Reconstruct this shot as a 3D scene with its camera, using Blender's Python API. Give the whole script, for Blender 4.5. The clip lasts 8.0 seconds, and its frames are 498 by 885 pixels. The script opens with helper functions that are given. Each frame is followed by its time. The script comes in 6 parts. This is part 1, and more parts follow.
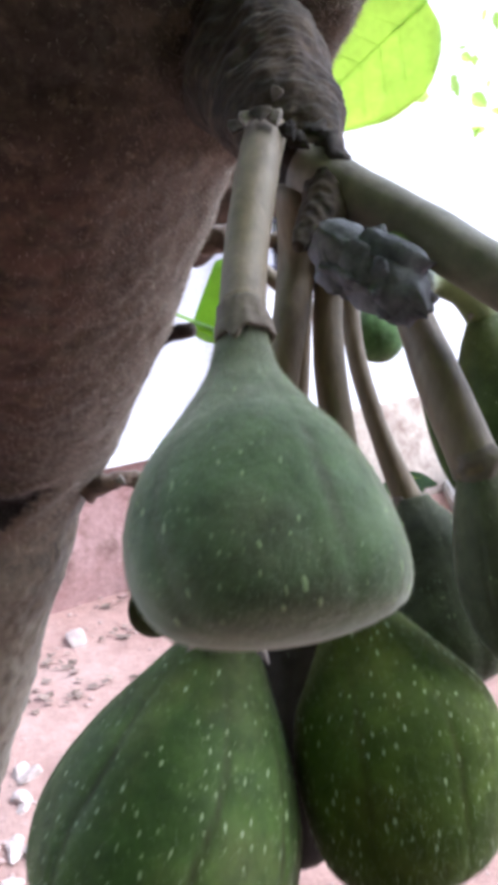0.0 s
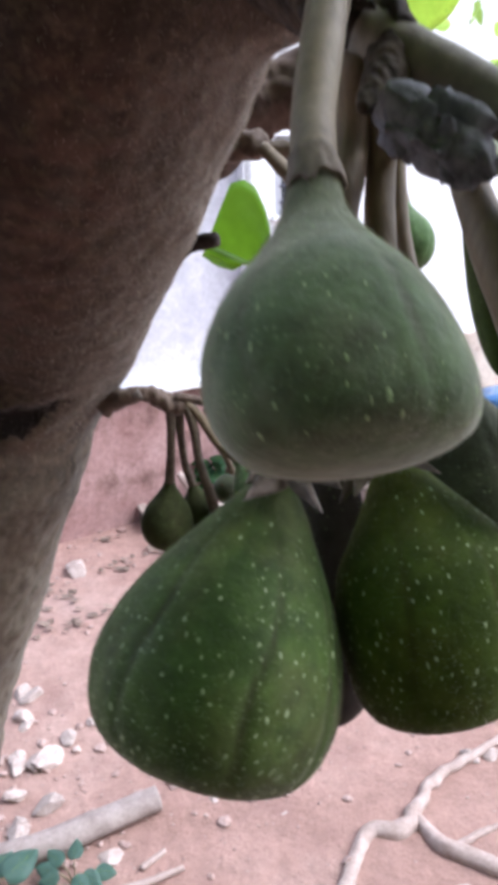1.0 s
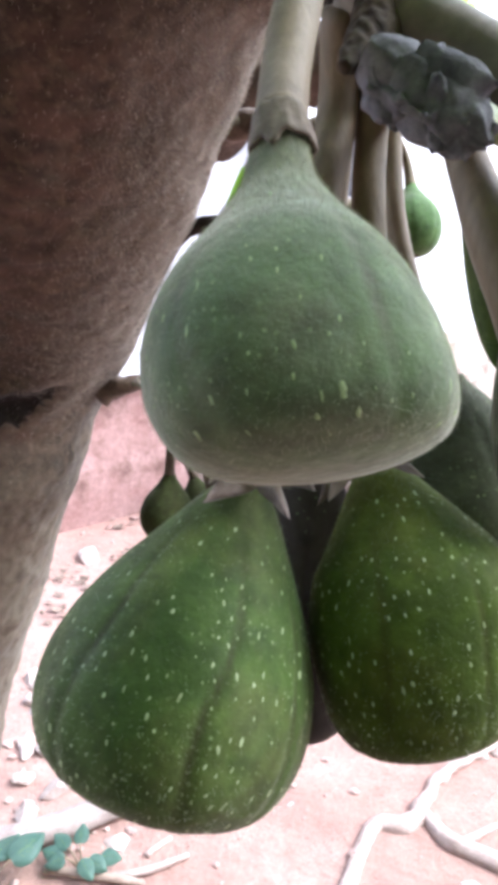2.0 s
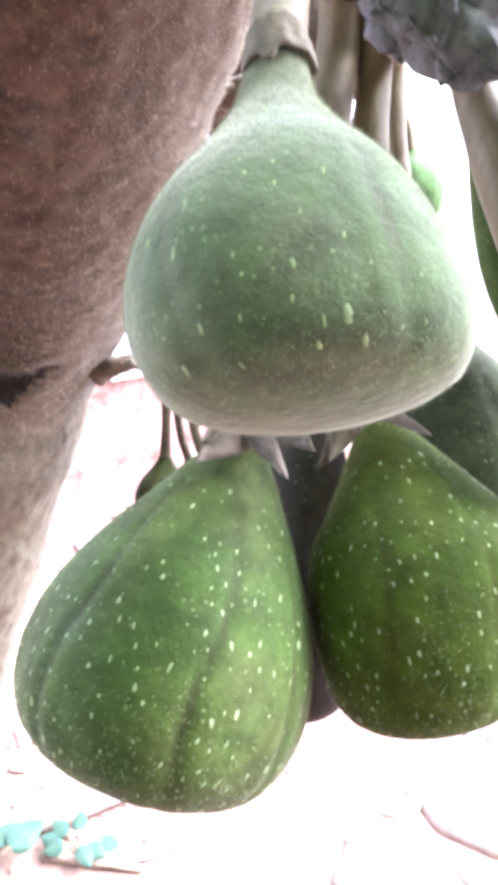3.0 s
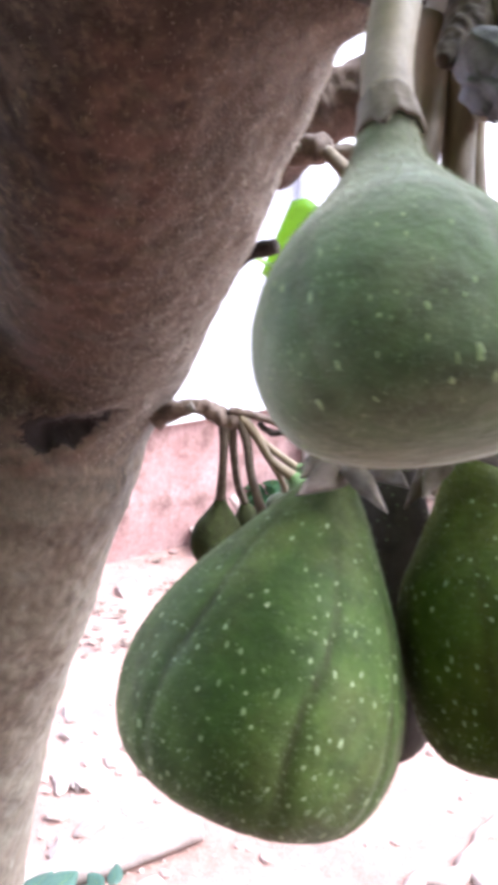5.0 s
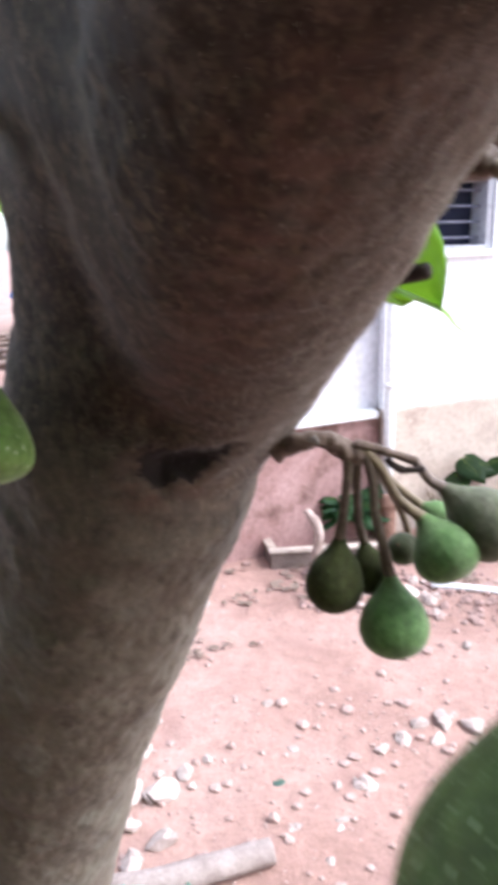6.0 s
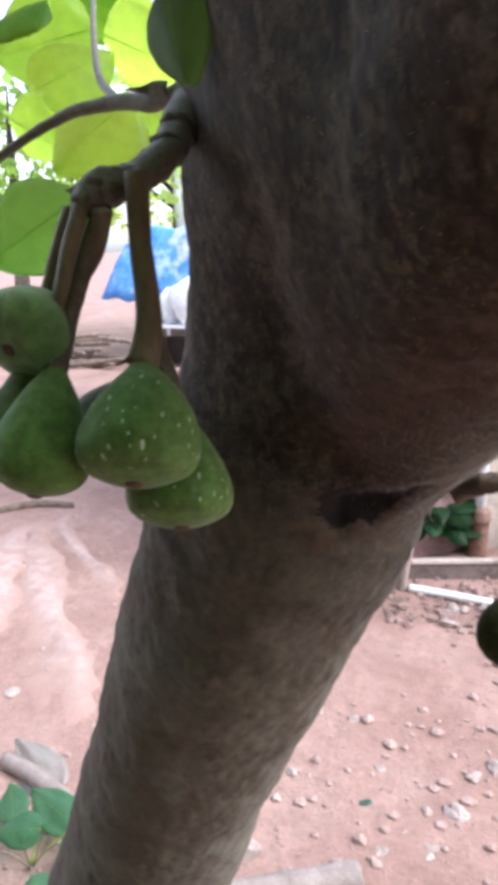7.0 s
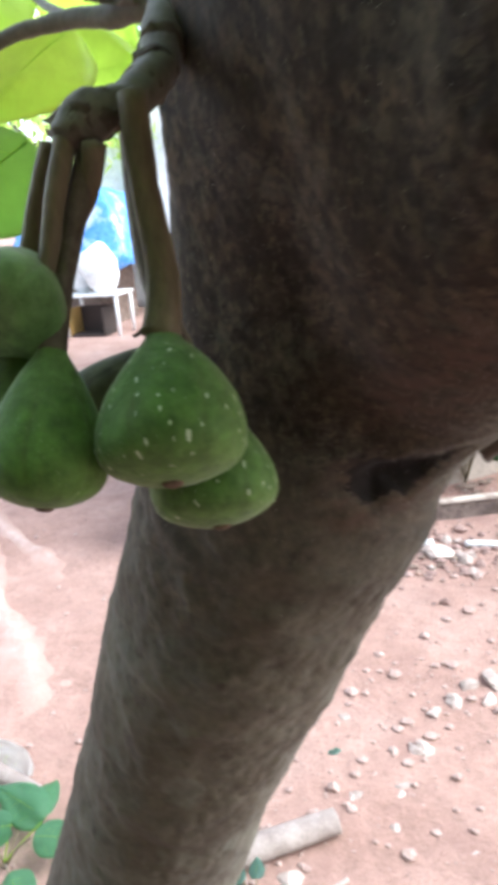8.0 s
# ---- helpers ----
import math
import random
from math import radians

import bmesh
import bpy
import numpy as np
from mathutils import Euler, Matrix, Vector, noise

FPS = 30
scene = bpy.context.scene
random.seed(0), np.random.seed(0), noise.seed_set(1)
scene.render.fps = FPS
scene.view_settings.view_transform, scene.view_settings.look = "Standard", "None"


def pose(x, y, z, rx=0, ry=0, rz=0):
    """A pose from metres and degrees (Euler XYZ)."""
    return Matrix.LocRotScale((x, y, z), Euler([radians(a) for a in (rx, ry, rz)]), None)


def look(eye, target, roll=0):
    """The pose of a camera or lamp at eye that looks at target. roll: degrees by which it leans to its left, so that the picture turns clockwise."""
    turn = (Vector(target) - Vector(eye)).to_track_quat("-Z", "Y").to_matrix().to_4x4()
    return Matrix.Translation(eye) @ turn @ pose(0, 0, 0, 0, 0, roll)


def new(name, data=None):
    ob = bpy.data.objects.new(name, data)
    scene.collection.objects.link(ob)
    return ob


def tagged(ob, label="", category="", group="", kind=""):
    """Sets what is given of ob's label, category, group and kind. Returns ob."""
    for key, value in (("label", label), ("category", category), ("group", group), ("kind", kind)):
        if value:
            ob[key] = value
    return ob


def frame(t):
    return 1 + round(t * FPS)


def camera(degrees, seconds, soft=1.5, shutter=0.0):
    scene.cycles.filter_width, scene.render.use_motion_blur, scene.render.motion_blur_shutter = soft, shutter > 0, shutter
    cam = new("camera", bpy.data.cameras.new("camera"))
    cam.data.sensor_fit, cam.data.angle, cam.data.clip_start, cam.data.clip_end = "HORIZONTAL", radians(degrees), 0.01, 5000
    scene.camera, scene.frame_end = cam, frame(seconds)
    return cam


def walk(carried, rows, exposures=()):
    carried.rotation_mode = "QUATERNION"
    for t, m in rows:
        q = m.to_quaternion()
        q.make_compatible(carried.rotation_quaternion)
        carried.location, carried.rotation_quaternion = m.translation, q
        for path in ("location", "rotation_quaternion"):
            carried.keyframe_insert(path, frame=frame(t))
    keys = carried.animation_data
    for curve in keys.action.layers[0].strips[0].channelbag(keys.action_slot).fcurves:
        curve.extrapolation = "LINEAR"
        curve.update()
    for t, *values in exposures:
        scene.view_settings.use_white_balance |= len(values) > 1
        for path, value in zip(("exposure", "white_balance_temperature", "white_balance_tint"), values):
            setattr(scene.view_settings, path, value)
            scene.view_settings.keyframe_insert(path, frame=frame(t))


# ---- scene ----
cam = camera(40.0, 8.0, soft=6.0, shutter=0.5)
# seconds, eye, target, roll
ROWS = [
    (0, (0.0174, 0.0256, 1.8642), (-0.1011, 0.9855, 1.6102), -3.14),
    (0.2, (0.0110, 0.0152, 1.8626), (-0.0774, 0.9727, 1.5881), -3.17),
    (0.5, (0.0012, 0.0101, 1.8563), (-0.0742, 0.9554, 1.5390), -2.98),
    (0.7, (-0.0026, 0.0062, 1.8580), (-0.0791, 0.9479, 1.5306), -2.03),
    (1, (0.0044, 0.0140, 1.8474), (-0.1125, 0.9495, 1.5140), -1.45),
    (1.2, (0.0100, 0.0212, 1.8412), (-0.1024, 0.9522, 1.4938), -0.59),
    (1.3, (0.0107, 0.0252, 1.8397), (-0.0948, 0.9556, 1.4886), -0.62),
    (1.5, (0.0117, 0.0288, 1.8419), (-0.1110, 0.9557, 1.4871), 0.03),
    (1.7, (0.0139, 0.0291, 1.8446), (-0.1260, 0.9572, 1.4997), -0.96),
    (3, (0.0131, 0.0367, 1.8339), (-0.1217, 0.9594, 1.4725), -0.99),
    (3.5, (0.0178, 0.0336, 1.8311), (-0.1103, 0.9642, 1.4883), -1.42),
    (4, (0.0178, 0.0289, 1.8259), (-0.1017, 0.9715, 1.5141), -0.12),
    (4.2, (0.0173, 0.0275, 1.8274), (-0.1192, 0.9701, 1.5226), -0.23),
    (5.3, (-0.0089, 0.0288, 1.8346), (-0.2249, 0.9603, 1.5417), -1.20),
    (5.5, (-0.0173, 0.0318, 1.8344), (-0.2489, 0.9602, 1.5440), -1.18),
    (5.9, (-0.0369, 0.0538, 1.8391), (-0.3145, 0.9723, 1.5574), -2.10),
    (6, (-0.0469, 0.0590, 1.8425), (-0.3415, 0.9725, 1.5617), -1.62),
    (6.5, (-0.0851, 0.0669, 1.8640), (-0.4514, 0.9582, 1.5968), -1.05),
    (7, (-0.1214, 0.0631, 1.8596), (-0.5218, 0.9373, 1.5850), -1.44),
    (7.3, (-0.1374, 0.0631, 1.8566), (-0.5054, 0.9473, 1.5689), -1.97),
    (7.5, (-0.1432, 0.0642, 1.8567), (-0.4765, 0.9537, 1.5442), -3.33),
    (7.8, (-0.1709, 0.0748, 1.8576), (-0.4543, 0.9744, 1.5252), -4.02),
    (8, (-0.1922, 0.0959, 1.8534), (-0.4871, 0.9916, 1.5206), -4.67),
]
BASE_EV = 1.8
# seconds, stops, kelvin, tint
EXPOSURES = [(t, BASE_EV + ev, kelvin, tint) for t, ev, kelvin, tint in (
    (0, 0.1, 5550, 14), (0.6, -0.22, 5750, 13), (1.05, -0.3, 5800, 15), (1.3, 0.05, 5800, 13), (1.7, 0.15, 5800, 12), (2.8, 1.78, 5750, 16), (4.2, 1.64, 5750, 17),
    (5.3, 0.56, 5800, 17), (6.0, 0.15, 5900, 15), (6.55, 0.36, 5940, 16), (7.0, -0.2, 5920, 13), (7.5, -0.05, 6030, 9), (8.0, 0.14, 5900, 5))]
walk(cam, [(t, look(eye, target, roll)) for t, eye, target, roll in ROWS], EXPOSURES)

# ---- world, sun ----
world = bpy.data.worlds.new("overcast_sky")
scene.world = world
world.use_nodes = True
wn = world.node_tree
sky = wn.nodes.new("ShaderNodeTexSky")
sky.sky_type = "NISHITA"
sky.sun_disc = False
sky.sun_elevation, sky.sun_rotation = radians(50), radians(88)
sky.air_density, sky.dust_density, sky.ozone_density = 1.0, 1.8, 1.0
haze = wn.nodes.new("ShaderNodeHueSaturation")
haze.inputs["Saturation"].default_value = 0.45
wn.links.new(sky.outputs[0], haze.inputs["Color"])
wn.links.new(haze.outputs[0], wn.nodes["Background"].inputs[0])
wn.nodes["Background"].inputs[1].default_value = 0.17
sun = new("sun", bpy.data.lights.new("sun", "SUN"))
sun.data.energy, sun.data.angle, sun.data.color = 1.5, radians(34), (1.0, 0.98, 0.955)
SUN_WAY = Vector((math.sin(radians(88)) * math.cos(radians(50)), math.cos(radians(88)) * math.cos(radians(50)), math.sin(radians(50))))
sun.matrix_world = look((0, 0, 20), Vector((0, 0, 20)) - SUN_WAY)


# ---- materials ----
def material(name):
    m = bpy.data.materials.new(name)
    m.use_nodes = True
    return m, m.node_tree, m.node_tree.nodes["Principled BSDF"]


def coords(nt, scale=(1, 1, 1)):
    tc, mp = nt.nodes.new("ShaderNodeTexCoord"), nt.nodes.new("ShaderNodeMapping")
    mp.inputs["Scale"].default_value = scale
    nt.links.new(tc.outputs["Object"], mp.inputs["Vector"])
    return mp.outputs[0]


def noise_tex(nt, vec, scale, detail=6.0, rough=0.6):
    n = nt.nodes.new("ShaderNodeTexNoise")
    n.inputs["Scale"].default_value, n.inputs["Detail"].default_value, n.inputs["Roughness"].default_value = scale, detail, rough
    nt.links.new(vec, n.inputs["Vector"])
    return n.outputs[0]


def ramp(nt, fac, stops):
    r = nt.nodes.new("ShaderNodeValToRGB")
    while len(r.color_ramp.elements) < len(stops):
        r.color_ramp.elements.new(0.5)
    for e, (pos, col) in zip(r.color_ramp.elements, stops):
        e.position, e.color = pos, (*col, 1) if len(col) == 3 else (col[0],) * 3 + (1,)
    nt.links.new(fac, r.inputs[0])
    return r.outputs[0]


def mixed(nt, fac, a, b, mode="MIX"):
    m = nt.nodes.new("ShaderNodeMix")
    m.data_type, m.blend_type = "RGBA", mode
    for value, socket in ((fac, m.inputs[0]), (a, m.inputs[6]), (b, m.inputs[7])):
        if isinstance(value, (int, float)):
            socket.default_value = value
        elif isinstance(value, tuple):
            socket.default_value = (*value, 1)
        else:
            nt.links.new(value, socket)
    return m.outputs[2]


def bump(nt, bsdf, height, strength, distance):
    b = nt.nodes.new("ShaderNodeBump")
    b.inputs["Strength"].default_value, b.inputs["Distance"].default_value = strength, distance
    nt.links.new(height, b.inputs["Height"])
    nt.links.new(b.outputs[0], bsdf.inputs["Normal"])


def surface(name, dark, light, scale, rough=0.8, fine=4.0, bump_d=0.002, strength=0.6, stretch=(1, 1, 1), stain=None, stain_scale=1.0, vary=0.0, sheen=0.0, metal=0.0):
    """A two-scale procedural surface: coarse mottling, fine grain, optional stains and difference from piece to piece."""
    m, nt, p = material(name)
    v = coords(nt, stretch)
    coarse, grain = noise_tex(nt, v, scale), noise_tex(nt, v, scale * fine, 8, 0.7)
    col = ramp(nt, coarse, [(0.3, dark), (0.7, light)])
    col = mixed(nt, 0.55, col, ramp(nt, grain, [(0.25, (0.55,)), (0.75, (1.35,))]), "MULTIPLY")
    if stain:
        spot = ramp(nt, noise_tex(nt, v, stain_scale, 5, 0.65), [(0.5, (0.0,)), (0.66, (1.0,))])
        col = mixed(nt, spot, col, stain)
    if vary:
        info = nt.nodes.new("ShaderNodeObjectInfo")
        col = mixed(nt, 1.0, col, ramp(nt, info.outputs["Random"], [(0, (1 - vary,)), (1, (1 + vary,))]), "MULTIPLY")
    nt.links.new(col, p.inputs["Base Color"])
    nt.links.new(ramp(nt, grain, [(0.2, (min(rough + 0.12, 1),)), (0.8, (rough - 0.12,))]), p.inputs["Roughness"])
    p.inputs["Metallic"].default_value = metal
    if sheen:
        p.inputs["Sheen Weight"].default_value, p.inputs["Sheen Roughness"].default_value = sheen, 0.45
    bump(nt, p, grain, strength, bump_d)
    return m


def bark_material():
    """Downy brown bark with red-brown patches above, darkened there for the crown's shade, and grey-green lichen on the
    old wood below.
    """
    m, nt, p = material("bark")
    v = coords(nt)
    blotch, mid, small = noise_tex(nt, v, 26, 6, 0.65), noise_tex(nt, v, 130, 4, 0.6), noise_tex(nt, v, 420, 3, 0.6)
    wrinkle = noise_tex(nt, v, 60, 5, 0.6)
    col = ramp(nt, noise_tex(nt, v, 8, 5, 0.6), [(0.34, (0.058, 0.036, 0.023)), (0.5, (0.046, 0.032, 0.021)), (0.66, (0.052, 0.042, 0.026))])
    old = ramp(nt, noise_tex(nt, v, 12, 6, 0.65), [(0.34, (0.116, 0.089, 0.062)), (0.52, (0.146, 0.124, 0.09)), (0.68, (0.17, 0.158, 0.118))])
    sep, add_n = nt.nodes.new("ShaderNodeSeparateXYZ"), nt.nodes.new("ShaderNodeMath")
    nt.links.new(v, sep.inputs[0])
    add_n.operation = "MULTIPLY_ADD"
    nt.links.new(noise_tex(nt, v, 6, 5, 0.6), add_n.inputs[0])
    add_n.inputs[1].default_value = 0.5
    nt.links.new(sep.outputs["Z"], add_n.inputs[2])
    # Mix by height: the upper bark's darker colour also holds the crown's shade.
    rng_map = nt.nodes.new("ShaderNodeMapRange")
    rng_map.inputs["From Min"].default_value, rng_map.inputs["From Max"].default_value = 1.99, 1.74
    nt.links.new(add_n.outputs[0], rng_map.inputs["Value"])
    col = mixed(nt, 0.85, col, ramp(nt, blotch, [(0.36, (0.58,)), (0.62, (1.5,))]), "MULTIPLY")
    col = mixed(nt, 0.9, col, ramp(nt, mid, [(0.36, (0.42,)), (0.64, (1.5,))]), "MULTIPLY")
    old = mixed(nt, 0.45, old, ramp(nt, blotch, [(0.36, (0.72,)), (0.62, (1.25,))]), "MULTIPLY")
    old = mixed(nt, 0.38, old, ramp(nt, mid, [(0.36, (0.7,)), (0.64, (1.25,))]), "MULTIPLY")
    col = mixed(nt, 0.4, col, ramp(nt, small, [(0.34, (0.6,)), (0.66, (1.25,))]), "MULTIPLY")
    col = mixed(nt, ramp(nt, noise_tex(nt, v, 19, 8, 0.75), [(0.53, (0.0,)), (0.7, (0.55,))]), col, (0.165, 0.15, 0.118))
    col = mixed(nt, ramp(nt, noise_tex(nt, v, 46, 5, 0.6), [(0.52, (0.0,)), (0.6, (0.62,))]), col, (0.032, 0.022, 0.016))
    pores = nt.nodes.new("ShaderNodeTexVoronoi")
    pores.inputs["Scale"].default_value = 170
    nt.links.new(v, pores.inputs["Vector"])
    here = ramp(nt, noise_tex(nt, v, 34, 5, 0.65), [(0.44, (0.0,)), (0.58, (0.85,))])
    pits = mixed(nt, 1.0, ramp(nt, pores.outputs["Distance"], [(0.16, (1.0,)), (0.34, (0.0,))]), here, "MULTIPLY")
    col = mixed(nt, pits, col, (0.022, 0.015, 0.011))
    fleck = mixed(nt, 1.0, ramp(nt, noise_tex(nt, coords(nt, (1, 1, 0.55)), 125, 4, 0.62), [(0.55, (0.0,)), (0.63, (0.75,))]), ramp(nt, noise_tex(nt, v, 21, 4, 0.6), [(0.45, (0.1,)), (0.62, (1.0,))]), "MULTIPLY")
    col = mixed(nt, fleck, col, (0.14, 0.104, 0.062))
    dent = mixed(nt, 1.0, ramp(nt, noise_tex(nt, coords(nt, (1.1, 1.1, 0.6)), 105, 4, 0.6), [(0.56, (0.0,)), (0.63, (0.85,))]), ramp(nt, noise_tex(nt, v, 24, 4, 0.6), [(0.42, (0.1,)), (0.58, (1.0,))]), "MULTIPLY")
    col = mixed(nt, dent, col, (0.017, 0.011, 0.008))
    down = mixed(nt, 1.0, ramp(nt, noise_tex(nt, coords(nt, (1, 1, 0.45)), 180, 4, 0.6), [(0.55, (0.0,)), (0.66, (0.6,))]), ramp(nt, noise_tex(nt, v, 14, 4, 0.6), [(0.42, (0.25,)), (0.6, (1.0,))]), "MULTIPLY")
    col = mixed(nt, down, col, (0.15, 0.118, 0.078))
    crease = ramp(nt, noise_tex(nt, coords(nt, (1, 1, 2.4)), 58, 3, 0.55), [(0.465, (0.0,)), (0.5, (0.85,)), (0.535, (0.0,))])
    crease = mixed(nt, 1.0, crease, ramp(nt, noise_tex(nt, v, 17, 4, 0.6), [(0.46, (0.0,)), (0.6, (1.0,))]), "MULTIPLY")
    col = mixed(nt, crease, col, (0.021, 0.013, 0.01))
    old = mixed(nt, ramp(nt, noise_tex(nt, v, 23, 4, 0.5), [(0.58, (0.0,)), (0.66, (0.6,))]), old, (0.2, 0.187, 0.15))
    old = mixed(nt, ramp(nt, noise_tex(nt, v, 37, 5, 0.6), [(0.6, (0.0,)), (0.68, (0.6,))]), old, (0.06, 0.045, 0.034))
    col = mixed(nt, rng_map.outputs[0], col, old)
    # Paler bark strip; its colour also holds the light on the limb's rim.
    fawn_rim_light = nt.nodes.new("ShaderNodeAttribute")
    fawn_rim_light.attribute_name = "fawn_rim_light"
    young = mixed(nt, 1.0, fawn_rim_light.outputs["Fac"], ramp(nt, noise_tex(nt, v, 70, 6, 0.7), [(0.34, (0.25,)), (0.6, (1.0,))]), "MULTIPLY")
    col = mixed(nt, young, col, (0.165, 0.125, 0.096))
    rust = nt.nodes.new("ShaderNodeAttribute")
    rust.attribute_name = "rust"
    broken = mixed(nt, 1.0, rust.outputs["Fac"], ramp(nt, noise_tex(nt, coords(nt, (1, 1, 2.2)), 48, 5, 0.65), [(0.36, (0.1,)), (0.6, (1.0,))]), "MULTIPLY")
    col = mixed(nt, broken, col, (0.118, 0.062, 0.045))
    crack = nt.nodes.new("ShaderNodeAttribute")
    crack.attribute_name = "canker"
    edge = nt.nodes.new("ShaderNodeMath")
    edge.operation = "MULTIPLY_ADD"
    nt.links.new(noise_tex(nt, coords(nt, (1, 1, 1.6)), 150, 5, 0.65), edge.inputs[0])
    edge.inputs[1].default_value = 1.3
    nt.links.new(crack.outputs["Fac"], edge.inputs[2])
    col = mixed(nt, ramp(nt, edge.outputs[0], [(0.98, (0.0,)), (1.1, (0.95,))]), col, (0.014, 0.009, 0.008))
    nt.links.new(col, p.inputs["Base Color"])
    p.inputs["Roughness"].default_value = 0.8
    p.inputs["Specular IOR Level"].default_value = 0.18
    p.inputs["Sheen Weight"].default_value, p.inputs["Sheen Roughness"].default_value = 0.07, 0.5
    add = nt.nodes.new("ShaderNodeMath")
    add.operation = "ADD"
    nt.links.new(wrinkle, add.inputs[0]), nt.links.new(mid, add.inputs[1])
    bump(nt, p, add.outputs[0], 0.42, 0.0016)
    return m


def fig_material(name, dark, light, bloom, bloom_amount, sheen, crease=1.0, matt=0.0, tan=0.0):
    m, nt, p = material(name)
    v = coords(nt)
    col = ramp(nt, noise_tex(nt, v, 38, 4), [(0.35, dark), (0.65, light)])
    col = mixed(nt, ramp(nt, noise_tex(nt, coords(nt, (1, 1, 0.16)), 42, 4), [(0.44, (0.0,)), (0.58, (bloom_amount,))]), col, bloom)
    if tan:
        col = mixed(nt, ramp(nt, noise_tex(nt, v, 26, 5, 0.6), [(0.46, (0.0,)), (0.64, (tan,))]), col, (light[0] * 1.15, light[1] * 0.78, light[2] * 1.05))
    col = mixed(nt, 0.8, col, ramp(nt, noise_tex(nt, v, 150, 5, 0.65), [(0.32, (0.66,)), (0.68, (1.32,))]), "MULTIPLY")
    dots = nt.nodes.new("ShaderNodeTexVoronoi")
    dots.inputs["Scale"].default_value = 480
    nt.links.new(v, dots.inputs["Vector"])
    speck = ramp(nt, dots.outputs["Distance"], [(0.1, (0.5,)), (0.22, (0.0,))])
    where = ramp(nt, noise_tex(nt, v, 70, 3), [(0.5, (0.0,)), (0.62, (1.0,))])
    both = mixed(nt, 1.0, speck, where, "MULTIPLY")
    col = mixed(nt, both, col, (0.34, 0.42, 0.22))
    furrow = nt.nodes.new("ShaderNodeAttribute")
    furrow.attribute_name = "furrow"
    broken = mixed(nt, 1.0, furrow.outputs["Fac"], ramp(nt, noise_tex(nt, v, 55, 4), [(0.34, (0.25 * crease,)), (0.56, (crease,))]), "MULTIPLY")
    col = mixed(nt, broken, col, (dark[0] * 0.85, dark[1] * 0.38, dark[2] * 0.75))
    nt.links.new(col, p.inputs["Base Color"])
    nt.links.new(ramp(nt, noise_tex(nt, v, 120), [(0.3, (0.42 + matt,)), (0.7, (0.62 + matt,))]), p.inputs["Roughness"])
    p.inputs["Sheen Weight"].default_value, p.inputs["Sheen Roughness"].default_value = sheen, 0.4
    p.inputs["Sheen Tint"].default_value = (1.0, 0.96, 0.86, 1)
    p.inputs["Specular IOR Level"].default_value = 0.5 - matt
    p.inputs["Subsurface Weight"].default_value = 0.08
    p.inputs["Subsurface Radius"].default_value = (0.002, 0.004, 0.001)
    bump(nt, p, noise_tex(nt, v, 210, 5, 0.65), 0.5, 0.001)
    return m


def leaf_material(name, dark, light, through_col):
    m, nt, p = material(name)
    v = coords(nt)
    col = ramp(nt, noise_tex(nt, v, 14, 4), [(0.3, dark), (0.7, light)])
    nt.links.new(col, p.inputs["Base Color"])
    p.inputs["Roughness"].default_value = 0.42
    bump(nt, p, noise_tex(nt, v, 140, 5), 0.3, 0.001)
    trans, mix = nt.nodes.new("ShaderNodeBsdfTranslucent"), nt.nodes.new("ShaderNodeMixShader")
    nt.links.new(mixed(nt, 0.8, through_col, ramp(nt, noise_tex(nt, v, 60, 5), [(0.3, (0.9,)), (0.7, (1.1,))]), "MULTIPLY"), trans.inputs[0])
    mix.inputs[0].default_value = 0.82
    nt.links.new(p.outputs[0], mix.inputs[1]), nt.links.new(trans.outputs[0], mix.inputs[2])
    nt.links.new(mix.outputs[0], nt.nodes["Material Output"].inputs[0])
    return m


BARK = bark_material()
SCAR_AND_SHADE = surface("dark_scar_and_crate_shade", (0.02, 0.014, 0.012), (0.06, 0.042, 0.034), 60, 0.9, bump_d=0.003)
FLAKE = surface("dry_bark_flake", (0.13, 0.10, 0.085), (0.34, 0.29, 0.25), 70, 0.85)
TWIG = surface("twig_bark", (0.09, 0.064, 0.045), (0.185, 0.145, 0.108), 60, 0.75, bump_d=0.001)
STALK = surface("green_brown_stalk", (0.14, 0.098, 0.055), (0.235, 0.178, 0.104), 60, 0.6, bump_d=0.0006, stretch=(1, 1, 0.3), sheen=0.25)
SPUR = surface("red_brown_spur_bark", (0.085, 0.052, 0.036), (0.17, 0.114, 0.08), 70, 0.75, bump_d=0.001, sheen=0.2)
SNAG = surface("red_brown_snag_wood", (0.085, 0.056, 0.043), (0.17, 0.118, 0.095), 34, 0.85, 5, 0.002, stain=(0.05, 0.036, 0.03), stain_scale=26)
GREEN_STALK = surface("yellow_green_stalk", (0.17, 0.21, 0.075), (0.25, 0.29, 0.11), 50, 0.55, bump_d=0.0005, sheen=0.3)
SHOOT = surface("grey_shoot_bark", (0.155, 0.132, 0.096), (0.25, 0.22, 0.168), 45, 0.6, bump_d=0.0006, sheen=0.2)
BUD = surface("grey_bud_scale", (0.075, 0.075, 0.085), (0.2, 0.198, 0.215), 110, 0.85, bump_d=0.0008)
BRACT = surface("dry_bract", (0.11, 0.076, 0.06), (0.205, 0.15, 0.124), 120, 0.75, bump_d=0.0005, sheen=0.3)
FIG_PALE = fig_material("pale_green_fig_skin", (0.076, 0.115, 0.05), (0.106, 0.155, 0.07), (0.184, 0.212, 0.148), 0.62, 0.65, 0.5, 0.25, 0.7)
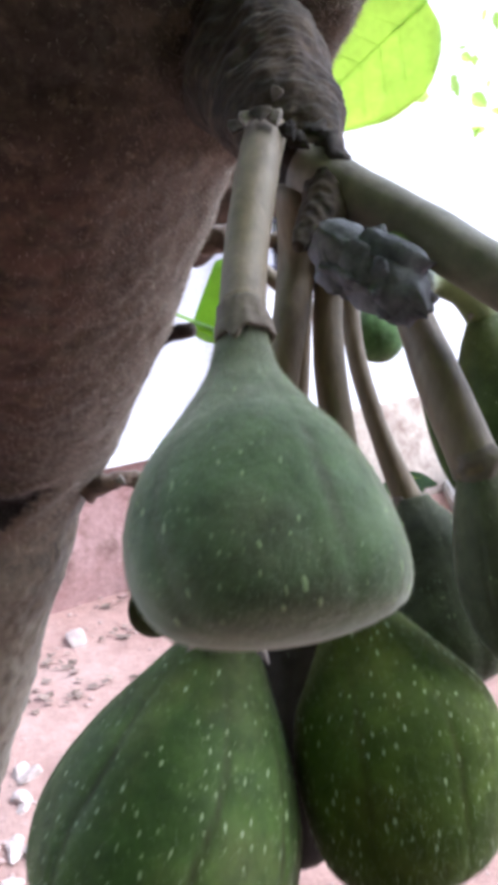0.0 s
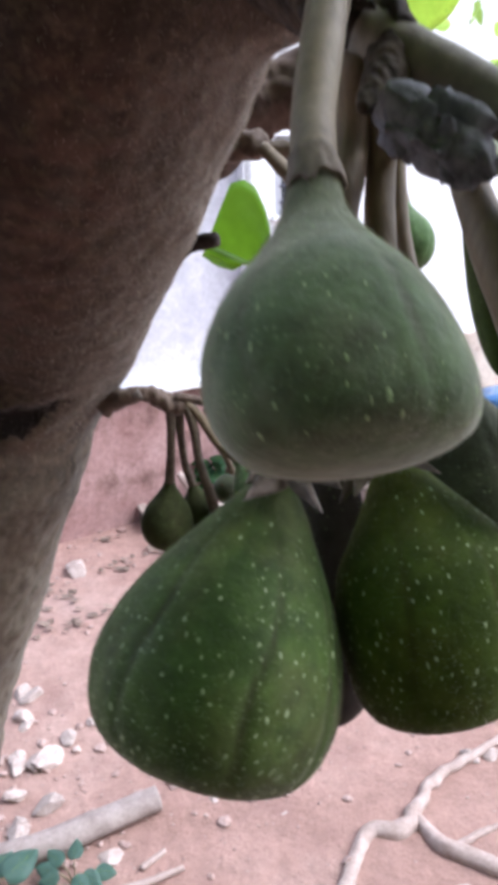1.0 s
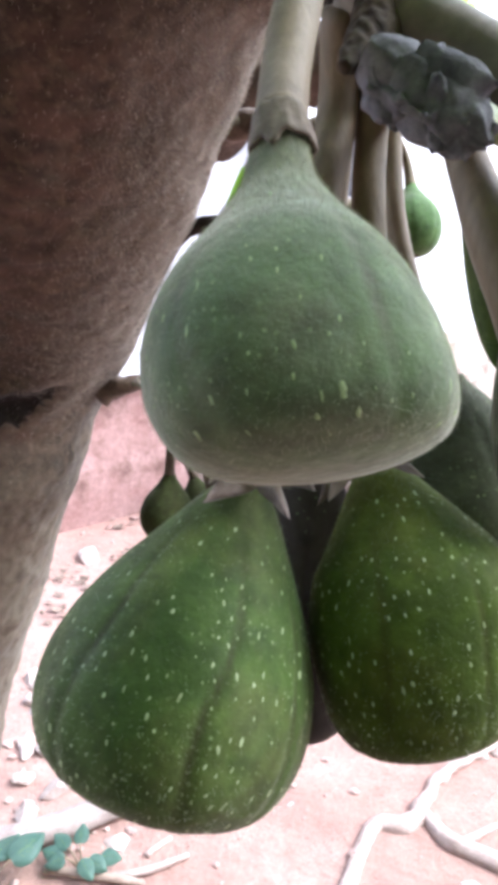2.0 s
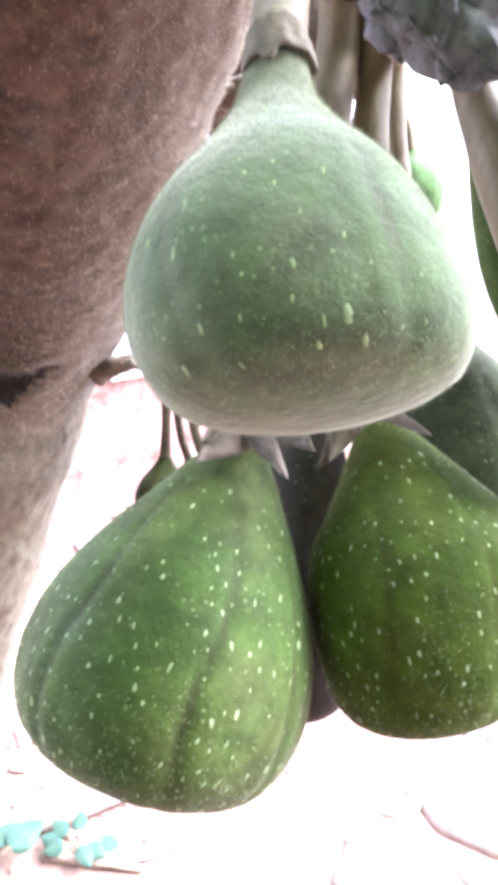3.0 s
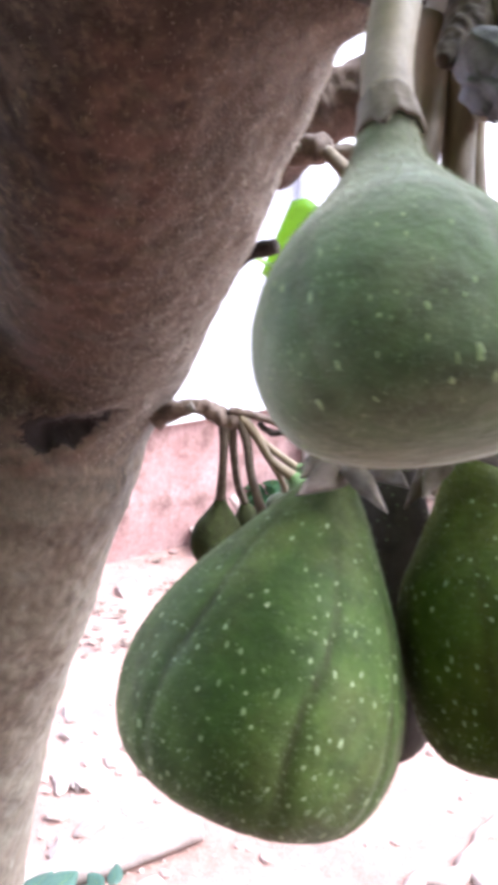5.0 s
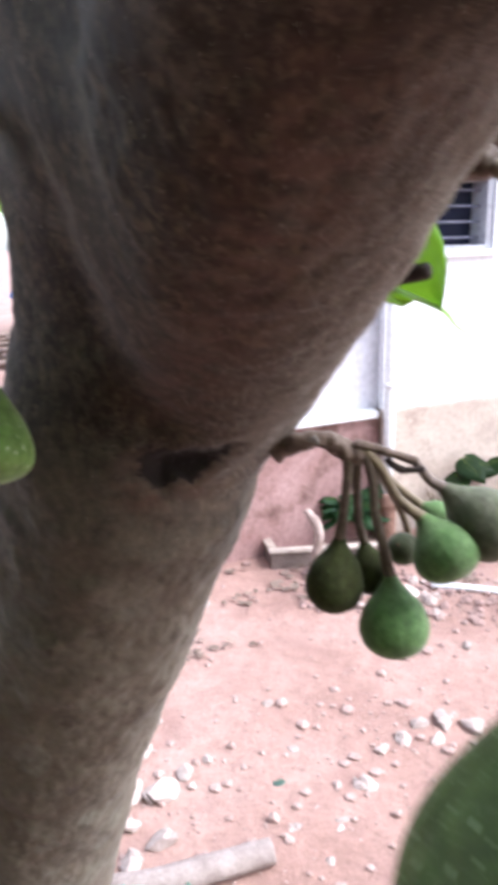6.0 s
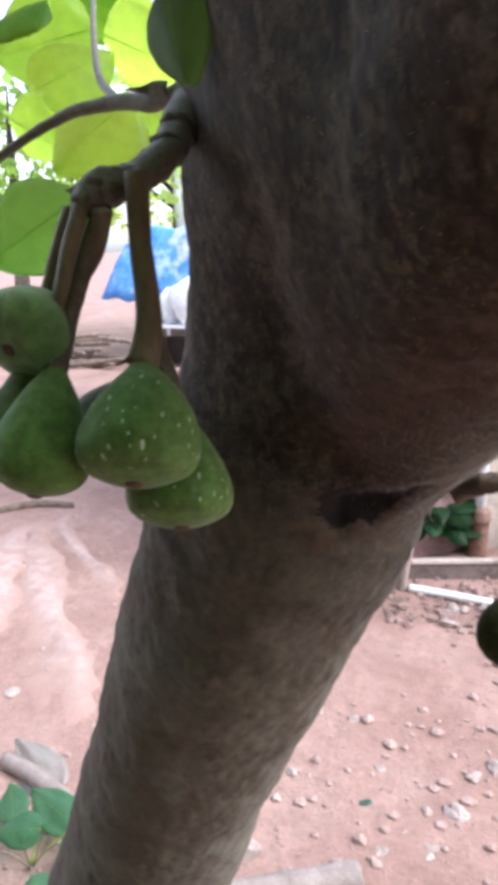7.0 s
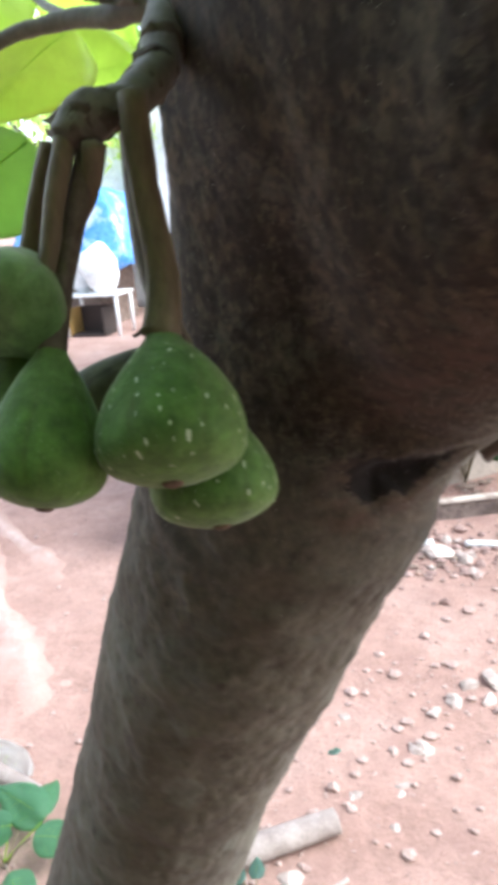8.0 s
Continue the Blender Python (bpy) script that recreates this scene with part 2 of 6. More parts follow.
FIG_DEEP = fig_material("deep_green_fig_skin", (0.046, 0.085, 0.015), (0.079, 0.13, 0.026), (0.117, 0.153, 0.057), 0.4, 0.14, 0.75, 0.2, 0.75)
FIG_OLIVE = fig_material("olive_green_fig_skin", (0.048, 0.074, 0.009), (0.082, 0.12, 0.016), (0.108, 0.13, 0.034), 0.35, 0.06, 0.5, 0.3, 0.6)
# Dark brown paints the shade on the fig hidden behind the cluster.
FIG_DEEP_SHADE = fig_material("shade_brown_fig_skin", (0.03, 0.023, 0.018), (0.048, 0.037, 0.03), (0.065, 0.052, 0.044), 0.3, 0.04, 0.5, 0.3)
# Darker copy of the olive skin; the trunk cluster's shade is in its colour.
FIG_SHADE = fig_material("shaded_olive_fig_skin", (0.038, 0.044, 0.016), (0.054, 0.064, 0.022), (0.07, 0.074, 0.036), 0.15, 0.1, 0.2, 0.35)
# Darker, greyer green that carries the half-hidden fig's shade.
FIG_BACK = fig_material("shaded_grey_olive_fig_skin", (0.036, 0.043, 0.022), (0.054, 0.062, 0.034), (0.075, 0.078, 0.05), 0.3, 0.3, 0.2, 0.35)
FIG_SIDE = fig_material("mid_green_fig_skin", (0.08, 0.155, 0.026), (0.118, 0.22, 0.042), (0.165, 0.235, 0.08), 0.35, 0.22, 0.4, 0.2)
FIG_BROWN = fig_material("olive_brown_fig_skin", (0.056, 0.06, 0.028), (0.085, 0.09, 0.044), (0.11, 0.11, 0.065), 0.3, 0.25, 0.3, 0.25)
# Sage skin made extra pale to stand in for missing light from the left.
FIG_LIT = fig_material("lit_sage_fig_skin", (0.14, 0.24, 0.075), (0.19, 0.31, 0.105), (0.27, 0.34, 0.18), 0.4, 0.5, 0.3, 0.2)
FIG_YOUNG = fig_material("young_green_fig_skin", (0.075, 0.155, 0.046), (0.115, 0.215, 0.07), (0.18, 0.235, 0.13), 0.25, 0.3, 0.3, 0.25)
FIG_GREY = fig_material("grey_green_fig_skin", (0.07, 0.084, 0.046), (0.112, 0.128, 0.078), (0.16, 0.15, 0.12), 0.35, 0.25, 0.2, 0.3)
LENTICEL_SOFT = surface("soft_lenticel", (0.27, 0.36, 0.17), (0.4, 0.48, 0.27), 300, 0.7, bump_d=0.0001)
LENTICEL = surface("pale_lenticel", (0.32, 0.4, 0.2), (0.48, 0.55, 0.34), 300, 0.7, bump_d=0.0001)
LENTICEL_WHITE = surface("bright_lenticel", (0.48, 0.54, 0.34), (0.62, 0.67, 0.48), 300, 0.7, bump_d=0.0001)
HAIR = surface("white_fuzz", (0.36, 0.4, 0.28), (0.5, 0.53, 0.42), 100, 0.6, bump_d=0.0001)
DOWN = surface("pale_down", (0.4, 0.335, 0.28), (0.56, 0.49, 0.42), 100, 0.7, bump_d=0.0001)
OSTIOLE = surface("brown_ostiole", (0.05, 0.03, 0.018), (0.16, 0.10, 0.05), 400, 0.8, bump_d=0.0005)
LEAF_GREEN = leaf_material("leaf_green", (0.05, 0.13, 0.03), (0.08, 0.19, 0.045), (0.4, 0.58, 0.12))
LEAF_YELLOW = leaf_material("leaf_yellow_green", (0.10, 0.2, 0.03), (0.16, 0.28, 0.045), (0.77, 0.93, 0.3))
LEAF_LIT = leaf_material("leaf_light_green", (0.1, 0.2, 0.05), (0.15, 0.27, 0.07), (0.52, 0.76, 0.28))
LEAF_PALE = leaf_material("leaf_pale_olive", (0.13, 0.2, 0.065), (0.19, 0.27, 0.1), (0.55, 0.66, 0.3))
LEAF_DARK = leaf_material("leaf_dark_green", (0.04, 0.09, 0.03), (0.065, 0.13, 0.045), (0.06, 0.14, 0.03))
LEAF_SHRUB = leaf_material("leaf_mid_green", (0.07, 0.17, 0.08), (0.11, 0.24, 0.12), (0.1, 0.24, 0.08))
LEAF_MINT = leaf_material("leaf_fresh_green", (0.2, 0.42, 0.27), (0.29, 0.54, 0.37), (0.28, 0.5, 0.26))
LEAF_TEAL = leaf_material("leaf_blue_green", (0.22, 0.37, 0.32), (0.34, 0.5, 0.44), (0.25, 0.42, 0.34))
BLEACHED = leaf_material("bleached_dry_leaf", (0.7, 0.68, 0.66), (0.82, 0.8, 0.78), (0.7, 0.68, 0.66))
LEAF_FOLD = leaf_material("leaf_pale_underside", (0.4, 0.5, 0.3), (0.52, 0.62, 0.42), (0.6, 0.75, 0.4))
VEIN = leaf_material("leaf_vein", (0.16, 0.26, 0.07), (0.22, 0.34, 0.1), (0.7, 0.85, 0.25))
PLASTER = surface("white_wall_plaster", (0.8, 0.8, 0.82), (0.87, 0.87, 0.88), 2.5, 0.8, 14, 0.002, 0.4, stain=(0.72, 0.72, 0.75), stain_scale=1.6)
# Grey copy of the white plaster: the recessed wall's shade is in the colour.
PLASTER_SHADED = surface("shaded_wall_plaster", (0.52, 0.51, 0.55), (0.66, 0.65, 0.69), 2.0, 0.85, 14, 0.002, 0.4, stain=(0.4, 0.4, 0.43), stain_scale=1.3)
PLINTH = surface("stained_cream_plinth", (0.42, 0.34, 0.28), (0.62, 0.53, 0.44), 3.0, 0.85, 10, 0.003, 0.5, stain=(0.27, 0.19, 0.15), stain_scale=3.2)
# Dark surface of the added wall that blocks light behind the camera.
BLOCKER_WALL = surface("light_blocker_surface", (0.1, 0.095, 0.075), (0.18, 0.165, 0.135), 3.0, 0.9, 9, 0.004, stain=(0.09, 0.09, 0.07), stain_scale=3.0)
LATERITE = surface("red_laterite_plinth", (0.26, 0.14, 0.125), (0.41, 0.265, 0.245), 4.0, 0.9, 8, 0.005, 0.7, stain=(0.16, 0.09, 0.075), stain_scale=5.0)
WHITE_PAINT = surface("white_paint", (0.74, 0.74, 0.74), (0.84, 0.84, 0.83), 12, 0.45, bump_d=0.0004)
FRAME_GREY = surface("grey_window_frame", (0.3, 0.3, 0.33), (0.44, 0.44, 0.48), 20, 0.5, bump_d=0.0004)
BAR_GREY = surface("dark_window_bar", (0.09, 0.09, 0.13), (0.15, 0.15, 0.2), 20, 0.5, bump_d=0.0004)
ROOFING = surface("weathered_roof_sheet", (0.28, 0.26, 0.25), (0.42, 0.4, 0.38), 5, 0.6)
KERB_FACE = surface("dirty_kerb_cement", (0.13, 0.095, 0.082), (0.25, 0.19, 0.165), 9, 0.9, 8, 0.004, stain=(0.09, 0.065, 0.055), stain_scale=7)
KERB_CAP = surface("worn_cream_cement", (0.38, 0.31, 0.26), (0.55, 0.47, 0.41), 14, 0.85, 7, 0.003, stain=(0.25, 0.19, 0.16), stain_scale=8)
CONCRETE = surface("old_concrete", (0.3, 0.27, 0.24), (0.48, 0.44, 0.4), 10, 0.85, 8, 0.003)
POT = surface("rusty_brown_pipe", (0.14, 0.07, 0.05), (0.3, 0.17, 0.12), 18, 0.6)
STONE = surface("pale_stone", (0.31, 0.235, 0.205), (0.5, 0.415, 0.375), 22, 0.8, 6, 0.003, vary=0.22)
CLOD = surface("red_brown_clods", (0.22, 0.135, 0.115), (0.38, 0.26, 0.23), 26, 0.9, 6, 0.003)
GRAVEL = surface("gravel", (0.30, 0.195, 0.168), (0.46, 0.34, 0.3), 30, 0.85, 6, 0.002)
LOG = surface("bleached_wood", (0.21, 0.162, 0.145), (0.38, 0.315, 0.285), 14, 0.75, 7, 0.003, stretch=(1, 1, 1))
DEADWOOD = surface("pale_dead_wood", (0.27, 0.195, 0.165), (0.45, 0.355, 0.315), 20, 0.8, 6, 0.003)


def pale_soil_material():
    """A pale tone that thins out into the red soil at its edges."""
    m, nt, p = material("pale_soil_surface")
    v = coords(nt)
    grain = noise_tex(nt, v, 90, 8, 0.7)
    pale = ramp(nt, noise_tex(nt, v, 9, 5), [(0.3, (0.42, 0.31, 0.275)), (0.7, (0.53, 0.41, 0.37))])
    soil = ramp(nt, noise_tex(nt, v, 2.2), [(0.3, (0.288, 0.172, 0.138)), (0.7, (0.405, 0.262, 0.219))])
    thin = nt.nodes.new("ShaderNodeAttribute")
    thin.attribute_name = "pale_share"
    broken = mixed(nt, 1.0, thin.outputs["Fac"], ramp(nt, noise_tex(nt, v, 14, 6), [(0.35, (0.2,)), (0.6, (1.2,))]), "MULTIPLY")
    col = mixed(nt, broken, soil, pale)
    col = mixed(nt, 0.5, col, ramp(nt, grain, [(0.25, (0.6,)), (0.75, (1.3,))]), "MULTIPLY")
    nt.links.new(col, p.inputs["Base Color"])
    p.inputs["Roughness"].default_value = 0.92
    bump(nt, p, grain, 0.6, 0.004)
    return m


PALE_SOIL = pale_soil_material()
TARP = surface("blue_plastic_tarp", (0.05, 0.2, 0.56), (0.14, 0.36, 0.74), 6, 0.35, stain=(0.6, 0.66, 0.74), stain_scale=1.9)
CRATE = surface("yellow_plastic", (0.3, 0.19, 0.06), (0.42, 0.28, 0.09), 9, 0.6)
SACK = surface("white_plastic_sack", (0.62, 0.62, 0.62), (0.8, 0.8, 0.8), 8, 0.5)
FIREWOOD = surface("firewood", (0.12, 0.08, 0.06), (0.34, 0.25, 0.2), 12, 0.85, vary=0.3)


def soil_material():
    """Trodden laterite soil: broad pale and damp patches, clods and grit."""
    m, nt, p = material("red_laterite_soil")
    v = coords(nt)
    grit, clod = noise_tex(nt, v, 70, 8, 0.72), noise_tex(nt, v, 16, 7, 0.68)
    col = ramp(nt, noise_tex(nt, v, 1.3, 6, 0.62), [(0.3, (0.272, 0.157, 0.125)), (0.5, (0.356, 0.219, 0.18)), (0.7, (0.43, 0.289, 0.245))])
    col = mixed(nt, 0.7, col, ramp(nt, clod, [(0.3, (0.72,)), (0.7, (1.25,))]), "MULTIPLY")
    col = mixed(nt, 0.55, col, ramp(nt, grit, [(0.25, (0.6,)), (0.75, (1.3,))]), "MULTIPLY")
    damp = ramp(nt, noise_tex(nt, v, 4.0, 6, 0.7), [(0.55, (0.0,)), (0.68, (0.7,))])
    col = mixed(nt, damp, col, (0.225, 0.128, 0.108))
    nt.links.new(col, p.inputs["Base Color"])
    p.inputs["Roughness"].default_value = 0.92
    add = nt.nodes.new("ShaderNodeMath")
    add.operation = "MULTIPLY_ADD"
    nt.links.new(clod, add.inputs[0]), nt.links.new(grit, add.inputs[2])
    add.inputs[1].default_value = 3.0
    bump(nt, p, add.outputs[0], 0.6, 0.012)
    return m


SOIL = soil_material()


def glass():
    m, _, p = material("dark_window_glass")
    p.inputs["Base Color"].default_value = (0.012, 0.014, 0.03, 1)
    p.inputs["Roughness"].default_value = 0.08
    return m


GLASS = glass()

# ---- builders ----
ORIGIN = {}


def thing(name, base, label, category, group="", kind=""):
    ob = new(name)
    ob.location = base
    ob.empty_display_size = 0.02
    ORIGIN[ob] = Vector(base)
    return tagged(ob, label, category, group, kind)


def part(name, bm, mat, parent, label="", smooth=True, kind=""):
    """Links bm, in world metres, as one mesh under a thing or a part."""
    me = bpy.data.meshes.new(name)
    bm.to_mesh(me)
    bm.free()
    me.materials.append(mat)
    base = ORIGIN.get(parent, Vector())
    me.transform(Matrix.Translation(-base))
    if smooth:
        me.polygons.foreach_set("use_smooth", [True] * len(me.polygons))
    ob = new(name, me)
    if parent:
        ob.parent = parent
    ORIGIN[ob] = base
    return tagged(ob, label, kind=kind)


def single(name, bm, mat, base, label, category, group="", kind="", smooth=True):
    """A thing that is one mesh."""
    me = bpy.data.meshes.new(name)
    bm.to_mesh(me)
    bm.free()
    me.materials.append(mat)
    me.transform(Matrix.Translation(-Vector(base)))
    if smooth:
        me.polygons.foreach_set("use_smooth", [True] * len(me.polygons))
    ob = new(name, me)
    ob.location = base
    ORIGIN[ob] = Vector(base)
    return tagged(ob, label, category, group, kind)


def spline(points, radii, sub):
    """Catmull-Rom through the points, with radii."""
    pts, out = [Vector(p) for p in points], []
    for i in range(len(pts) - 1):
        p0, p1, p2, p3 = pts[max(i - 1, 0)], pts[i], pts[i + 1], pts[min(i + 2, len(pts) - 1)]
        for k in range(sub):
            t = k / sub
            q = 0.5 * (2 * p1 + (p2 - p0) * t + (2 * p0 - 5 * p1 + 4 * p2 - p3) * t * t + (3 * p1 - p0 - 3 * p2 + p3) * t**3)
            out.append((q, radii[i] + (radii[i + 1] - radii[i]) * t))
    out.append((pts[-1], radii[-1]))
    return out


def tube(points, radii, seg=14, sub=5, rough=0.0, scale=40.0, bm=None):
    bm = bm or bmesh.new()
    path = spline(points, radii, sub)
    rings, side = [], None
    for i, (p, r) in enumerate(path):
        way = (path[min(i + 1, len(path) - 1)][0] - path[max(i - 1, 0)][0]).normalized()
        if side is None:
            side = way.orthogonal().normalized()
        side = (side - way * side.dot(way)).normalized()
        up = way.cross(side)
        ring = []
        for k in range(seg):
            a = 2 * math.pi * k / seg
            d = math.cos(a) * side + math.sin(a) * up
            rr = r * (1 + rough * noise.noise((p + d * r) * scale))
            ring.append(bm.verts.new(p + d * rr))
        rings.append(ring)
    for a, b in zip(rings, rings[1:]):
        for k in range(seg):
            bm.faces.new((a[k], a[(k + 1) % seg], b[(k + 1) % seg], b[k]))
    for ring, p, flip in ((rings[0], path[0], True), (rings[-1], path[-1], False)):
        tip = bm.verts.new(p[0] + (path[1][0] - path[0][0] if flip else path[-2][0] - path[-1][0]).normalized() * -0.35 * p[1])
        for k in range(seg):
            f = (ring[(k + 1) % seg], ring[k], tip) if flip else (ring[k], ring[(k + 1) % seg], tip)
            bm.faces.new(f)
    return bm


def box(x0, y0, z0, x1, y1, z1, bevel=0.0, m=None, bm=None):
    """A box between two corners, placed by m, with bevelled edges."""
    own = bmesh.new()
    bmesh.ops.create_cube(own, size=1)
    own.transform(Matrix.Translation(((x0 + x1) / 2, (y0 + y1) / 2, (z0 + z1) / 2)) @ Matrix.Diagonal((x1 - x0, y1 - y0, z1 - z0, 1)))
    if bevel:
        bmesh.ops.bevel(own, geom=own.edges[:], offset=bevel, segments=2, affect="EDGES")
    if m is not None:
        own.transform(m)
    if bm is None:
        return own
    me = bpy.data.meshes.new("tmp")
    own.to_mesh(me)
    own.free()
    bm.from_mesh(me)
    bpy.data.meshes.remove(me)
    return bm


def rock(p, sx, sy, sz, seed, turn=0.0, sub=2, sink=0.35, chips=0):
    """A lump; chips: how many flat faces are broken off it."""
    bm = bmesh.new()
    bmesh.ops.create_icosphere(bm, subdivisions=sub, radius=1)
    off = Vector((seed * 3.7, seed * 1.3, seed * 7.1))
    rng = random.Random(seed)
    cuts = [(Vector((rng.gauss(0, 1), rng.gauss(0, 1), rng.gauss(0, 0.8))).normalized(), rng.uniform(0.5, 0.85)) for _ in range(chips)]
    for v in bm.verts:
        v.co *= 1 + 0.35 * noise.noise(v.co * 1.1 + off) + 0.12 * noise.noise(v.co * 3 + off)
        for n, d in cuts:
            over = v.co.dot(n) - d
            if over > 0:
                v.co -= n * over * 0.95
    bm.transform(Matrix.Translation(Vector(p) + Vector((0, 0, sz * (1 - 2 * sink)))) @ Matrix.Rotation(turn, 4, "Z") @ Matrix.Diagonal((sx, sy, sz, 1)))
    return bm


def frame_of(way):
    side = way.orthogonal().normalized()
    return side, way.cross(side)


# Radius along a fig from neck (0) to eye (1)
ROUND = ((0.0, 0.2), (0.06, 0.23), (0.14, 0.3), (0.22, 0.43), (0.31, 0.59), (0.45, 0.81), (0.6, 0.965), (0.7, 1.0), (0.79, 0.975), (0.86, 0.925), (0.925, 0.835), (0.97, 0.68), (1.0, 0.0))
CONE = ((0.0, 0.24), (0.06, 0.32), (0.17, 0.55), (0.33, 0.77), (0.5, 0.92), (0.65, 1.0), (0.76, 0.985), (0.86, 0.89), (0.935, 0.7), (0.975, 0.5), (1.0, 0.0))
BELL = ((0.0, 0.2), (0.08, 0.3), (0.25, 0.58), (0.45, 0.83), (0.62, 0.97), (0.74, 1.0), (0.85, 0.92), (0.94, 0.68), (1.0, 0.0))
BALL = ((0.0, 0.19), (0.1, 0.29), (0.22, 0.52), (0.37, 0.83), (0.53, 0.98), (0.63, 1.0), (0.75, 0.95), (0.87, 0.77), (0.95, 0.5), (1.0, 0.0))
PEAR = ((0.0, 0.196), (0.06, 0.184), (0.14, 0.228), (0.24, 0.288), (0.36, 0.511), (0.5, 0.809), (0.64, 0.964), (0.76, 1.0), (0.86, 0.955), (0.93, 0.865), (0.975, 0.72), (1.0, 0.0))
BROAD = ((0.0, 0.1), (0.05, 0.2), (0.09, 0.29), (0.13, 0.36), (0.206, 0.47), (0.299, 0.622), (0.409, 0.784), (0.539, 0.925), (0.668, 1.0), (0.779, 0.988), (0.871, 0.908), (0.935, 0.769), (0.977, 0.568), (1.0, 0.0))
SHOULDERED = ((0.0, 0.12), (0.05, 0.22), (0.09, 0.31), (0.126, 0.36), (0.2, 0.51), (0.293, 0.69), (0.405, 0.915), (0.535, 1.0), (0.665, 0.985), (0.777, 0.925), (0.87, 0.835), (0.935, 0.715), (0.977, 0.552), (1.0, 0.0))
SQUAT = ((0.0, 0.19), (0.06, 0.25), (0.14, 0.383), (0.24, 0.566), (0.36, 0.742), (0.5, 0.895), (0.64, 0.985), (0.76, 1.0), (0.86, 0.935), (0.93, 0.75), (0.975, 0.32), (1.0, 0.0))
SPINDLE = ((0.0, 0.45), (0.1, 0.6), (0.3, 0.85), (0.5, 1.0), (0.68, 0.96), (0.82, 0.78), (0.93, 0.48), (1.0, 0.0))


def along(profile, s):
    x = [a for a, _ in profile]
    y = [b for _, b in profile]
    return float(np.interp(s, x, y))


class Body:
    """The skin of one fig: a place and a normal for each (s, angle)."""

    def __init__(self, neck, eye, r, profile, seed, ribs=5, rib=0.012, bend=(0.0, 0.0), depth=1.0):
        self.neck, self.eye, self.r, self.profile, self.seed, self.ribs, self.rib = Vector(neck), Vector(eye), r, profile, seed, ribs, rib
        self.bend, self.depth = bend, depth
        self.axis = (self.eye - self.neck).normalized()
        self.length = (self.eye - self.neck).length
        self.side = self.axis.cross(Vector((0, 1, 0))).normalized()
        self.up = self.side.cross(self.axis)
        # smoothed radius along the fig, rounded off at the eye
        self.steps = np.linspace(0, 1, 201)
        x, y = [k for k, _ in profile], [k * k for _, k in profile]
        square = np.zeros(201)
        for off in np.linspace(-0.05, 0.05, 11):
            q = self.steps + off
            square += np.where(q > 1, -np.interp(2 - q, x, y), np.interp(q, x, y))
        self.radii = np.sqrt(np.maximum(square / 11, 0))

    def radius(self, s):
        return float(np.interp(s, self.steps, self.radii))

    def at(self, s, a):
        rad = self.radius(s)
        d = math.cos(a) * self.side + math.sin(a) * self.depth * self.up
        q = Vector((math.cos(a) * 1.2, math.sin(a) * 1.2, s * 2 + self.seed * 5.3))
        n1 = noise.noise(q) + 0.45 * noise.noise(q * 2.7) + 0.22 * noise.noise(q * 6.1)
        rr = self.r * rad * (1 + 0.016 * n1 + self.rib * self.groove(s, a) * min(1, s * 3))
        sway = self.bend[0] * math.sin(math.pi * s) + self.bend[1] * math.sin(2 * math.pi * s)
        return self.neck + self.axis * self.length * s + self.side * sway + d * rr

    def across_rib(self, s, a):
        """How far an angle lies from the nearest furrow, 0 to 1; the furrows wander and are unevenly spaced."""
        a += 0.16 * math.sin(a * 2 + self.seed) + 0.09 * noise.noise(Vector((s * 3.1, self.seed, math.cos(a))))
        return abs(((a * self.ribs + self.seed) / (2 * math.pi) + 0.5) % 1 - 0.5) * 2

    def groove(self, s, a):
        """Narrow furrows that run from neck to eye, between broad flats."""
        d = self.across_rib(s, a)
        return 0.35 * math.cos(d * math.pi) - 1.6 * math.exp(-((d / 0.12) ** 2))

    def normal(self, s, a):
        e = 0.02
        n = (self.at(min(s + e, 0.99), a) - self.at(max(s - e, 0), a)).cross(self.at(s, a + e) - self.at(s, a - e))
        n.normalize()
        mid = self.neck + self.axis * self.length * s
        return n if n.dot(self.at(s, a) - mid) > 0 else -n

    def mesh(self, rows=48, seg=144):
        bm = bmesh.new()
        layer = bm.verts.layers.float.new("furrow")
        rings = []
        for i in range(rows):
            u = i / rows
            s = u if u < 0.8 else 0.8 + 0.2 * math.sin((u - 0.8) / 0.2 * math.pi / 2)
            rings.append([bm.verts.new(self.at(s * 0.997, 2 * math.pi * k / seg)) for k in range(seg)])
            for k, v in enumerate(rings[-1]):
                d = self.across_rib(s, 2 * math.pi * k / seg)
                v[layer] = math.exp(-((d / 0.065) ** 2)) * min(1, max(0, s - 0.15) * 4) * min(1, max(0, 0.92 - s) * 6)
        for a, b in zip(rings, rings[1:]):
            for k in range(seg):
                bm.faces.new((a[k], a[(k + 1) % seg], b[(k + 1) % seg], b[k]))
        bm.faces.new(rings[0][::-1])
        tip = bm.verts.new(self.eye - self.axis * self.length * 0.006)
        for k in range(seg):
            bm.faces.new((rings[-1][k], rings[-1][(k + 1) % seg], tip))
        bmesh.ops.recalc_face_normals(bm, faces=bm.faces[:])
        return bm

    def lenticels(self, count, size, rng):
        """Raised pale flecks, longer along the fig, spread evenly over its skin."""
        steps = np.linspace(0.16, 0.97, 80)
        share = np.cumsum([along(self.profile, s) for s in steps])
        share = share / share[-1]
        verts, faces, large, gap = [], [], [], (size * 2.6) ** 2
        for i in range(count):
            while True:
                s = float(np.interp(rng.random(), share, steps))
                a = i * 2.399963 + rng.uniform(-0.5, 0.5)
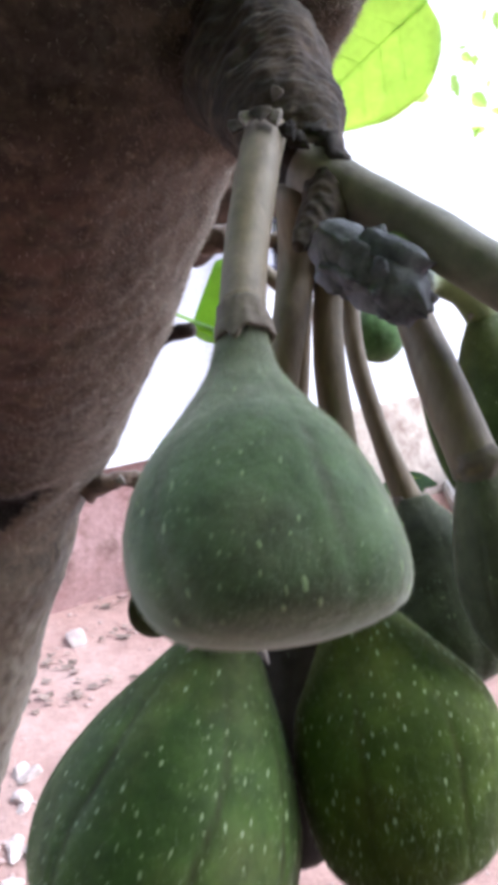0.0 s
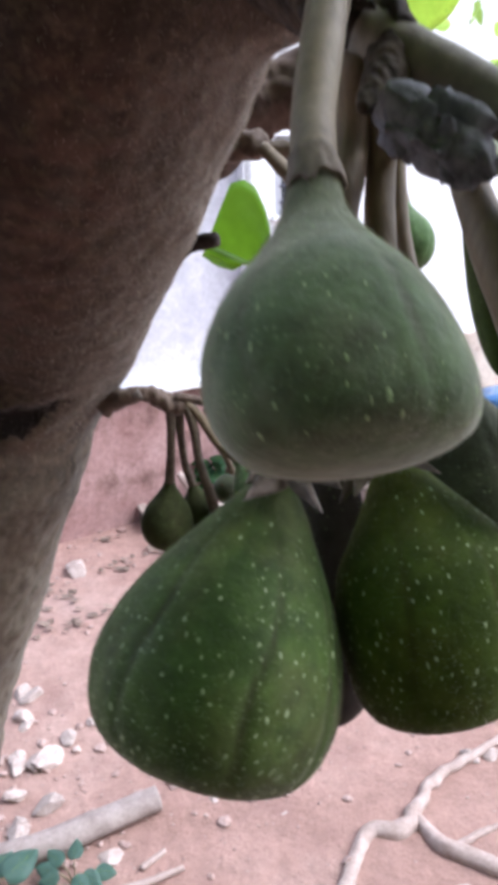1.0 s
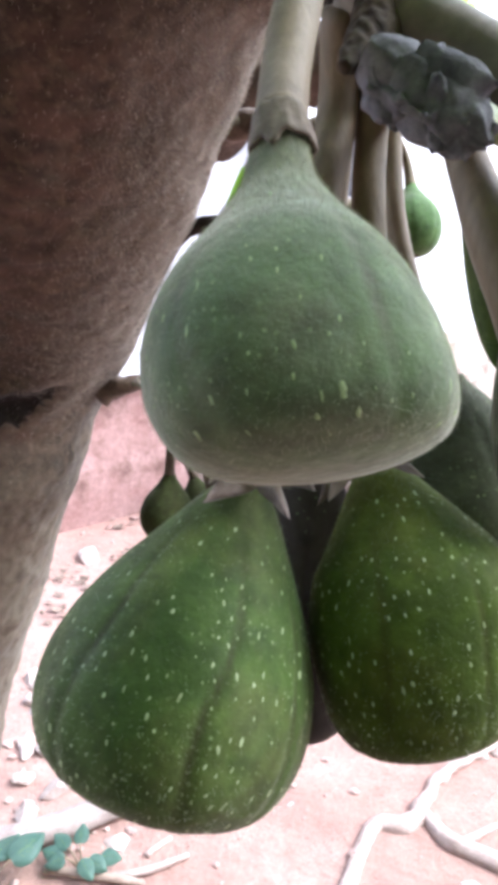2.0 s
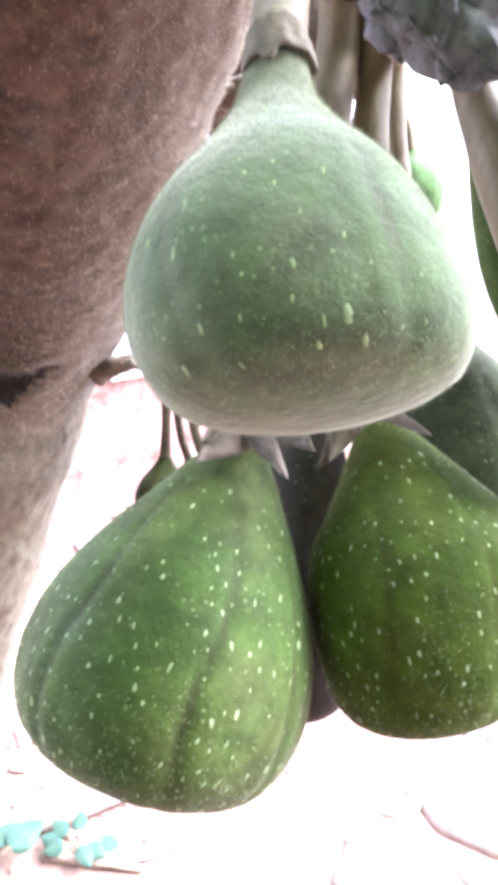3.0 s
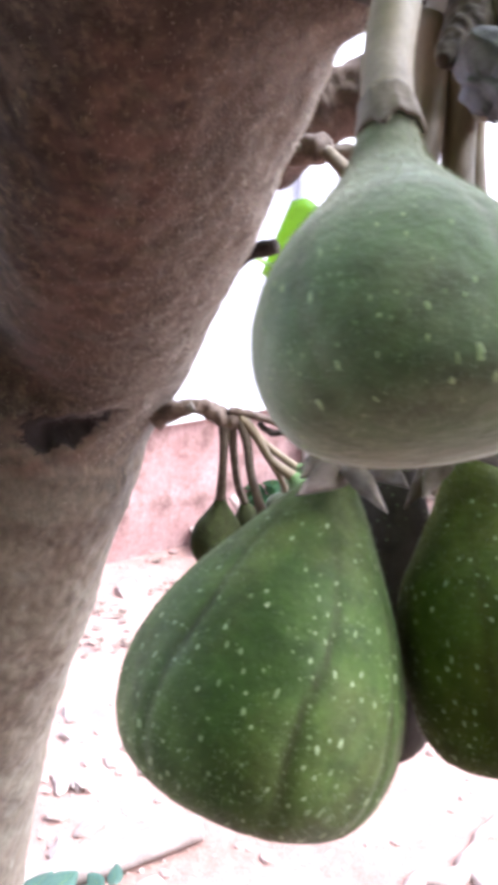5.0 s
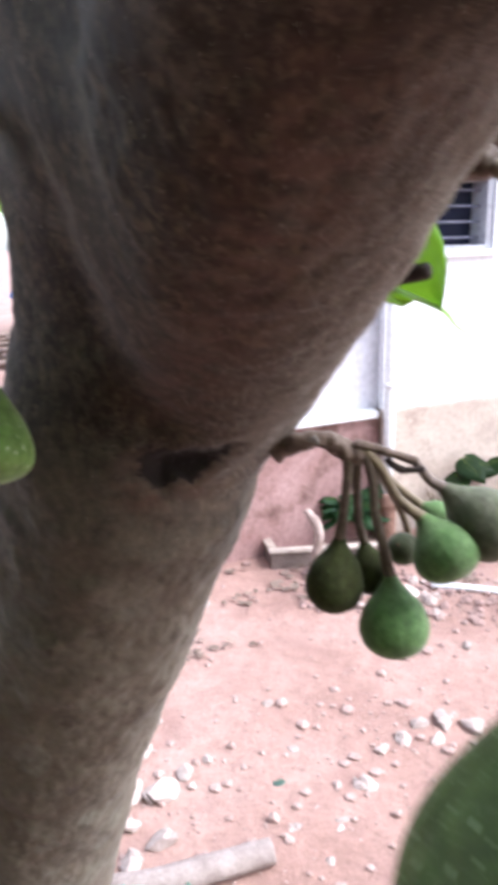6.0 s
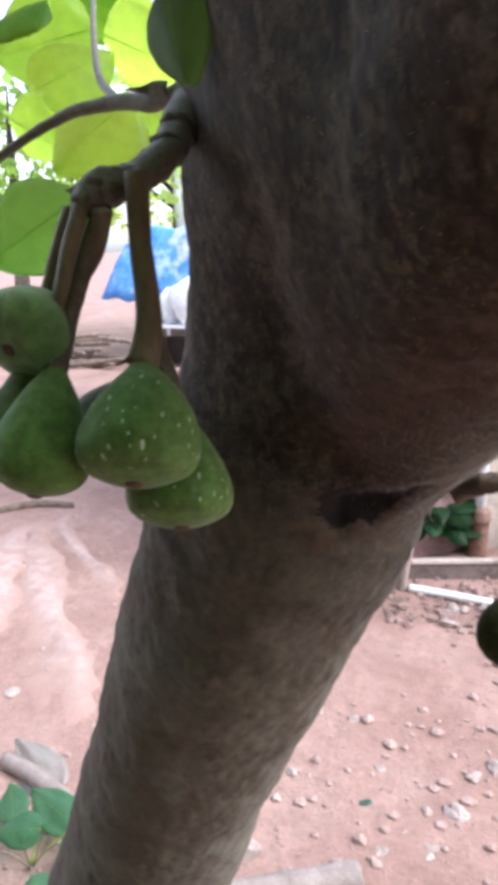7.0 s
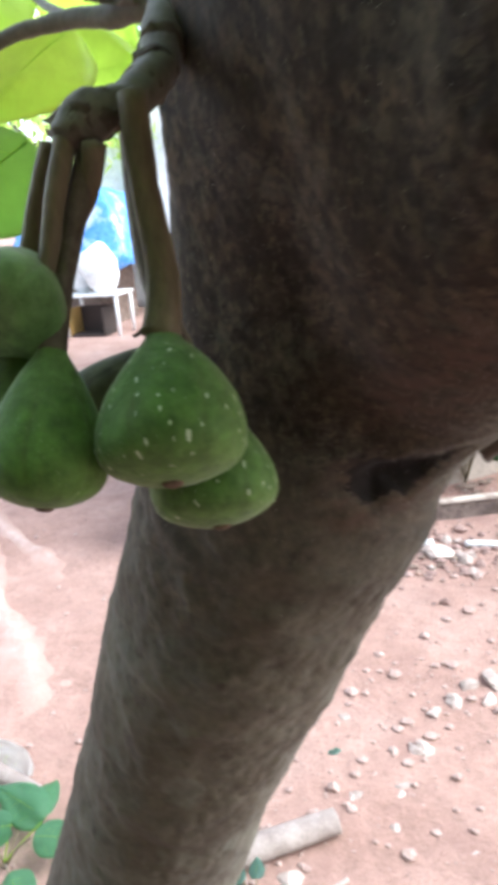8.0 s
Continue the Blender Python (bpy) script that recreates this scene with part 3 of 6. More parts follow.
                if noise.noise(Vector((math.cos(a) * 2.2, math.sin(a) * 2.2, s * 4 + self.seed))) < rng.uniform(-0.9, 0.1):
                    continue
                p = self.at(s, a)
                if all((p - q).length_squared > gap for q in large):
                    break
            n = self.normal(s, a)
            down = (self.axis - n * self.axis.dot(n)).normalized()
            down = (down + n.cross(down) * rng.uniform(-0.25, 0.25)).normalized()
            across = n.cross(down)
            k = size * rng.choice((0.18, 0.2, 0.22, 0.24, 0.27, 0.3, 0.36, 0.42, 0.5, 0.62, 0.74, 0.82, 0.9))
            if k > 0.45 * size:
                large.append(p)
            ln, wd, h = k * rng.uniform(0.9, 1.8), k * rng.uniform(0.45, 0.8), k * 0.22
            base = len(verts)
            for j in range(8):
                b = j * math.pi / 4
                q = rng.uniform(0.72, 1.25)
                verts.append(p + down * ln * q * math.cos(b) + across * wd * q * math.sin(b) - n * 0.00012)
            verts.append(p + n * h)
            faces += [(base + j, base + (j + 1) % 8, base + 8) for j in range(8)]
        me = bpy.data.meshes.new("tmp")
        me.from_pydata([tuple(v) for v in verts], [], faces)
        bm = bmesh.new()
        bm.from_mesh(me)
        bpy.data.meshes.remove(me)
        return bm

    def fuzz(self, count, length, rng):
        """Short fine hairs over the skin."""
        verts, faces = [], []
        for i in range(count):
            s, a = rng.uniform(0.03, 0.985), rng.uniform(0, 2 * math.pi)
            p, n = self.at(s, a), self.normal(s, a)
            t = Vector((rng.uniform(-1, 1), rng.uniform(-1, 1), rng.uniform(-1, 1))) * 0.5
            w = n.cross(t + self.axis).normalized() * length * 0.028
            k = length * rng.uniform(0.5, 1.2)
            base = len(verts)
            verts += [p - w, p + w, p + (n + t).normalized() * k]
            faces.append((base, base + 1, base + 2))
        me = bpy.data.meshes.new("tmp")
        me.from_pydata([tuple(v) for v in verts], [], faces)
        bm = bmesh.new()
        bm.from_mesh(me)
        bpy.data.meshes.remove(me)
        return bm


def bract_mesh(root, out, down, length, width, curl, thick=0.0006):
    """A small pointed scale that bends outwards, with thickness."""
    bm = bmesh.new()
    out, down = Vector(out).normalized(), Vector(down).normalized()
    across = out.cross(down).normalized()
    rows = 11
    top, low = [], []
    for i in range(rows):
        t = i / (rows - 1)
        w = width * (1 - t) ** 0.85 * (0.9 + 0.9 * t * (1 - t))
        c = Vector(root) + down * length * t + out * (curl * t * t * length)
        n = (out - down * 2 * curl * t).normalized()
        spine = []
        for k in (-1, -0.5, 0, 0.5, 1):
            crease = noise.noise(Vector(root) * 700 + Vector((t * 3.0, k * 1.6, 0))) + 0.5 * noise.noise(Vector(root) * 300 + Vector((t * 7.0, k * 4.0, 5)))
            spine.append(c + across * w * k * (1 + 0.25 * crease) + out * (0.1 * length * crease * min(1, t * 3) - abs(k) * w * 0.35 + 0.3 * w * abs(k) ** 3 * t))
        top.append([bm.verts.new(q + n * thick) for q in spine])
        low.append([bm.verts.new(q - n * thick) for q in spine])
    for a, flip in ((top, 0), (low, 1)):
        for i in range(rows - 1):
            for k in range(4):
                q = (a[i][k], a[i][k + 1], a[i + 1][k + 1], a[i + 1][k])
                bm.faces.new(q[::-1] if flip else q)
    for i in range(rows - 1):
        bm.faces.new((top[i][0], top[i + 1][0], low[i + 1][0], low[i][0]))
        bm.faces.new((top[i + 1][4], top[i][4], low[i][4], low[i + 1][4]))
    for k in range(4):
        bm.faces.new((top[0][k + 1], top[0][k], low[0][k], low[0][k + 1]))
    bmesh.ops.remove_doubles(bm, verts=bm.verts[:], dist=1e-6)
    bmesh.ops.recalc_face_normals(bm, faces=bm.faces[:])
    return bm


FIG_COUNT = [0]


def fig(neck, eye, r, skin, label, stalk, stalk_r, profile=ROUND, group="figs", spots=150, spot=0.0007, hairs=0, bracts=3, bract_len=0.008, ring=True, eye_dot=True, skin_rib=0.012, stalk_mat=None, fleck=None, flare=0.5, bend=(0.0, 0.0), depth=1.0, ribs=5, turn=None):
    """One hanging fig: body, lenticels, fuzz, eye, stalk and the scales at its neck."""
    FIG_COUNT[0] += 1
    rng = random.Random(FIG_COUNT[0] * 17)
    ob = thing("fig", neck, label, "fig fruit", group)
    skin_body = Body(neck, eye, r, profile, FIG_COUNT[0] * 1.7 if turn is None else turn, ribs, skin_rib, bend, depth)
    body = part("body", skin_body.mesh(), skin, ob)
    if spots:
        part("speckling", skin_body.lenticels(spots, spot, rng), fleck or LENTICEL, body, "pale raised flecks", kind="stuff")
    if hairs:
        part("fuzz", skin_body.fuzz(hairs, 0.0008 if hairs > 20000 else 0.0011, rng), HAIR, body, "fine pale hairs", smooth=False, kind="stuff")
    if eye_dot:
        bm = bmesh.new()
        bmesh.ops.create_icosphere(bm, subdivisions=2, radius=1)
        for v in bm.verts:
            v.co *= 1 + 0.3 * noise.noise(v.co * 3)
        k = r * (0.15 if group == "side figs" else 0.09)
        tilt = skin_body.axis.to_track_quat("Z", "Y").to_matrix().to_4x4()
        bm.transform(Matrix.Translation(skin_body.eye - skin_body.axis * k * 0.1) @ tilt @ Matrix.Diagonal((k, k, k * 0.4, 1)))
        part("ostiole", bm, OSTIOLE, ob, "brown eye at the fruit's end")
    pts = [Vector(p) for p in stalk] + [Vector(neck) + skin_body.axis * 0.0015]
    part("stalk", tube(pts, stalk_r, 14, 5, 0.06, 120), stalk_mat or STALK, ob, "greenish brown stalk")
    nr = r * profile[0][1]
    if ring:
        k = stalk_r[-1]
        top = Vector(neck) - skin_body.axis * (k * 0.9)
        part("collar", tube([top, Vector(neck) - skin_body.axis * k * 0.3, Vector(neck) + skin_body.axis * k * 0.25], [k * 1.05, max(k, nr) * 1.25, max(k, nr) * 1.12], 18, 4, 0.12, 300), BRACT, ob, "dry grey collar")
    for i in range(bracts):
        a = 2 * math.pi * (i + 0.3 * rng.random()) / bracts + 0.7
        out = math.cos(a) * skin_body.side + math.sin(a) * skin_body.up
        root = Vector(neck) + out * max(nr, stalk_r[-1]) * 0.95 - skin_body.axis * 0.001
        part("bract", bract_mesh(root, out - skin_body.axis * flare, skin_body.axis + out * flare, bract_len * rng.uniform(0.75, 1.15), bract_len * 0.27, rng.uniform(0.1, 0.35)), BRACT, ob, "dry pointed bract")
    return ob


def leaf(base, tip, face, width, mat, parent, bend=0.12, wave=0.03, label="", stem=None):
    """A broad fig leaf from base to tip, its upper side towards face, with midrib and side veins."""
    base, tip = Vector(base), Vector(tip)
    way = tip - base
    length = way.length
    way.normalize()
    n = (Vector(face) - way * Vector(face).dot(way)).normalized()
    across = way.cross(n)
    bm = bmesh.new()
    rows, cols = 16, 12
    seed = base.x * 31 + base.z * 17

    def spot(t, k, lift=0.0):
        w = width / 2 * max(0.0, (math.sin(math.pi * min(1, t * 0.952 + 0.045) ** 0.72)) ** 0.75) * (1 + 0.012 * math.sin(t * 23 + seed))
        z = -bend * length * t * t - 0.22 * width * k * k * 0.5 + wave * length * noise.noise(Vector((t * 3, k * 2, seed))) + 0.012 * width * abs(math.sin(t * 22 - abs(k) * 5))
        return base + way * (length * t - 0.05 * length * (1 - abs(k)) * 0) + across * w * k + n * (z + lift)

    sheets = []
    for lift in (0.0005, -0.0005):
        sheets.append([[bm.verts.new(spot(i / rows, 2 * k / cols - 1, lift)) for k in range(cols + 1)] for i in range(rows + 1)])
    for sheet, flip in zip(sheets, (False, True)):
        for i in range(rows):
            for k in range(cols):
                q = (sheet[i][k], sheet[i][k + 1], sheet[i + 1][k + 1], sheet[i + 1][k])
                bm.faces.new(q[::-1] if flip else q)
    a, b = sheets
    for i in range(rows):
        bm.faces.new((a[i][0], a[i + 1][0], b[i + 1][0], b[i][0]))
        bm.faces.new((a[i + 1][-1], a[i][-1], b[i][-1], b[i + 1][-1]))
    blade = part("leaf", bm, mat, parent, label)
    rib_mesh = tube([spot(t, 0, 0.0003) for t in (0, 0.25, 0.5, 0.75, 1)], [width * 0.009, width * 0.007, width * 0.005, width * 0.003, width * 0.001], 6, 3)
    for i in range(1, 6):
        t = 0.06 + i * 0.14
        for sgn in (-1, 1):
            tube([spot(t, 0, 0.0003), spot(min(t + 0.09, 1), 0.45 * sgn, 0.0003), spot(min(t + 0.15, 1), 0.85 * sgn, 0.0003)], [width * 0.0026, width * 0.002, width * 0.001], 5, 3, bm=rib_mesh)
    part("venation", rib_mesh, VEIN, blade)
    if stem:
        part("petiole", tube([stem, (Vector(stem) + base) / 2 + Vector((0, 0, 0.004)), base], [0.0028, 0.0022, 0.002], 8, 4), VEIN, blade)
    return blade


def folded_leaf(root, tip, tail, mat, parent, label):
    """A leaf folded along its midrib: one half stands up, the other turns out and down, with a long drip tip."""
    root, tip = Vector(root), Vector(tip)
    way = (tip - root).normalized()
    length = (tip - root).length
    up = Vector((0, 1, 0)).cross(way).normalized()
    up = up if up.z > 0 else -up
    upper = ((0, 0.08), (0.15, 0.09), (0.35, 0.088), (0.6, 0.07), (0.8, 0.048), (0.93, 0.022), (1, 0))
    lower = ((0, 0.016), (0.3, 0.02), (0.5, 0.017), (0.64, 0), (1, 0))
    bm = bmesh.new()
    rows, cols = 18, 7
    for out, widths, share in ((up + Vector((0, 0.12, 0)), upper, 1.0), (Vector((-0.3, -0.6, -0.75)), lower, 0.55)):
        out = out.normalized()
        n = way.cross(out).normalized()
        sheets = []
        for lift in (0.0004, -0.0004):
            sheet = []
            for i in range(rows + 1):
                t = i / rows
                w = along(widths, t)
                sheet.append([bm.verts.new(root + way * length * t + out * w * k / cols + n * (lift + share * 0.006 * math.sin(3 * k / cols) + 0.004 * noise.noise(Vector((t * 4, k / cols * 3, share))))) for k in range(cols + 1)])
            sheets.append(sheet)
        for sheet, flip in zip(sheets, (False, True)):
            for i in range(rows):
                for k in range(cols):
                    q = (sheet[i][k], sheet[i][k + 1], sheet[i + 1][k + 1], sheet[i + 1][k])
                    bm.faces.new(q[::-1] if flip else q)
        a, b = sheets
        for i in range(rows):
            bm.faces.new((a[i + 1][-1], a[i][-1], b[i][-1], b[i + 1][-1]))
    bmesh.ops.remove_doubles(bm, verts=bm.verts[:], dist=1e-6)
    blade = part("leaf", bm, mat, parent, label)
    tail = Vector(tail)
    rib = tube([root - way * 0.03, root, root.lerp(tip, 0.5) + Vector((0, -0.001, -0.0006)), tip, tip.lerp(tail, 0.6) + Vector((0, 0, -0.003)), tail], [0.0022, 0.0028, 0.0034, 0.003, 0.0016, 0.0012], 8, 4)
    part("venation", rib, LEAF_FOLD, blade, "pale underside along the fold")
    return blade


# ---- ground ----
def ground_height(x, y):
    p = Vector((x, y, 0))
    return 0.025 * noise.noise(p * 0.9) + 0.01 * noise.noise(p * 3.3) + 0.005 * noise.noise(p * 11)


def spread(lo, hi, count, mid, fine):
    t = np.linspace(-1, 1, count)
    k = 6.5
    far = np.where(t < 0, mid - lo, hi - mid)
    return mid + np.sign(t) * (fine * np.abs(t) * 1 + (far - fine) * (np.sinh(k * np.abs(t)) / np.sinh(k)) ** 1.6)


def build_ground():
    xs, ys = spread(-400, 400, 190, -0.6, 3.2), spread(-400, 600, 190, 2.6, 2.8)
    verts = [(x, y, ground_height(x, y) if abs(x) < 40 and abs(y) < 40 else 0.0) for y in ys for x in xs]
    n = len(xs)
    faces = [(j * n + i, j * n + i + 1, (j + 1) * n + i + 1, (j + 1) * n + i) for j in range(len(ys) - 1) for i in range(n - 1)]
    me = bpy.data.meshes.new("ground")
    me.from_pydata(verts, [], faces)
    me.materials.append(SOIL)
    me.polygons.foreach_set("use_smooth", [True] * len(me.polygons))
    tagged(new("ground", me), "bare trodden red laterite soil with scattered grit", "ground", kind="structure")


build_ground()

# ---- house ----
HOUSE = Matrix.Translation((-0.513, 4.205, 0)) @ Matrix.Rotation(radians(40), 4, "Z")


def hp(u, v, z):
    """A place by the house: along its wall, out from it (towards the yard), up."""
    return HOUSE @ Vector((u, -v, z))


def hbox(u0, v0, z0, u1, v1, z1, bevel=0.0, bm=None):
    return box(u0, -v1, z0, u1, -v0, z1, bevel, HOUSE, bm)


WIN = (0.22, 0.77, 1.76, 2.2)


def build_house():
    h = thing("house", hp(0, 0, 0), "white plastered house with a stained plinth beside bare soil", "house")
    u0, u1, z0, z1 = WIN
    wall = hbox(0.0, -0.2, 0.83, u0, 0, 4.1)
    hbox(u1, -0.2, 0.83, 4.5, 0, 4.1, bm=wall)
    hbox(u0, -0.2, 0.83, u1, 0, z0, bm=wall)
    hbox(u0, -0.2, z1, u1, 0, 4.1, bm=wall)
    part("wall", wall, PLASTER, h, "white plastered wall", smooth=False)
    # recessed walls, their shade painted as grey plaster
    part("wall", hbox(-1.0, -0.22, 0.83, -0.002, -0.06, 4.1), PLASTER_SHADED, h, "recessed plaster wall with its shade painted grey", smooth=False)
    part("wall", hbox(-1.0, -1.2, 0.0, -0.8, -0.222, 4.1), PLASTER_SHADED, h, "plaster side wall with its shade painted grey", smooth=False)
    part("wall", hbox(4.3, -4.0, 0.0, 4.5, -0.202, 4.1), PLASTER, h, "white plaster side wall", smooth=False)
    part("wall", hbox(-0.798, -1.2, 0.0, 0.5, -1.0, 4.1), PLASTER, h, "white plaster back wall", smooth=False)
    part("wall", hbox(0.502, -4.0, 0.0, 0.7, -1.202, 4.1), PLASTER, h, "white plaster side wall", smooth=False)
    part("wall", hbox(0.702, -4.0, 0.0, 4.298, -3.8, 4.1), PLASTER, h, "white plaster back wall", smooth=False)
    part("plinth", hbox(0.0, -0.2, -0.1, 4.5, 0.03, 0.828, 0.01), PLINTH, h, "cream plinth with brown stains", smooth=False)
    part("plinth", hbox(-1.6, -0.22, -0.1, -0.002, -0.02, 0.79, 0.01), LATERITE, h, "red stained plinth", smooth=False)
    part("ledge", hbox(-1.0, -0.059, 0.792, -0.04, 0.03, 0.835, 0.006), WHITE_PAINT, h, "white painted ledge", smooth=False)
    roof = hbox(-1.05, -1.3, 4.102, 4.8, 0.3, 4.2, 0.01)
    hbox(0.4, -4.2, 4.104, 4.8, -1.302, 4.198, 0.01, roof)
    part("roof", roof, ROOFING, h, "flat weathered roof slab", smooth=False)
    win = part("window", hbox(u0, -0.19, z0, u1, -0.17, z1), GLASS, h, "small dark barred window", smooth=False)
    fr = hbox(u0 + 0.001, -0.165, z0 + 0.001, u0 + 0.05, -0.02, z1 - 0.001, 0.003)
    hbox(u1 - 0.05, -0.165, z0 + 0.001, u1 - 0.001, -0.02, z1 - 0.001, 0.003, fr)
    hbox(u0 + 0.051, -0.165, z1 - 0.04, u1 - 0.051, -0.02, z1 - 0.001, 0.003, fr)
    hbox(u0 + 0.051, -0.165, z0 + 0.001, u1 - 0.051, -0.02, z0 + 0.03, 0.003, fr)
    part("frame", fr, FRAME_GREY, win, "pale grey frame", smooth=False)
    for i in range(4):
        z = z0 + 0.075 + i * 0.092
        part("bar", tube([hp(u0 + 0.04, -0.09, z), hp(u1 - 0.04, -0.09, z)], [0.0065, 0.0065], 8, 2), BAR_GREY, win)
    part("mullion", hbox(u0 + 0.1, -0.13, z0 + 0.03, u0 + 0.125, -0.1, z1 - 0.04, 0.002), FRAME_GREY, win, smooth=False)
    part("sill", hbox(u0 - 0.03, -0.018, z0 - 0.035, u1 + 0.03, 0.035, z0 - 0.001, 0.004), WHITE_PAINT, win, "white window sill", smooth=False)
    pipe = part("drain_pipe", tube([hp(0.0, 0.07, 0.3), hp(0, 0.07, 1.5), hp(0, 0.07, 4.05)], [0.034] * 3, 16, 2), WHITE_PAINT, h, "white plastic drain pipe")
    for z in (1.0, 2.1):
        part("clip", tube([hp(0, 0.07, z - 0.015), hp(0, 0.07, z + 0.015)], [0.04, 0.04], 16, 1), WHITE_PAINT, pipe)
    part("pipe_foot", tube([hp(0, 0.075, -0.02), hp(0, 0.075, 0.12), hp(0, 0.075, 0.22), hp(0, 0.075, 0.24), hp(0, 0.075, 0.31)], [0.06, 0.058, 0.058, 0.068, 0.05], 18, 3), POT, h, "brown earthenware pipe foot")


build_house()

# unseen wall added behind the camera to keep light off the tree's front
tagged(single("wall_south", box(-5, -1.5, -0.1, 5, -1.3, 3.6, 0.02), BLOCKER_WALL, (0, -1.4, 0), "unseen dark wall added to block light from the south", "wall", kind="structure", smooth=False), kind="structure")


# ---- trunk and limbs ----
def build_tree():
    tree = thing("fig_tree", (-0.73, 0.635, 0), "leaning fig tree with mottled brown bark and hanging fruit", "tree")
    bm = tube([(-0.74, 0.63, -0.1), (-0.71, 0.645, 0.3), (-0.645, 0.645, 0.7), (-0.576, 0.639, 1.0), (-0.486, 0.616, 1.25), (-0.427, 0.595, 1.4), (-0.341, 0.559, 1.6), (-0.298, 0.54, 1.70), (-0.285, 0.538, 1.80), (-0.272, 0.503, 1.94), (-0.272, 0.5, 2.16), (-0.31, 0.54, 2.6)],
              [0.19, 0.145, 0.122, 0.115, 0.104, 0.103, 0.106, 0.106, 0.094, 0.083, 0.076, 0.07], 44, 6, 0.04, 9)
    tube([(-0.285, 0.581, 1.64), (-0.257, 0.565, 1.712), (-0.199, 0.49, 1.80), (-0.139, 0.401, 1.90), (-0.074, 0.313, 2.0), (-0.005, 0.235, 2.12), (0.07, 0.2, 2.35), (0.18, 0.2, 2.7)],
         [0.05, 0.075, 0.083, 0.089, 0.09, 0.088, 0.08, 0.07], 44, 6, 0.04, 9, bm)
    tube([(-0.11, 0.36, 1.94), (-0.0201, 0.3232, 1.9433), (-0.0011, 0.3025, 1.9547), (0.0176, 0.3006, 1.9782), (0.0435, 0.3027, 2.0133)], [0.06, 0.036, 0.031, 0.029, 0.026], 30, 6, 0.08, 30, bm)
    tube([(-0.2214, 0.5080, 1.6993), (-0.2229, 0.5061, 1.7436), (-0.2315, 0.4921, 1.8185), (-0.2310, 0.4684, 1.8850), (-0.2262, 0.4448, 1.9407), (-0.2226, 0.4320, 1.9963), (-0.24, 0.47, 2.3)], [0.034, 0.056, 0.072, 0.081, 0.084, 0.084, 0.08], 36, 6, 0.04, 9, bm)
    tube([(-0.2236, 0.5098, 1.7388), (-0.2117, 0.4861, 1.8186), (-0.1955, 0.4571, 1.8789), (-0.1800, 0.4294, 1.9180), (-0.1634, 0.4085, 1.9623), (-0.15, 0.42, 2.15)], [0.052, 0.074, 0.083, 0.086, 0.086, 0.08], 36, 6, 0.04, 9, bm)
    tube([(-0.2658, 0.5375, 1.7345), (-0.2684, 0.5246, 1.8126), (-0.2683, 0.5125, 1.8903), (-0.2636, 0.4979, 1.9556), (-0.2572, 0.4836, 2.0201)], [0.06, 0.078, 0.08, 0.08, 0.07], 36, 6, 0.04, 9, bm)
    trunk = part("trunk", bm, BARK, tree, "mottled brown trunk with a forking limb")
    rm = trunk.modifiers.new("fuse", "REMESH")
    rm.mode, rm.voxel_size, rm.use_smooth_shade = "VOXEL", 0.0032, True
    sm = trunk.modifiers.new("soften", "SMOOTH")
    sm.factor, sm.iterations = 0.5, 24
    for size, strength in ((0.06, 0.006), (0.02, 0.0032), (0.0085, 0.0016)):
        tex = bpy.data.textures.new("bark_relief", "CLOUDS")
        tex.noise_scale, tex.noise_depth = size, 1
        dp = trunk.modifiers.new("relief", "DISPLACE")
        dp.texture, dp.strength, dp.mid_level, dp.texture_coords = tex, strength, 0.5, "LOCAL"
    carve(trunk)
    part("down", down_hairs(trunk), DOWN, tree, "pale downy hairs on the limb's bark", smooth=False, kind="stuff")
    return tree


def polyline_distance(p, line):
    """Distance of each row of p from a polyline, and how far along it (0 to 1) the nearest place lies."""
    best, where = np.full(len(p), 1e9), np.zeros(len(p))
    for i, (a, b) in enumerate(zip(line, line[1:])):
        a, b = np.array(a), np.array(b)
        t = np.clip((p - a) @ (b - a) / ((b - a) @ (b - a)), 0, 1)
        d = np.linalg.norm(p - a - t[:, None] * (b - a), axis=1)
        where = np.where(d < best, (i + t) / (len(line) - 1), where)
        best = np.minimum(d, best)
    return best, where


FORK = ((-0.279, 0.384, 1.93), (-0.277, 0.390, 1.905), (-0.2745, 0.4, 1.873), (-0.271, 0.417, 1.838), (-0.262, 0.434, 1.797), (-0.248, 0.438, 1.766), (-0.237, 0.447, 1.735), (-0.234, 0.459, 1.710))
CANKER = ((-0.25, 0.45, 1.698), (-0.222, 0.463, 1.697), (-0.2, 0.468, 1.699), (-0.178, 0.476, 1.708))


RUST = ((-0.095, 0.305, 1.885), (-0.134, 0.34, 1.83), (-0.18, 0.387, 1.79), (-0.224, 0.431, 1.75))


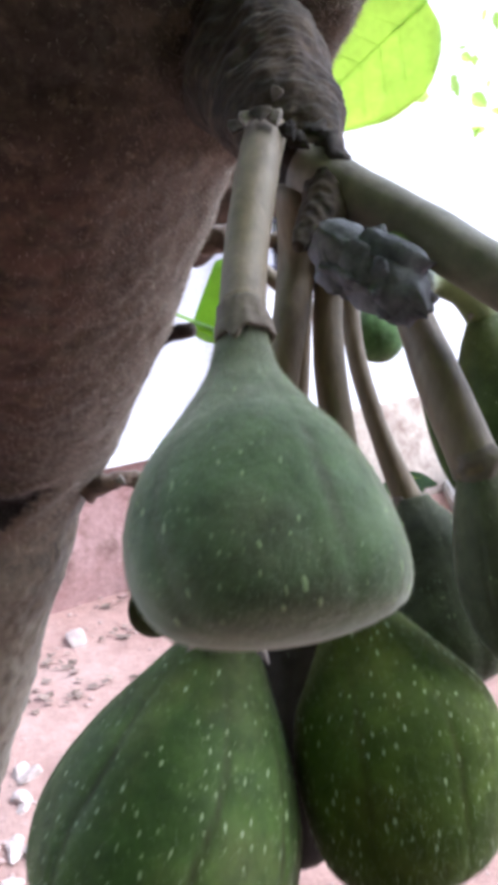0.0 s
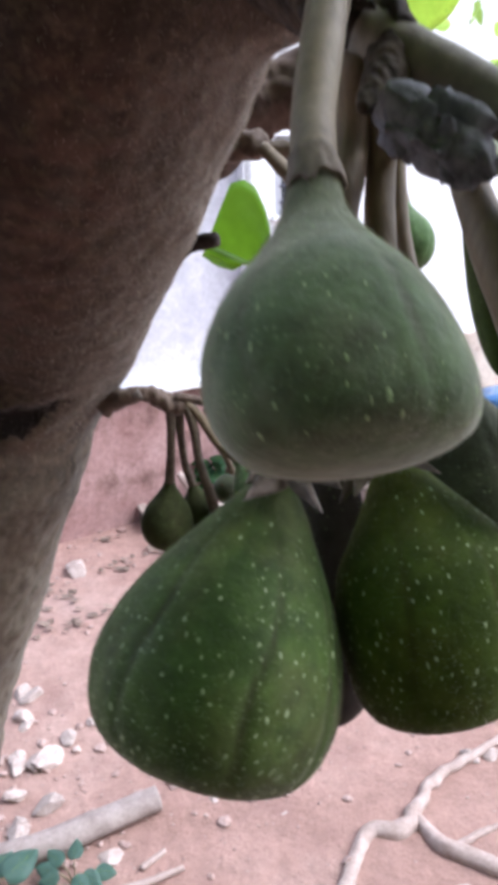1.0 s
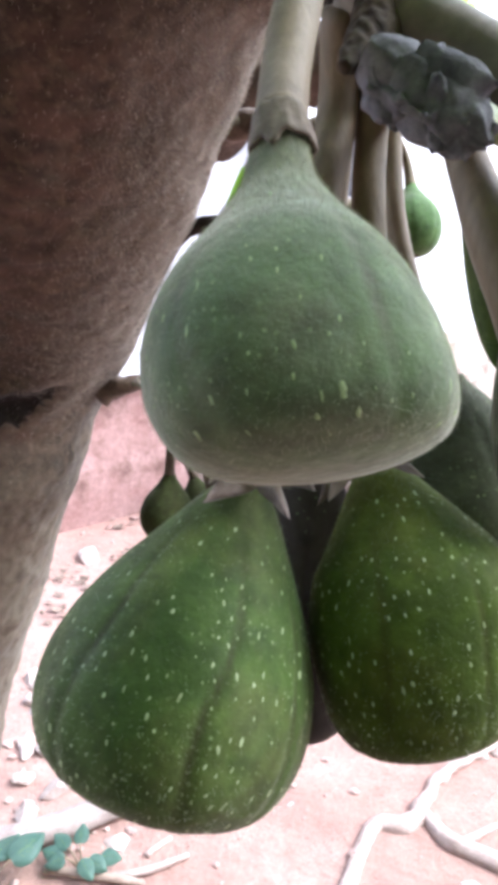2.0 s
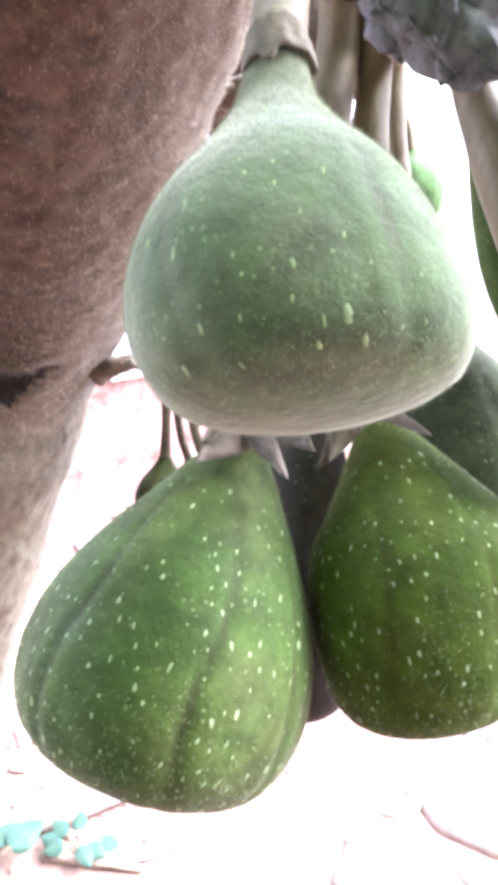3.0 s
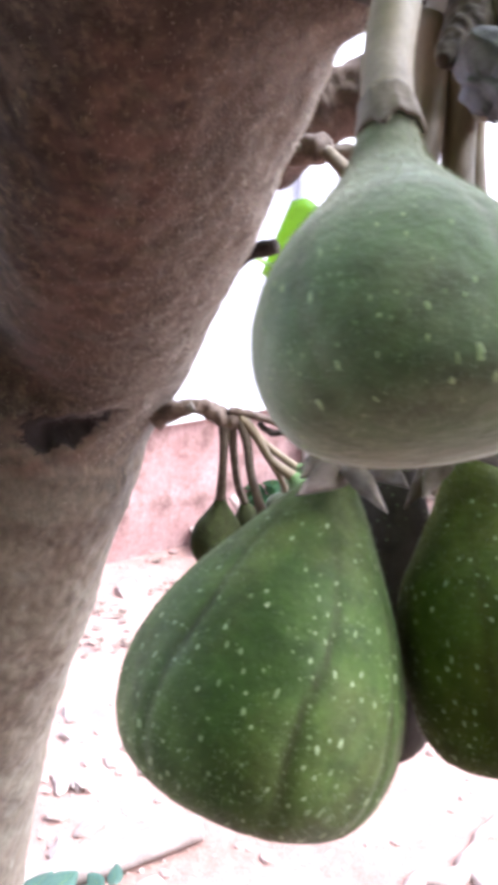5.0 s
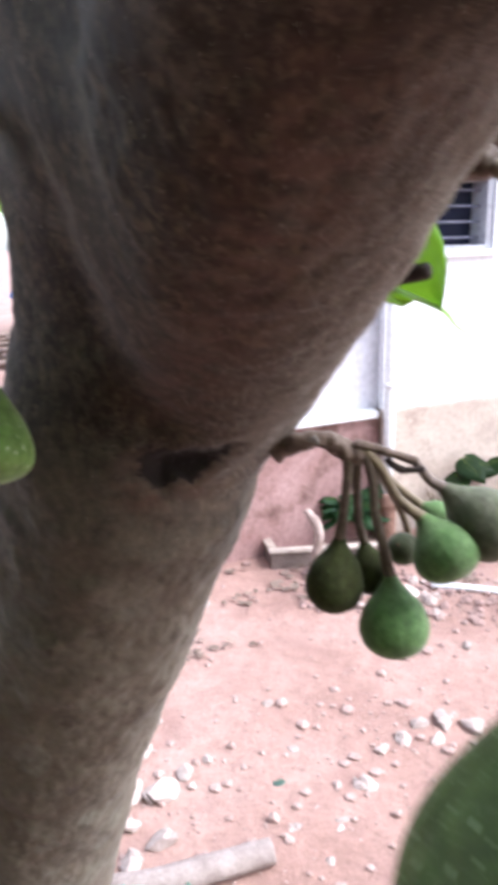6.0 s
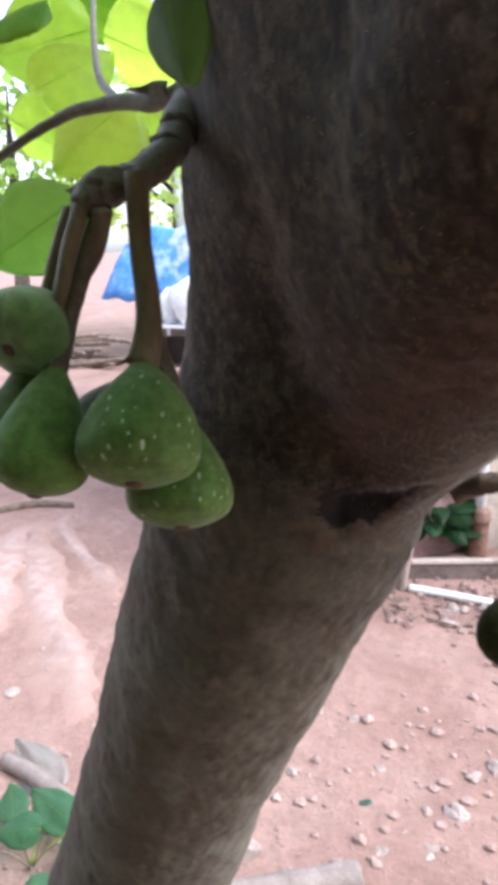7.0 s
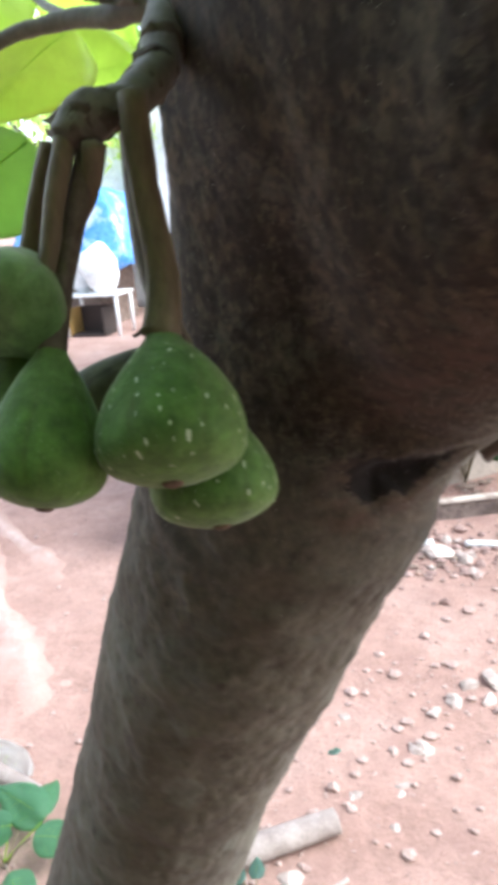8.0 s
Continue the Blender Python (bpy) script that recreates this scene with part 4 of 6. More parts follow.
def ease(me, base):
    """Lets the limb run into the trunk without a step: local smoothing round the fork."""
    count = len(me.vertices)
    co = np.empty(count * 3)
    me.vertices.foreach_get("co", co)
    co = co.reshape(-1, 3)
    ends = np.empty(len(me.edges) * 2, dtype=np.int64)
    me.edges.foreach_get("vertices", ends)
    ends = ends.reshape(-1, 2)
    d, _ = polyline_distance(co + base, FORK)
    low, _ = polyline_distance(co + base, CANKER)
    share = np.maximum(np.clip((0.095 - d) / 0.05, 0, 1), np.clip((0.055 - low) / 0.03, 0, 1)) * 0.55
    ends = ends[(share[ends[:, 0]] > 0) | (share[ends[:, 1]] > 0)]
    a, b = np.concatenate([ends[:, 0], ends[:, 1]]), np.concatenate([ends[:, 1], ends[:, 0]])
    touched, a = np.unique(a, return_inverse=True)
    many = np.bincount(a)
    for _ in range(520):
        mean = np.stack([np.bincount(a, co[b, k]) for k in range(3)], axis=1) / many[:, None]
        co[touched] += (mean - co[touched]) * share[touched, None]
    me.vertices.foreach_set("co", co.ravel())
    me.update()


def carve(trunk):
    """Bakes the fused trunk, then cuts the fork's crease and the cracked canker into it and swells and wrinkles the limb."""
    baked = bpy.data.meshes.new_from_object(trunk.evaluated_get(bpy.context.evaluated_depsgraph_get()))
    trunk.modifiers.clear()
    old, trunk.data = trunk.data, baked
    bpy.data.meshes.remove(old)
    count = len(baked.vertices)
    ease(baked, np.array(ORIGIN[trunk]))
    co, nm = np.empty(count * 3), np.empty(count * 3)
    baked.vertices.foreach_get("co", co)
    baked.vertices.foreach_get("normal", nm)
    co, nm = co.reshape(-1, 3), nm.reshape(-1, 3)
    p = co + np.array(ORIGIN[trunk])
    lift = np.zeros(count)
    near = np.where((p[:, 2] > 1.15) & (p[:, 2] < 2.15))[0]
    for i in near:
        q = Vector(p[i])
        ring = noise.noise(Vector((q.x * 14, q.y * 14, q.z * 62 + q.x * 26)))
        fold = noise.noise(Vector((q.x * 22 + 5, q.y * 22, q.z * 30)))
        lift[i] = 0.0011 * ring + 0.0009 * max(0, fold) - 0.0018 * max(0, noise.noise(q * 75) - 0.35)
    d, t = polyline_distance(p, FORK)
    lift -= 0.0065 * np.exp(-(d / 0.024) ** 2) * np.minimum(1, 0.35 + t * 1.5) * np.minimum(1, (1 - t) * 6 + 0.4)
    d, t = polyline_distance(p, CANKER)
    ragged = np.array([noise.noise(Vector(k) * 85) + 0.4 * noise.noise(Vector(k) * 230) for k in p[near]])
    width = 0.0125 - 0.0055 * t
    width[near] *= 1 + 0.5 * ragged
    canker = np.exp(-(d / np.maximum(width, 0.001)) ** 2) * np.minimum(1, t * 5 + 0.25) * np.minimum(1, (1 - t) * 6 + 0.2)
    lift += -0.010 * canker + 0.0012 * np.exp(-((d - 0.018) / 0.006) ** 2)
    co += nm * lift[:, None]
    baked.vertices.foreach_set("co", co.ravel())
    d, _ = polyline_distance(p, RUST)
    d = np.minimum(d, polyline_distance(p, ((-0.25, 0.45, 1.682), (-0.21, 0.467, 1.68)))[0] * 1.5)
    baked.attributes.new("rust", "FLOAT", "POINT").data.foreach_set("value", (0.64 * np.exp(-(d / 0.033) ** 2)).astype(np.float32))
    # mask of the pale strip and painted rim light along the limb
    d, _ = polyline_distance(p, DOWNY)
    baked.attributes.new("fawn_rim_light", "FLOAT", "POINT").data.foreach_set("value", (0.75 * np.exp(-(d / 0.038) ** 2)).astype(np.float32))
    baked.attributes.new("canker", "FLOAT", "POINT").data.foreach_set("value", np.clip(canker * 1.6, 0, 1).astype(np.float32))
    baked.polygons.foreach_set("use_smooth", [True] * len(baked.polygons))
    baked.update()


DOWNY = ((-0.165, 0.49, 1.712), (-0.11, 0.425, 1.80), (-0.07, 0.385, 1.85), (-0.045, 0.35, 1.885), (-0.01, 0.315, 1.93), (0.02, 0.30, 1.96))


def down_hairs(trunk):
    """Short pale hairs, thickest along the limb's outer side."""
    me = trunk.data
    count = len(me.vertices)
    co, nm = np.empty(count * 3), np.empty(count * 3)
    me.vertices.foreach_get("co", co)
    me.vertices.foreach_get("normal", nm)
    p, nm = co.reshape(-1, 3) + np.array(ORIGIN[trunk]), nm.reshape(-1, 3)
    d, _ = polyline_distance(p, DOWNY)
    rng = np.random.default_rng(31)
    chosen = rng.choice(count, 60000, p=(lambda w: w / w.sum())(np.exp(-(d / 0.042) ** 2) + 0.004 * (p[:, 2] > 1.6) * (p[:, 2] < 2.05)))
    n = nm[chosen]
    root = p[chosen] + rng.normal(0, 0.0012, n.shape)
    root -= n * ((root - p[chosen]) * n).sum(1)[:, None] + n * 0.0003
    way = n + rng.normal(0, 0.55, n.shape) + np.array((0, 0, -0.25))
    way /= np.linalg.norm(way, axis=1)[:, None]
    wide = np.cross(way, rng.normal(0, 1, n.shape))
    wide *= 0.0001 / np.linalg.norm(wide, axis=1)[:, None]
    tip = root + way * rng.uniform(0.0012, 0.0030, (len(n), 1))
    verts = np.stack([root - wide, root + wide, tip], axis=1).reshape(-1, 3)
    tmp = bpy.data.meshes.new("tmp")
    tmp.from_pydata(verts.tolist(), [], np.arange(len(verts)).reshape(-1, 3).tolist())
    bm = bmesh.new()
    bm.from_mesh(tmp)
    bpy.data.meshes.remove(tmp)
    return bm


TREE = build_tree()

# stub twig on the trunk
part("stub", tube([(-0.1007, 0.4895, 1.8147), (-0.0886, 0.4728, 1.8205), (-0.0693, 0.4648, 1.8245)], [0.006, 0.0052, 0.005], 12, 4, 0.2, 200), SCAR_AND_SHADE, TREE, "short dead stub")
# bare twig beside the window
part("twig", tube([(-0.0846, 0.4907, 1.8747), (-0.0611, 0.4657, 1.8794), (-0.0351, 0.4660, 1.8767), (-0.0068, 0.4676, 1.8766), (0.0182, 0.4691, 1.8786)], [0.009, 0.0065, 0.005, 0.0058, 0.005], 14, 7, 0.5, 170), TWIG, TREE, "bare knobbly twig")
part("twig", tube([(-0.0381, 0.4600, 1.8772), (-0.0231, 0.4430, 1.8625), (-0.0063, 0.4266, 1.8483), (0.0139, 0.4155, 1.8309)], [0.004, 0.0045, 0.0045, 0.004], 12, 5, 0.15, 150), STALK, TREE, "thin bent twig")


def snapped_branch(points, radii, jag, seed, parent):
    """A broken-off branch: lumpy bark, a splintered end with a dark hollow."""
    path = spline(points, radii, 10)
    seg, rings, side = 44, [], None
    bm = bmesh.new()
    for i, (p, r) in enumerate(path):
        way = (path[min(i + 1, len(path) - 1)][0] - path[max(i - 1, 0)][0]).normalized()
        side = way.orthogonal().normalized() if side is None else (side - way * side.dot(way)).normalized()
        up = way.cross(side)
        ring = []
        for k in range(seg):
            d = math.cos(2 * math.pi * k / seg) * side + math.sin(2 * math.pi * k / seg) * up
            q = p + d * r
            lump = 0.2 * noise.noise(q * 50) + 0.09 * noise.noise(q * 140) + 0.05 * noise.noise(q * 420)
            tear = jag * max(0, (i - len(path) + 9) / 8) * (0.8 * noise.noise(d * 1.7 + Vector((seed, 0, 0))) + 0.7 * noise.noise(d * 6 + Vector((0, seed, 0))))
            ring.append(bm.verts.new(p + way * tear + d * r * (1 + lump)))
        rings.append(ring)
    for a, b in zip(rings, rings[1:]):
        for k in range(seg):
            bm.faces.new((a[k], a[(k + 1) % seg], b[(k + 1) % seg], b[k]))
    bm.faces.new(rings[0][::-1])
    core = bmesh.new()
    p, r = path[-1]
    hollow = [[core.verts.new((v.co if j == 0 else v.co.lerp(p - way * depth, share)) + way * (0 if j == 0 else jag * 0.4 * noise.noise(v.co * 260 + Vector((j, 0, 0))))) for v in rings[-1]] for j, (share, depth) in enumerate(((0, 0), (0.12, 0.004), (0.45, 0.009), (0.8, 0.012)))]
    for a, b in zip(hollow, hollow[1:]):
        for k in range(seg):
            core.faces.new((a[k], a[(k + 1) % seg], b[(k + 1) % seg], b[k]))
    core.faces.new(hollow[-1])
    limb = part("limb", bm, SNAG, parent, "short broken red-brown branch")
    part("bark_scar", core, SCAR_AND_SHADE, limb, "dark splintered branch end", smooth=False)


snapped_branch([(-0.0957, 0.560, 1.885), (-0.0615, 0.541, 1.9035), (-0.0431, 0.541, 1.9125), (-0.0209, 0.541, 1.9195), (-0.0036, 0.541, 1.9185), (0.0150, 0.5405, 1.917)], [0.026, 0.0245, 0.022, 0.0235, 0.0255, 0.0262], 0.007, 4, TREE)
part("spur", tube([(-0.0880, 0.490, 1.8760), (-0.0700, 0.474, 1.8790), (-0.0560, 0.466, 1.8795), (-0.0440, 0.4645, 1.8790), (-0.0360, 0.4645, 1.8780)], [0.011, 0.0088, 0.0082, 0.0088, 0.006], 20, 8, 0.35, 150), SPUR, TREE, "brown knobbly spur bearing a twig")
part("stub", tube([(-0.0130, 0.464, 1.8730), (-0.0085, 0.460, 1.8670), (-0.0035, 0.458, 1.8610)], [0.0028, 0.0024, 0.0016], 8, 4, 0.2, 200), SCAR_AND_SHADE, TREE, "short dark snag on the twig")

# ---- near cluster ----
NODE = Vector((0.0062, 0.2331, 1.9054))
def wrinkled_spur(points, radii):
    """A short thick spur whose bark is thrown into fine uneven rings."""
    bm = bmesh.new()
    path = spline(points, radii, 60)
    seg, rings, side = 72, [], None
    run = 0.0
    for i, (p, r) in enumerate(path):
        way = (path[min(i + 1, len(path) - 1)][0] - path[max(i - 1, 0)][0]).normalized()
        run += (p - path[max(i - 1, 0)][0]).length
        side = way.orthogonal().normalized() if side is None else (side - way * side.dot(way)).normalized()
        up = way.cross(side)
        ring = []
        for k in range(seg):
            a = 2 * math.pi * k / seg
            d = math.cos(a) * side + math.sin(a) * up
            q = p + d * r
            wander = run + 0.007 * noise.noise(q * 60) + 0.0022 * noise.noise(q * 170)
            fold = abs(math.sin(wander * 1250)) ** 0.7 * max(0, 0.35 + 1.1 * noise.noise(q * 75 + Vector((9, 0, 0)))) * min(1, max(0, (r - 0.0105) / 0.006))
            lump = 0.16 * noise.noise(q * 55) + 0.07 * noise.noise(q * 150)
            ring.append(bm.verts.new(p + d * (r * (1 + lump) + 0.0013 * fold + 0.0005 * noise.noise(q * 500))))
        rings.append(ring)
    for a, b in zip(rings, rings[1:]):
        for k in range(seg):
            bm.faces.new((a[k], a[(k + 1) % seg], b[(k + 1) % seg], b[k]))
    bm.faces.new(rings[0][::-1])
    bm.faces.new(rings[-1])
    return bm


part("spur", wrinkled_spur([(-0.0206, 0.3311, 1.9536), (-0.0039, 0.2733, 1.9242), (0.0059, 0.2379, 1.9042), (0.0130, 0.2233, 1.8891), (0.0188, 0.2131, 1.8793), (0.0106, 0.1936, 1.8670)], [0.027, 0.0235, 0.0165, 0.0105, 0.008, 0.0015]), BARK, TREE, "rough fruiting spur ringed with bark wrinkles")
for line in (((0.0087, 0.2284, 1.9022), (0.0138, 0.2189, 1.8956), (0.0190, 0.2140, 1.8905), (0.0249, 0.2102, 1.8851)), ((0.0064, 0.2266, 1.9007), (0.0111, 0.2180, 1.8934), (0.0142, 0.2140, 1.8885)), ((-0.0007, 0.2719, 1.9295), (0.0065, 0.2526, 1.9201), (0.0092, 0.2401, 1.9110))):
    part("bark_flake", tube(line, [0.002] + [0.0034] * (len(line) - 2) + [0.001], 10, 8, 1.0, 330), SCAR_AND_SHADE, TREE, "dark ragged bark edge")
part("shoot", tube([(0.0123, 0.2186, 1.8872), (0.0265, 0.2097, 1.8785), (0.0421, 0.2017, 1.8685), (0.0566, 0.1934, 1.8578), (0.0786, 0.1838, 1.8427)], [0.0075, 0.0068, 0.0066, 0.0066, 0.006], 20, 5, 0.05, 100), SHOOT, TREE, "smooth grey shoot")
for p, way, ln, mat in (((-0.0039, 0.2095, 1.8985), (-0.25, -0.5, -1), 0.0042, BARK), ((-0.0007, 0.2070, 1.9000), (-0.1, -0.6, -1), 0.005, FLAKE), ((0.0024, 0.2060, 1.9006), (0.05, -0.6, -1), 0.0045, BARK),
                        ((0.0054, 0.2070, 1.8998), (0.2, -0.5, -1), 0.005, FLAKE), ((0.0078, 0.2090, 1.8970), (0.5, -0.4, -1), 0.0055, SCAR_AND_SHADE), ((0.0099, 0.2120, 1.8945), (0.8, -0.4, -0.8), 0.006, SCAR_AND_SHADE)):
    part("bark_flake", bract_mesh(p, (0, -1, 0.3), way, ln, 0.0028, 0.2, 0.0005), mat, TREE, "curled bark lip")
for i in range(7):
    rng = random.Random(i + 40)
    a = rng.uniform(-1.0, 1.6)
    p = NODE + Vector((0.015 * math.sin(a) + 0.008 * rng.uniform(-1, 0.6), -0.015 * math.cos(a), rng.uniform(-0.012, 0.004)))
    part("bark_flake", bract_mesh(p, (math.sin(a), -math.cos(a), 0.4), (rng.uniform(-0.5, 0.8), 0.1, -0.6), rng.uniform(0.003, 0.006), rng.uniform(0.0018, 0.003), rng.uniform(-0.1, 0.15)), FLAKE if i % 4 == 0 else SCAR_AND_SHADE, TREE, "curled bark flake")

# bud mass under the shoot
SAG = Vector((0.0012, 0, -0.0048))
lumps = rock(Vector((0.0264, 0.1937, 1.8666)) + SAG, 0.0125, 0.0078, 0.0075, 3, 0.3, 3, 0.5)
for i, (p, r) in enumerate((((0.0321, 0.1883, 1.8619), 0.0095), ((0.0375, 0.1876, 1.8585), 0.0075), ((0.0155, 0.1945, 1.8714), 0.0075), ((0.0271, 0.1974, 1.8711), 0.008), ((0.0210, 0.1916, 1.8619), 0.0065), ((0.0296, 0.1883, 1.8562), 0.006), ((0.0178, 0.1900, 1.8734), 0.005), ((0.0228, 0.1864, 1.8710), 0.0046), ((0.0277, 0.1833, 1.8669), 0.005), ((0.0213, 0.1842, 1.8648), 0.0046), ((0.0325, 0.1838, 1.8642), 0.0045), ((0.0264, 0.1821, 1.8607), 0.0048), ((0.0342, 0.1814, 1.8597), 0.0042), ((0.0165, 0.1888, 1.8671), 0.0048))):
    me = bpy.data.meshes.new("tmp")
    lump = rock(Vector(p) + SAG, r * 0.74, r * 0.66, r * 0.6, 20 + i, i, 3, 0.5, 3)
    lump.to_mesh(me)
    lump.free()
    lumps.from_mesh(me)
    bpy.data.meshes.remove(me)
bud = part("bud", lumps, BUD, TREE, "grey scaly bud mass")
fz = bud.modifiers.new("fuse", "REMESH")
fz.mode, fz.voxel_size, fz.use_smooth_shade = "VOXEL", 0.0009, True
bs = bud.modifiers.new("soften", "SMOOTH")
bs.factor, bs.iterations = 0.5, 26
crumple = bpy.data.textures.new("bud_relief", "CLOUDS")
crumple.noise_scale, crumple.noise_depth, crumple.noise_type = 0.009, 4, "HARD_NOISE"
cr = bud.modifiers.new("relief", "DISPLACE")
cr.texture, cr.strength, cr.mid_level, cr.texture_coords = crumple, 0.005, 0.5, "LOCAL"


def papery_lobe(root, way, out, length, width, seed, mat, parent):
    """A broad rounded dry scale, cupped and crumpled, with thickness."""
    root, way, out = Vector(root), Vector(way).normalized(), Vector(out)
    out = (out - way * out.dot(way)).normalized()
    across = way.cross(out)
    bm = bmesh.new()
    rows, cols = 12, 10
    sheets = []
    for lift in (0.00025, -0.00025):
        sheet = []
        for i in range(rows + 1):
            t = i / rows
            w = width * (math.sin(math.pi * min(1, 0.16 + 0.84 * t)) ** 0.6) * (1 + 0.25 * noise.noise(Vector((t * 4, seed, 0))))
            row = []
            for k in range(cols + 1):
                u = 2 * k / cols - 1
                n = noise.noise(Vector((t * 3.2, u * 2.2, seed * 3.1))) + 0.5 * noise.noise(Vector((t * 8, u * 6, seed)))
                row.append(bm.verts.new(root + way * length * (t + 0.06 * n) + across * w * u + out * (lift + length * (0.3 * t * (1 - t) - 0.22 * u * u + 0.07 * n))))
            sheet.append(row)
        sheets.append(sheet)
    for sheet, flip in zip(sheets, (False, True)):
        for i in range(rows):
            for k in range(cols):
                q = (sheet[i][k], sheet[i][k + 1], sheet[i + 1][k + 1], sheet[i + 1][k])
                bm.faces.new(q[::-1] if flip else q)
    a, b = sheets
    for i in range(rows):
        bm.faces.new((a[i][0], a[i + 1][0], b[i + 1][0], b[i][0]))
        bm.faces.new((a[i + 1][-1], a[i][-1], b[i][-1], b[i + 1][-1]))
    for k in range(cols):
        bm.faces.new((a[-1][k], a[-1][k + 1], b[-1][k + 1], b[-1][k]))
    part("scale", bm, mat, parent)


for root, way, out, ln, wd, mat in (((0.0150, 0.1905, 1.8765), (1, -0.35, -0.75), (0.1, -1, 0.3), 0.017, 0.0048, BUD), ((0.0215, 0.1865, 1.8725), (1, -0.25, -0.85), (0.1, -1, 0.5), 0.0175, 0.0055, BUD),
                                    ((0.0205, 0.1880, 1.8680), (0.8, -0.2, -1), (-0.2, -1, 0.1), 0.016, 0.005, BUD), ((0.0290, 0.1835, 1.8680), (0.8, -0.1, -1.1), (0.1, -1, 0.3), 0.0155, 0.0056, BUD),
                                    ((0.0300, 0.1850, 1.8625), (0.45, -0.1, -1), (-0.3, -1, 0), 0.0105, 0.0046, BUD), ((0.0250, 0.1870, 1.8750), (1, -0.2, -0.6), (0.2, -0.5, 1), 0.017, 0.0035, BUD), ((0.0155, 0.1905, 1.8690), (0.35, -0.2, -1), (-0.5, -1, 0), 0.009, 0.0036, BUD)):
    papery_lobe(Vector(root) + SAG, way, out, ln, wd * 1.15, root[0] * 900, mat, bud)

# figs that hang from the spur
pale_fig = fig((0.0, 0.1653, 1.8552), (0.01125, 0.1263, 1.8027), 0.02484, FIG_PALE, "large pale green fig hanging from a short stalk", [(0.0040, 0.2640, 1.9150), (0.0026, 0.2170, 1.8962), (0.0010, 0.1945, 1.8801), (-0.0003, 0.1799, 1.8649)], [0.0056, 0.0056, 0.0052, 0.005, 0.0049], PEAR, "near figs", 380, 0.00088, 26000, 0, 0.006, ring=False, eye_dot=False, fleck=LENTICEL_SOFT, skin_rib=0.008, bend=(-0.00395, 0.0006), depth=0.86, ribs=4, turn=2.87)
deep_fig = fig((-0.0087, 0.1795, 1.7790), (-0.0279, 0.1403, 1.7157), 0.03137, FIG_DEEP, "large deep green fig with pale flecks", [(0.0096, 0.2171, 1.8830), (0.0089, 0.2243, 1.8622), (0.0058, 0.2119, 1.8412), (-0.0011, 0.1949, 1.8036)], [0.005, 0.0054, 0.005, 0.005, 0.0048], BROAD, "near figs", 1000, 0.00092, 7000, 0, 0.014, ring=False, skin_rib=0.014, bend=(-0.0003, 0.0002), ribs=9, turn=0.3)
olive_fig = fig((0.0205, 0.19025, 1.7816), (0.0353, 0.1583, 1.72), 0.02591, FIG_OLIVE, "large olive green fig with pale flecks", [(0.0173, 0.2174, 1.8804), (0.0178, 0.2263, 1.8584), (0.0175, 0.2158, 1.8360), (0.0215, 0.2019, 1.8024)], [0.0036, 0.0042, 0.0044, 0.0046, 0.0058], SHOULDERED, "near figs", 800, 0.0009, 6000, 0, 0.010, ring=False, skin_rib=0.009, bend=(0.0034, 0.0003), ribs=7, turn=1.2)
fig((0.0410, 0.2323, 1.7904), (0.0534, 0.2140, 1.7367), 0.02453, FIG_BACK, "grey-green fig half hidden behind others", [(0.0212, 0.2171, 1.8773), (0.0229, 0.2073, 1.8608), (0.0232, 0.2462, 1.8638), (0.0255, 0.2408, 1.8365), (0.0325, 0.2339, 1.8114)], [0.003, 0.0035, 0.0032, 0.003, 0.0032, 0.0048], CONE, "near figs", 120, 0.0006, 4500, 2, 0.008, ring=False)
fig((0.0039, 0.2266, 1.7768), (0.0044, 0.1934, 1.6866), 0.01734, FIG_DEEP_SHADE, "fig behind the cluster with its skin darkened for shade", [(0.0096, 0.2490, 1.8648), (0.0070, 0.2424, 1.8186)], [0.004, 0.0036, 0.0045], CONE, "near figs", 60, 0.0006, 0, 2, 0.008, ring=False)


def neck_scale(root, tip, half, mat, parent, curl=0.08):
    """A pointed scale from root to tip, its face towards the yard's south."""
    root, tip = Vector(root), Vector(tip)
    way = tip - root
    out = Vector((0, -1, 0.35))
    out = (out - way * out.dot(way) / way.length_squared).normalized()
    part("bract", bract_mesh(root, out, way, way.length, half, curl, 0.0004), mat, parent, "dry grey pointed bract")


for root, tip, half, curl in (((-0.0066, 0.1700, 1.7850), (-0.0165, 0.1580, 1.7808), 0.0040, 0.22), ((-0.0056, 0.1680, 1.7858), (0.0042, 0.1605, 1.7772), 0.0030, 0.4),
                              ((-0.0105, 0.1712, 1.7856), (-0.0164, 0.1660, 1.7818), 0.0030, 0.45), ((0.0000, 0.1760, 1.7838), (0.0081, 0.1705, 1.7798), 0.0036, 0.2),
                              ((-0.0110, 0.1835, 1.7812), (-0.0168, 0.1868, 1.7782), 0.0045, 0.4), ((-0.0030, 0.1830, 1.7830), (0.0040, 0.1850, 1.7760), 0.0034, 0.2)):
    neck_scale(root, tip, half, BRACT, deep_fig, curl)
for root, tip, half, curl in (((0.0150, 0.1780, 1.7850), (0.0103, 0.1720, 1.7767), 0.0034, 0.25), ((0.0215, 0.1755, 1.7876), (0.0315, 0.1710, 1.7840), 0.0019, 0.3), ((0.0145, 0.1900, 1.7800), (0.0075, 0.1890, 1.7680), 0.0034, 0.15)):
    neck_scale(root, tip, half, BRACT, olive_fig, curl)


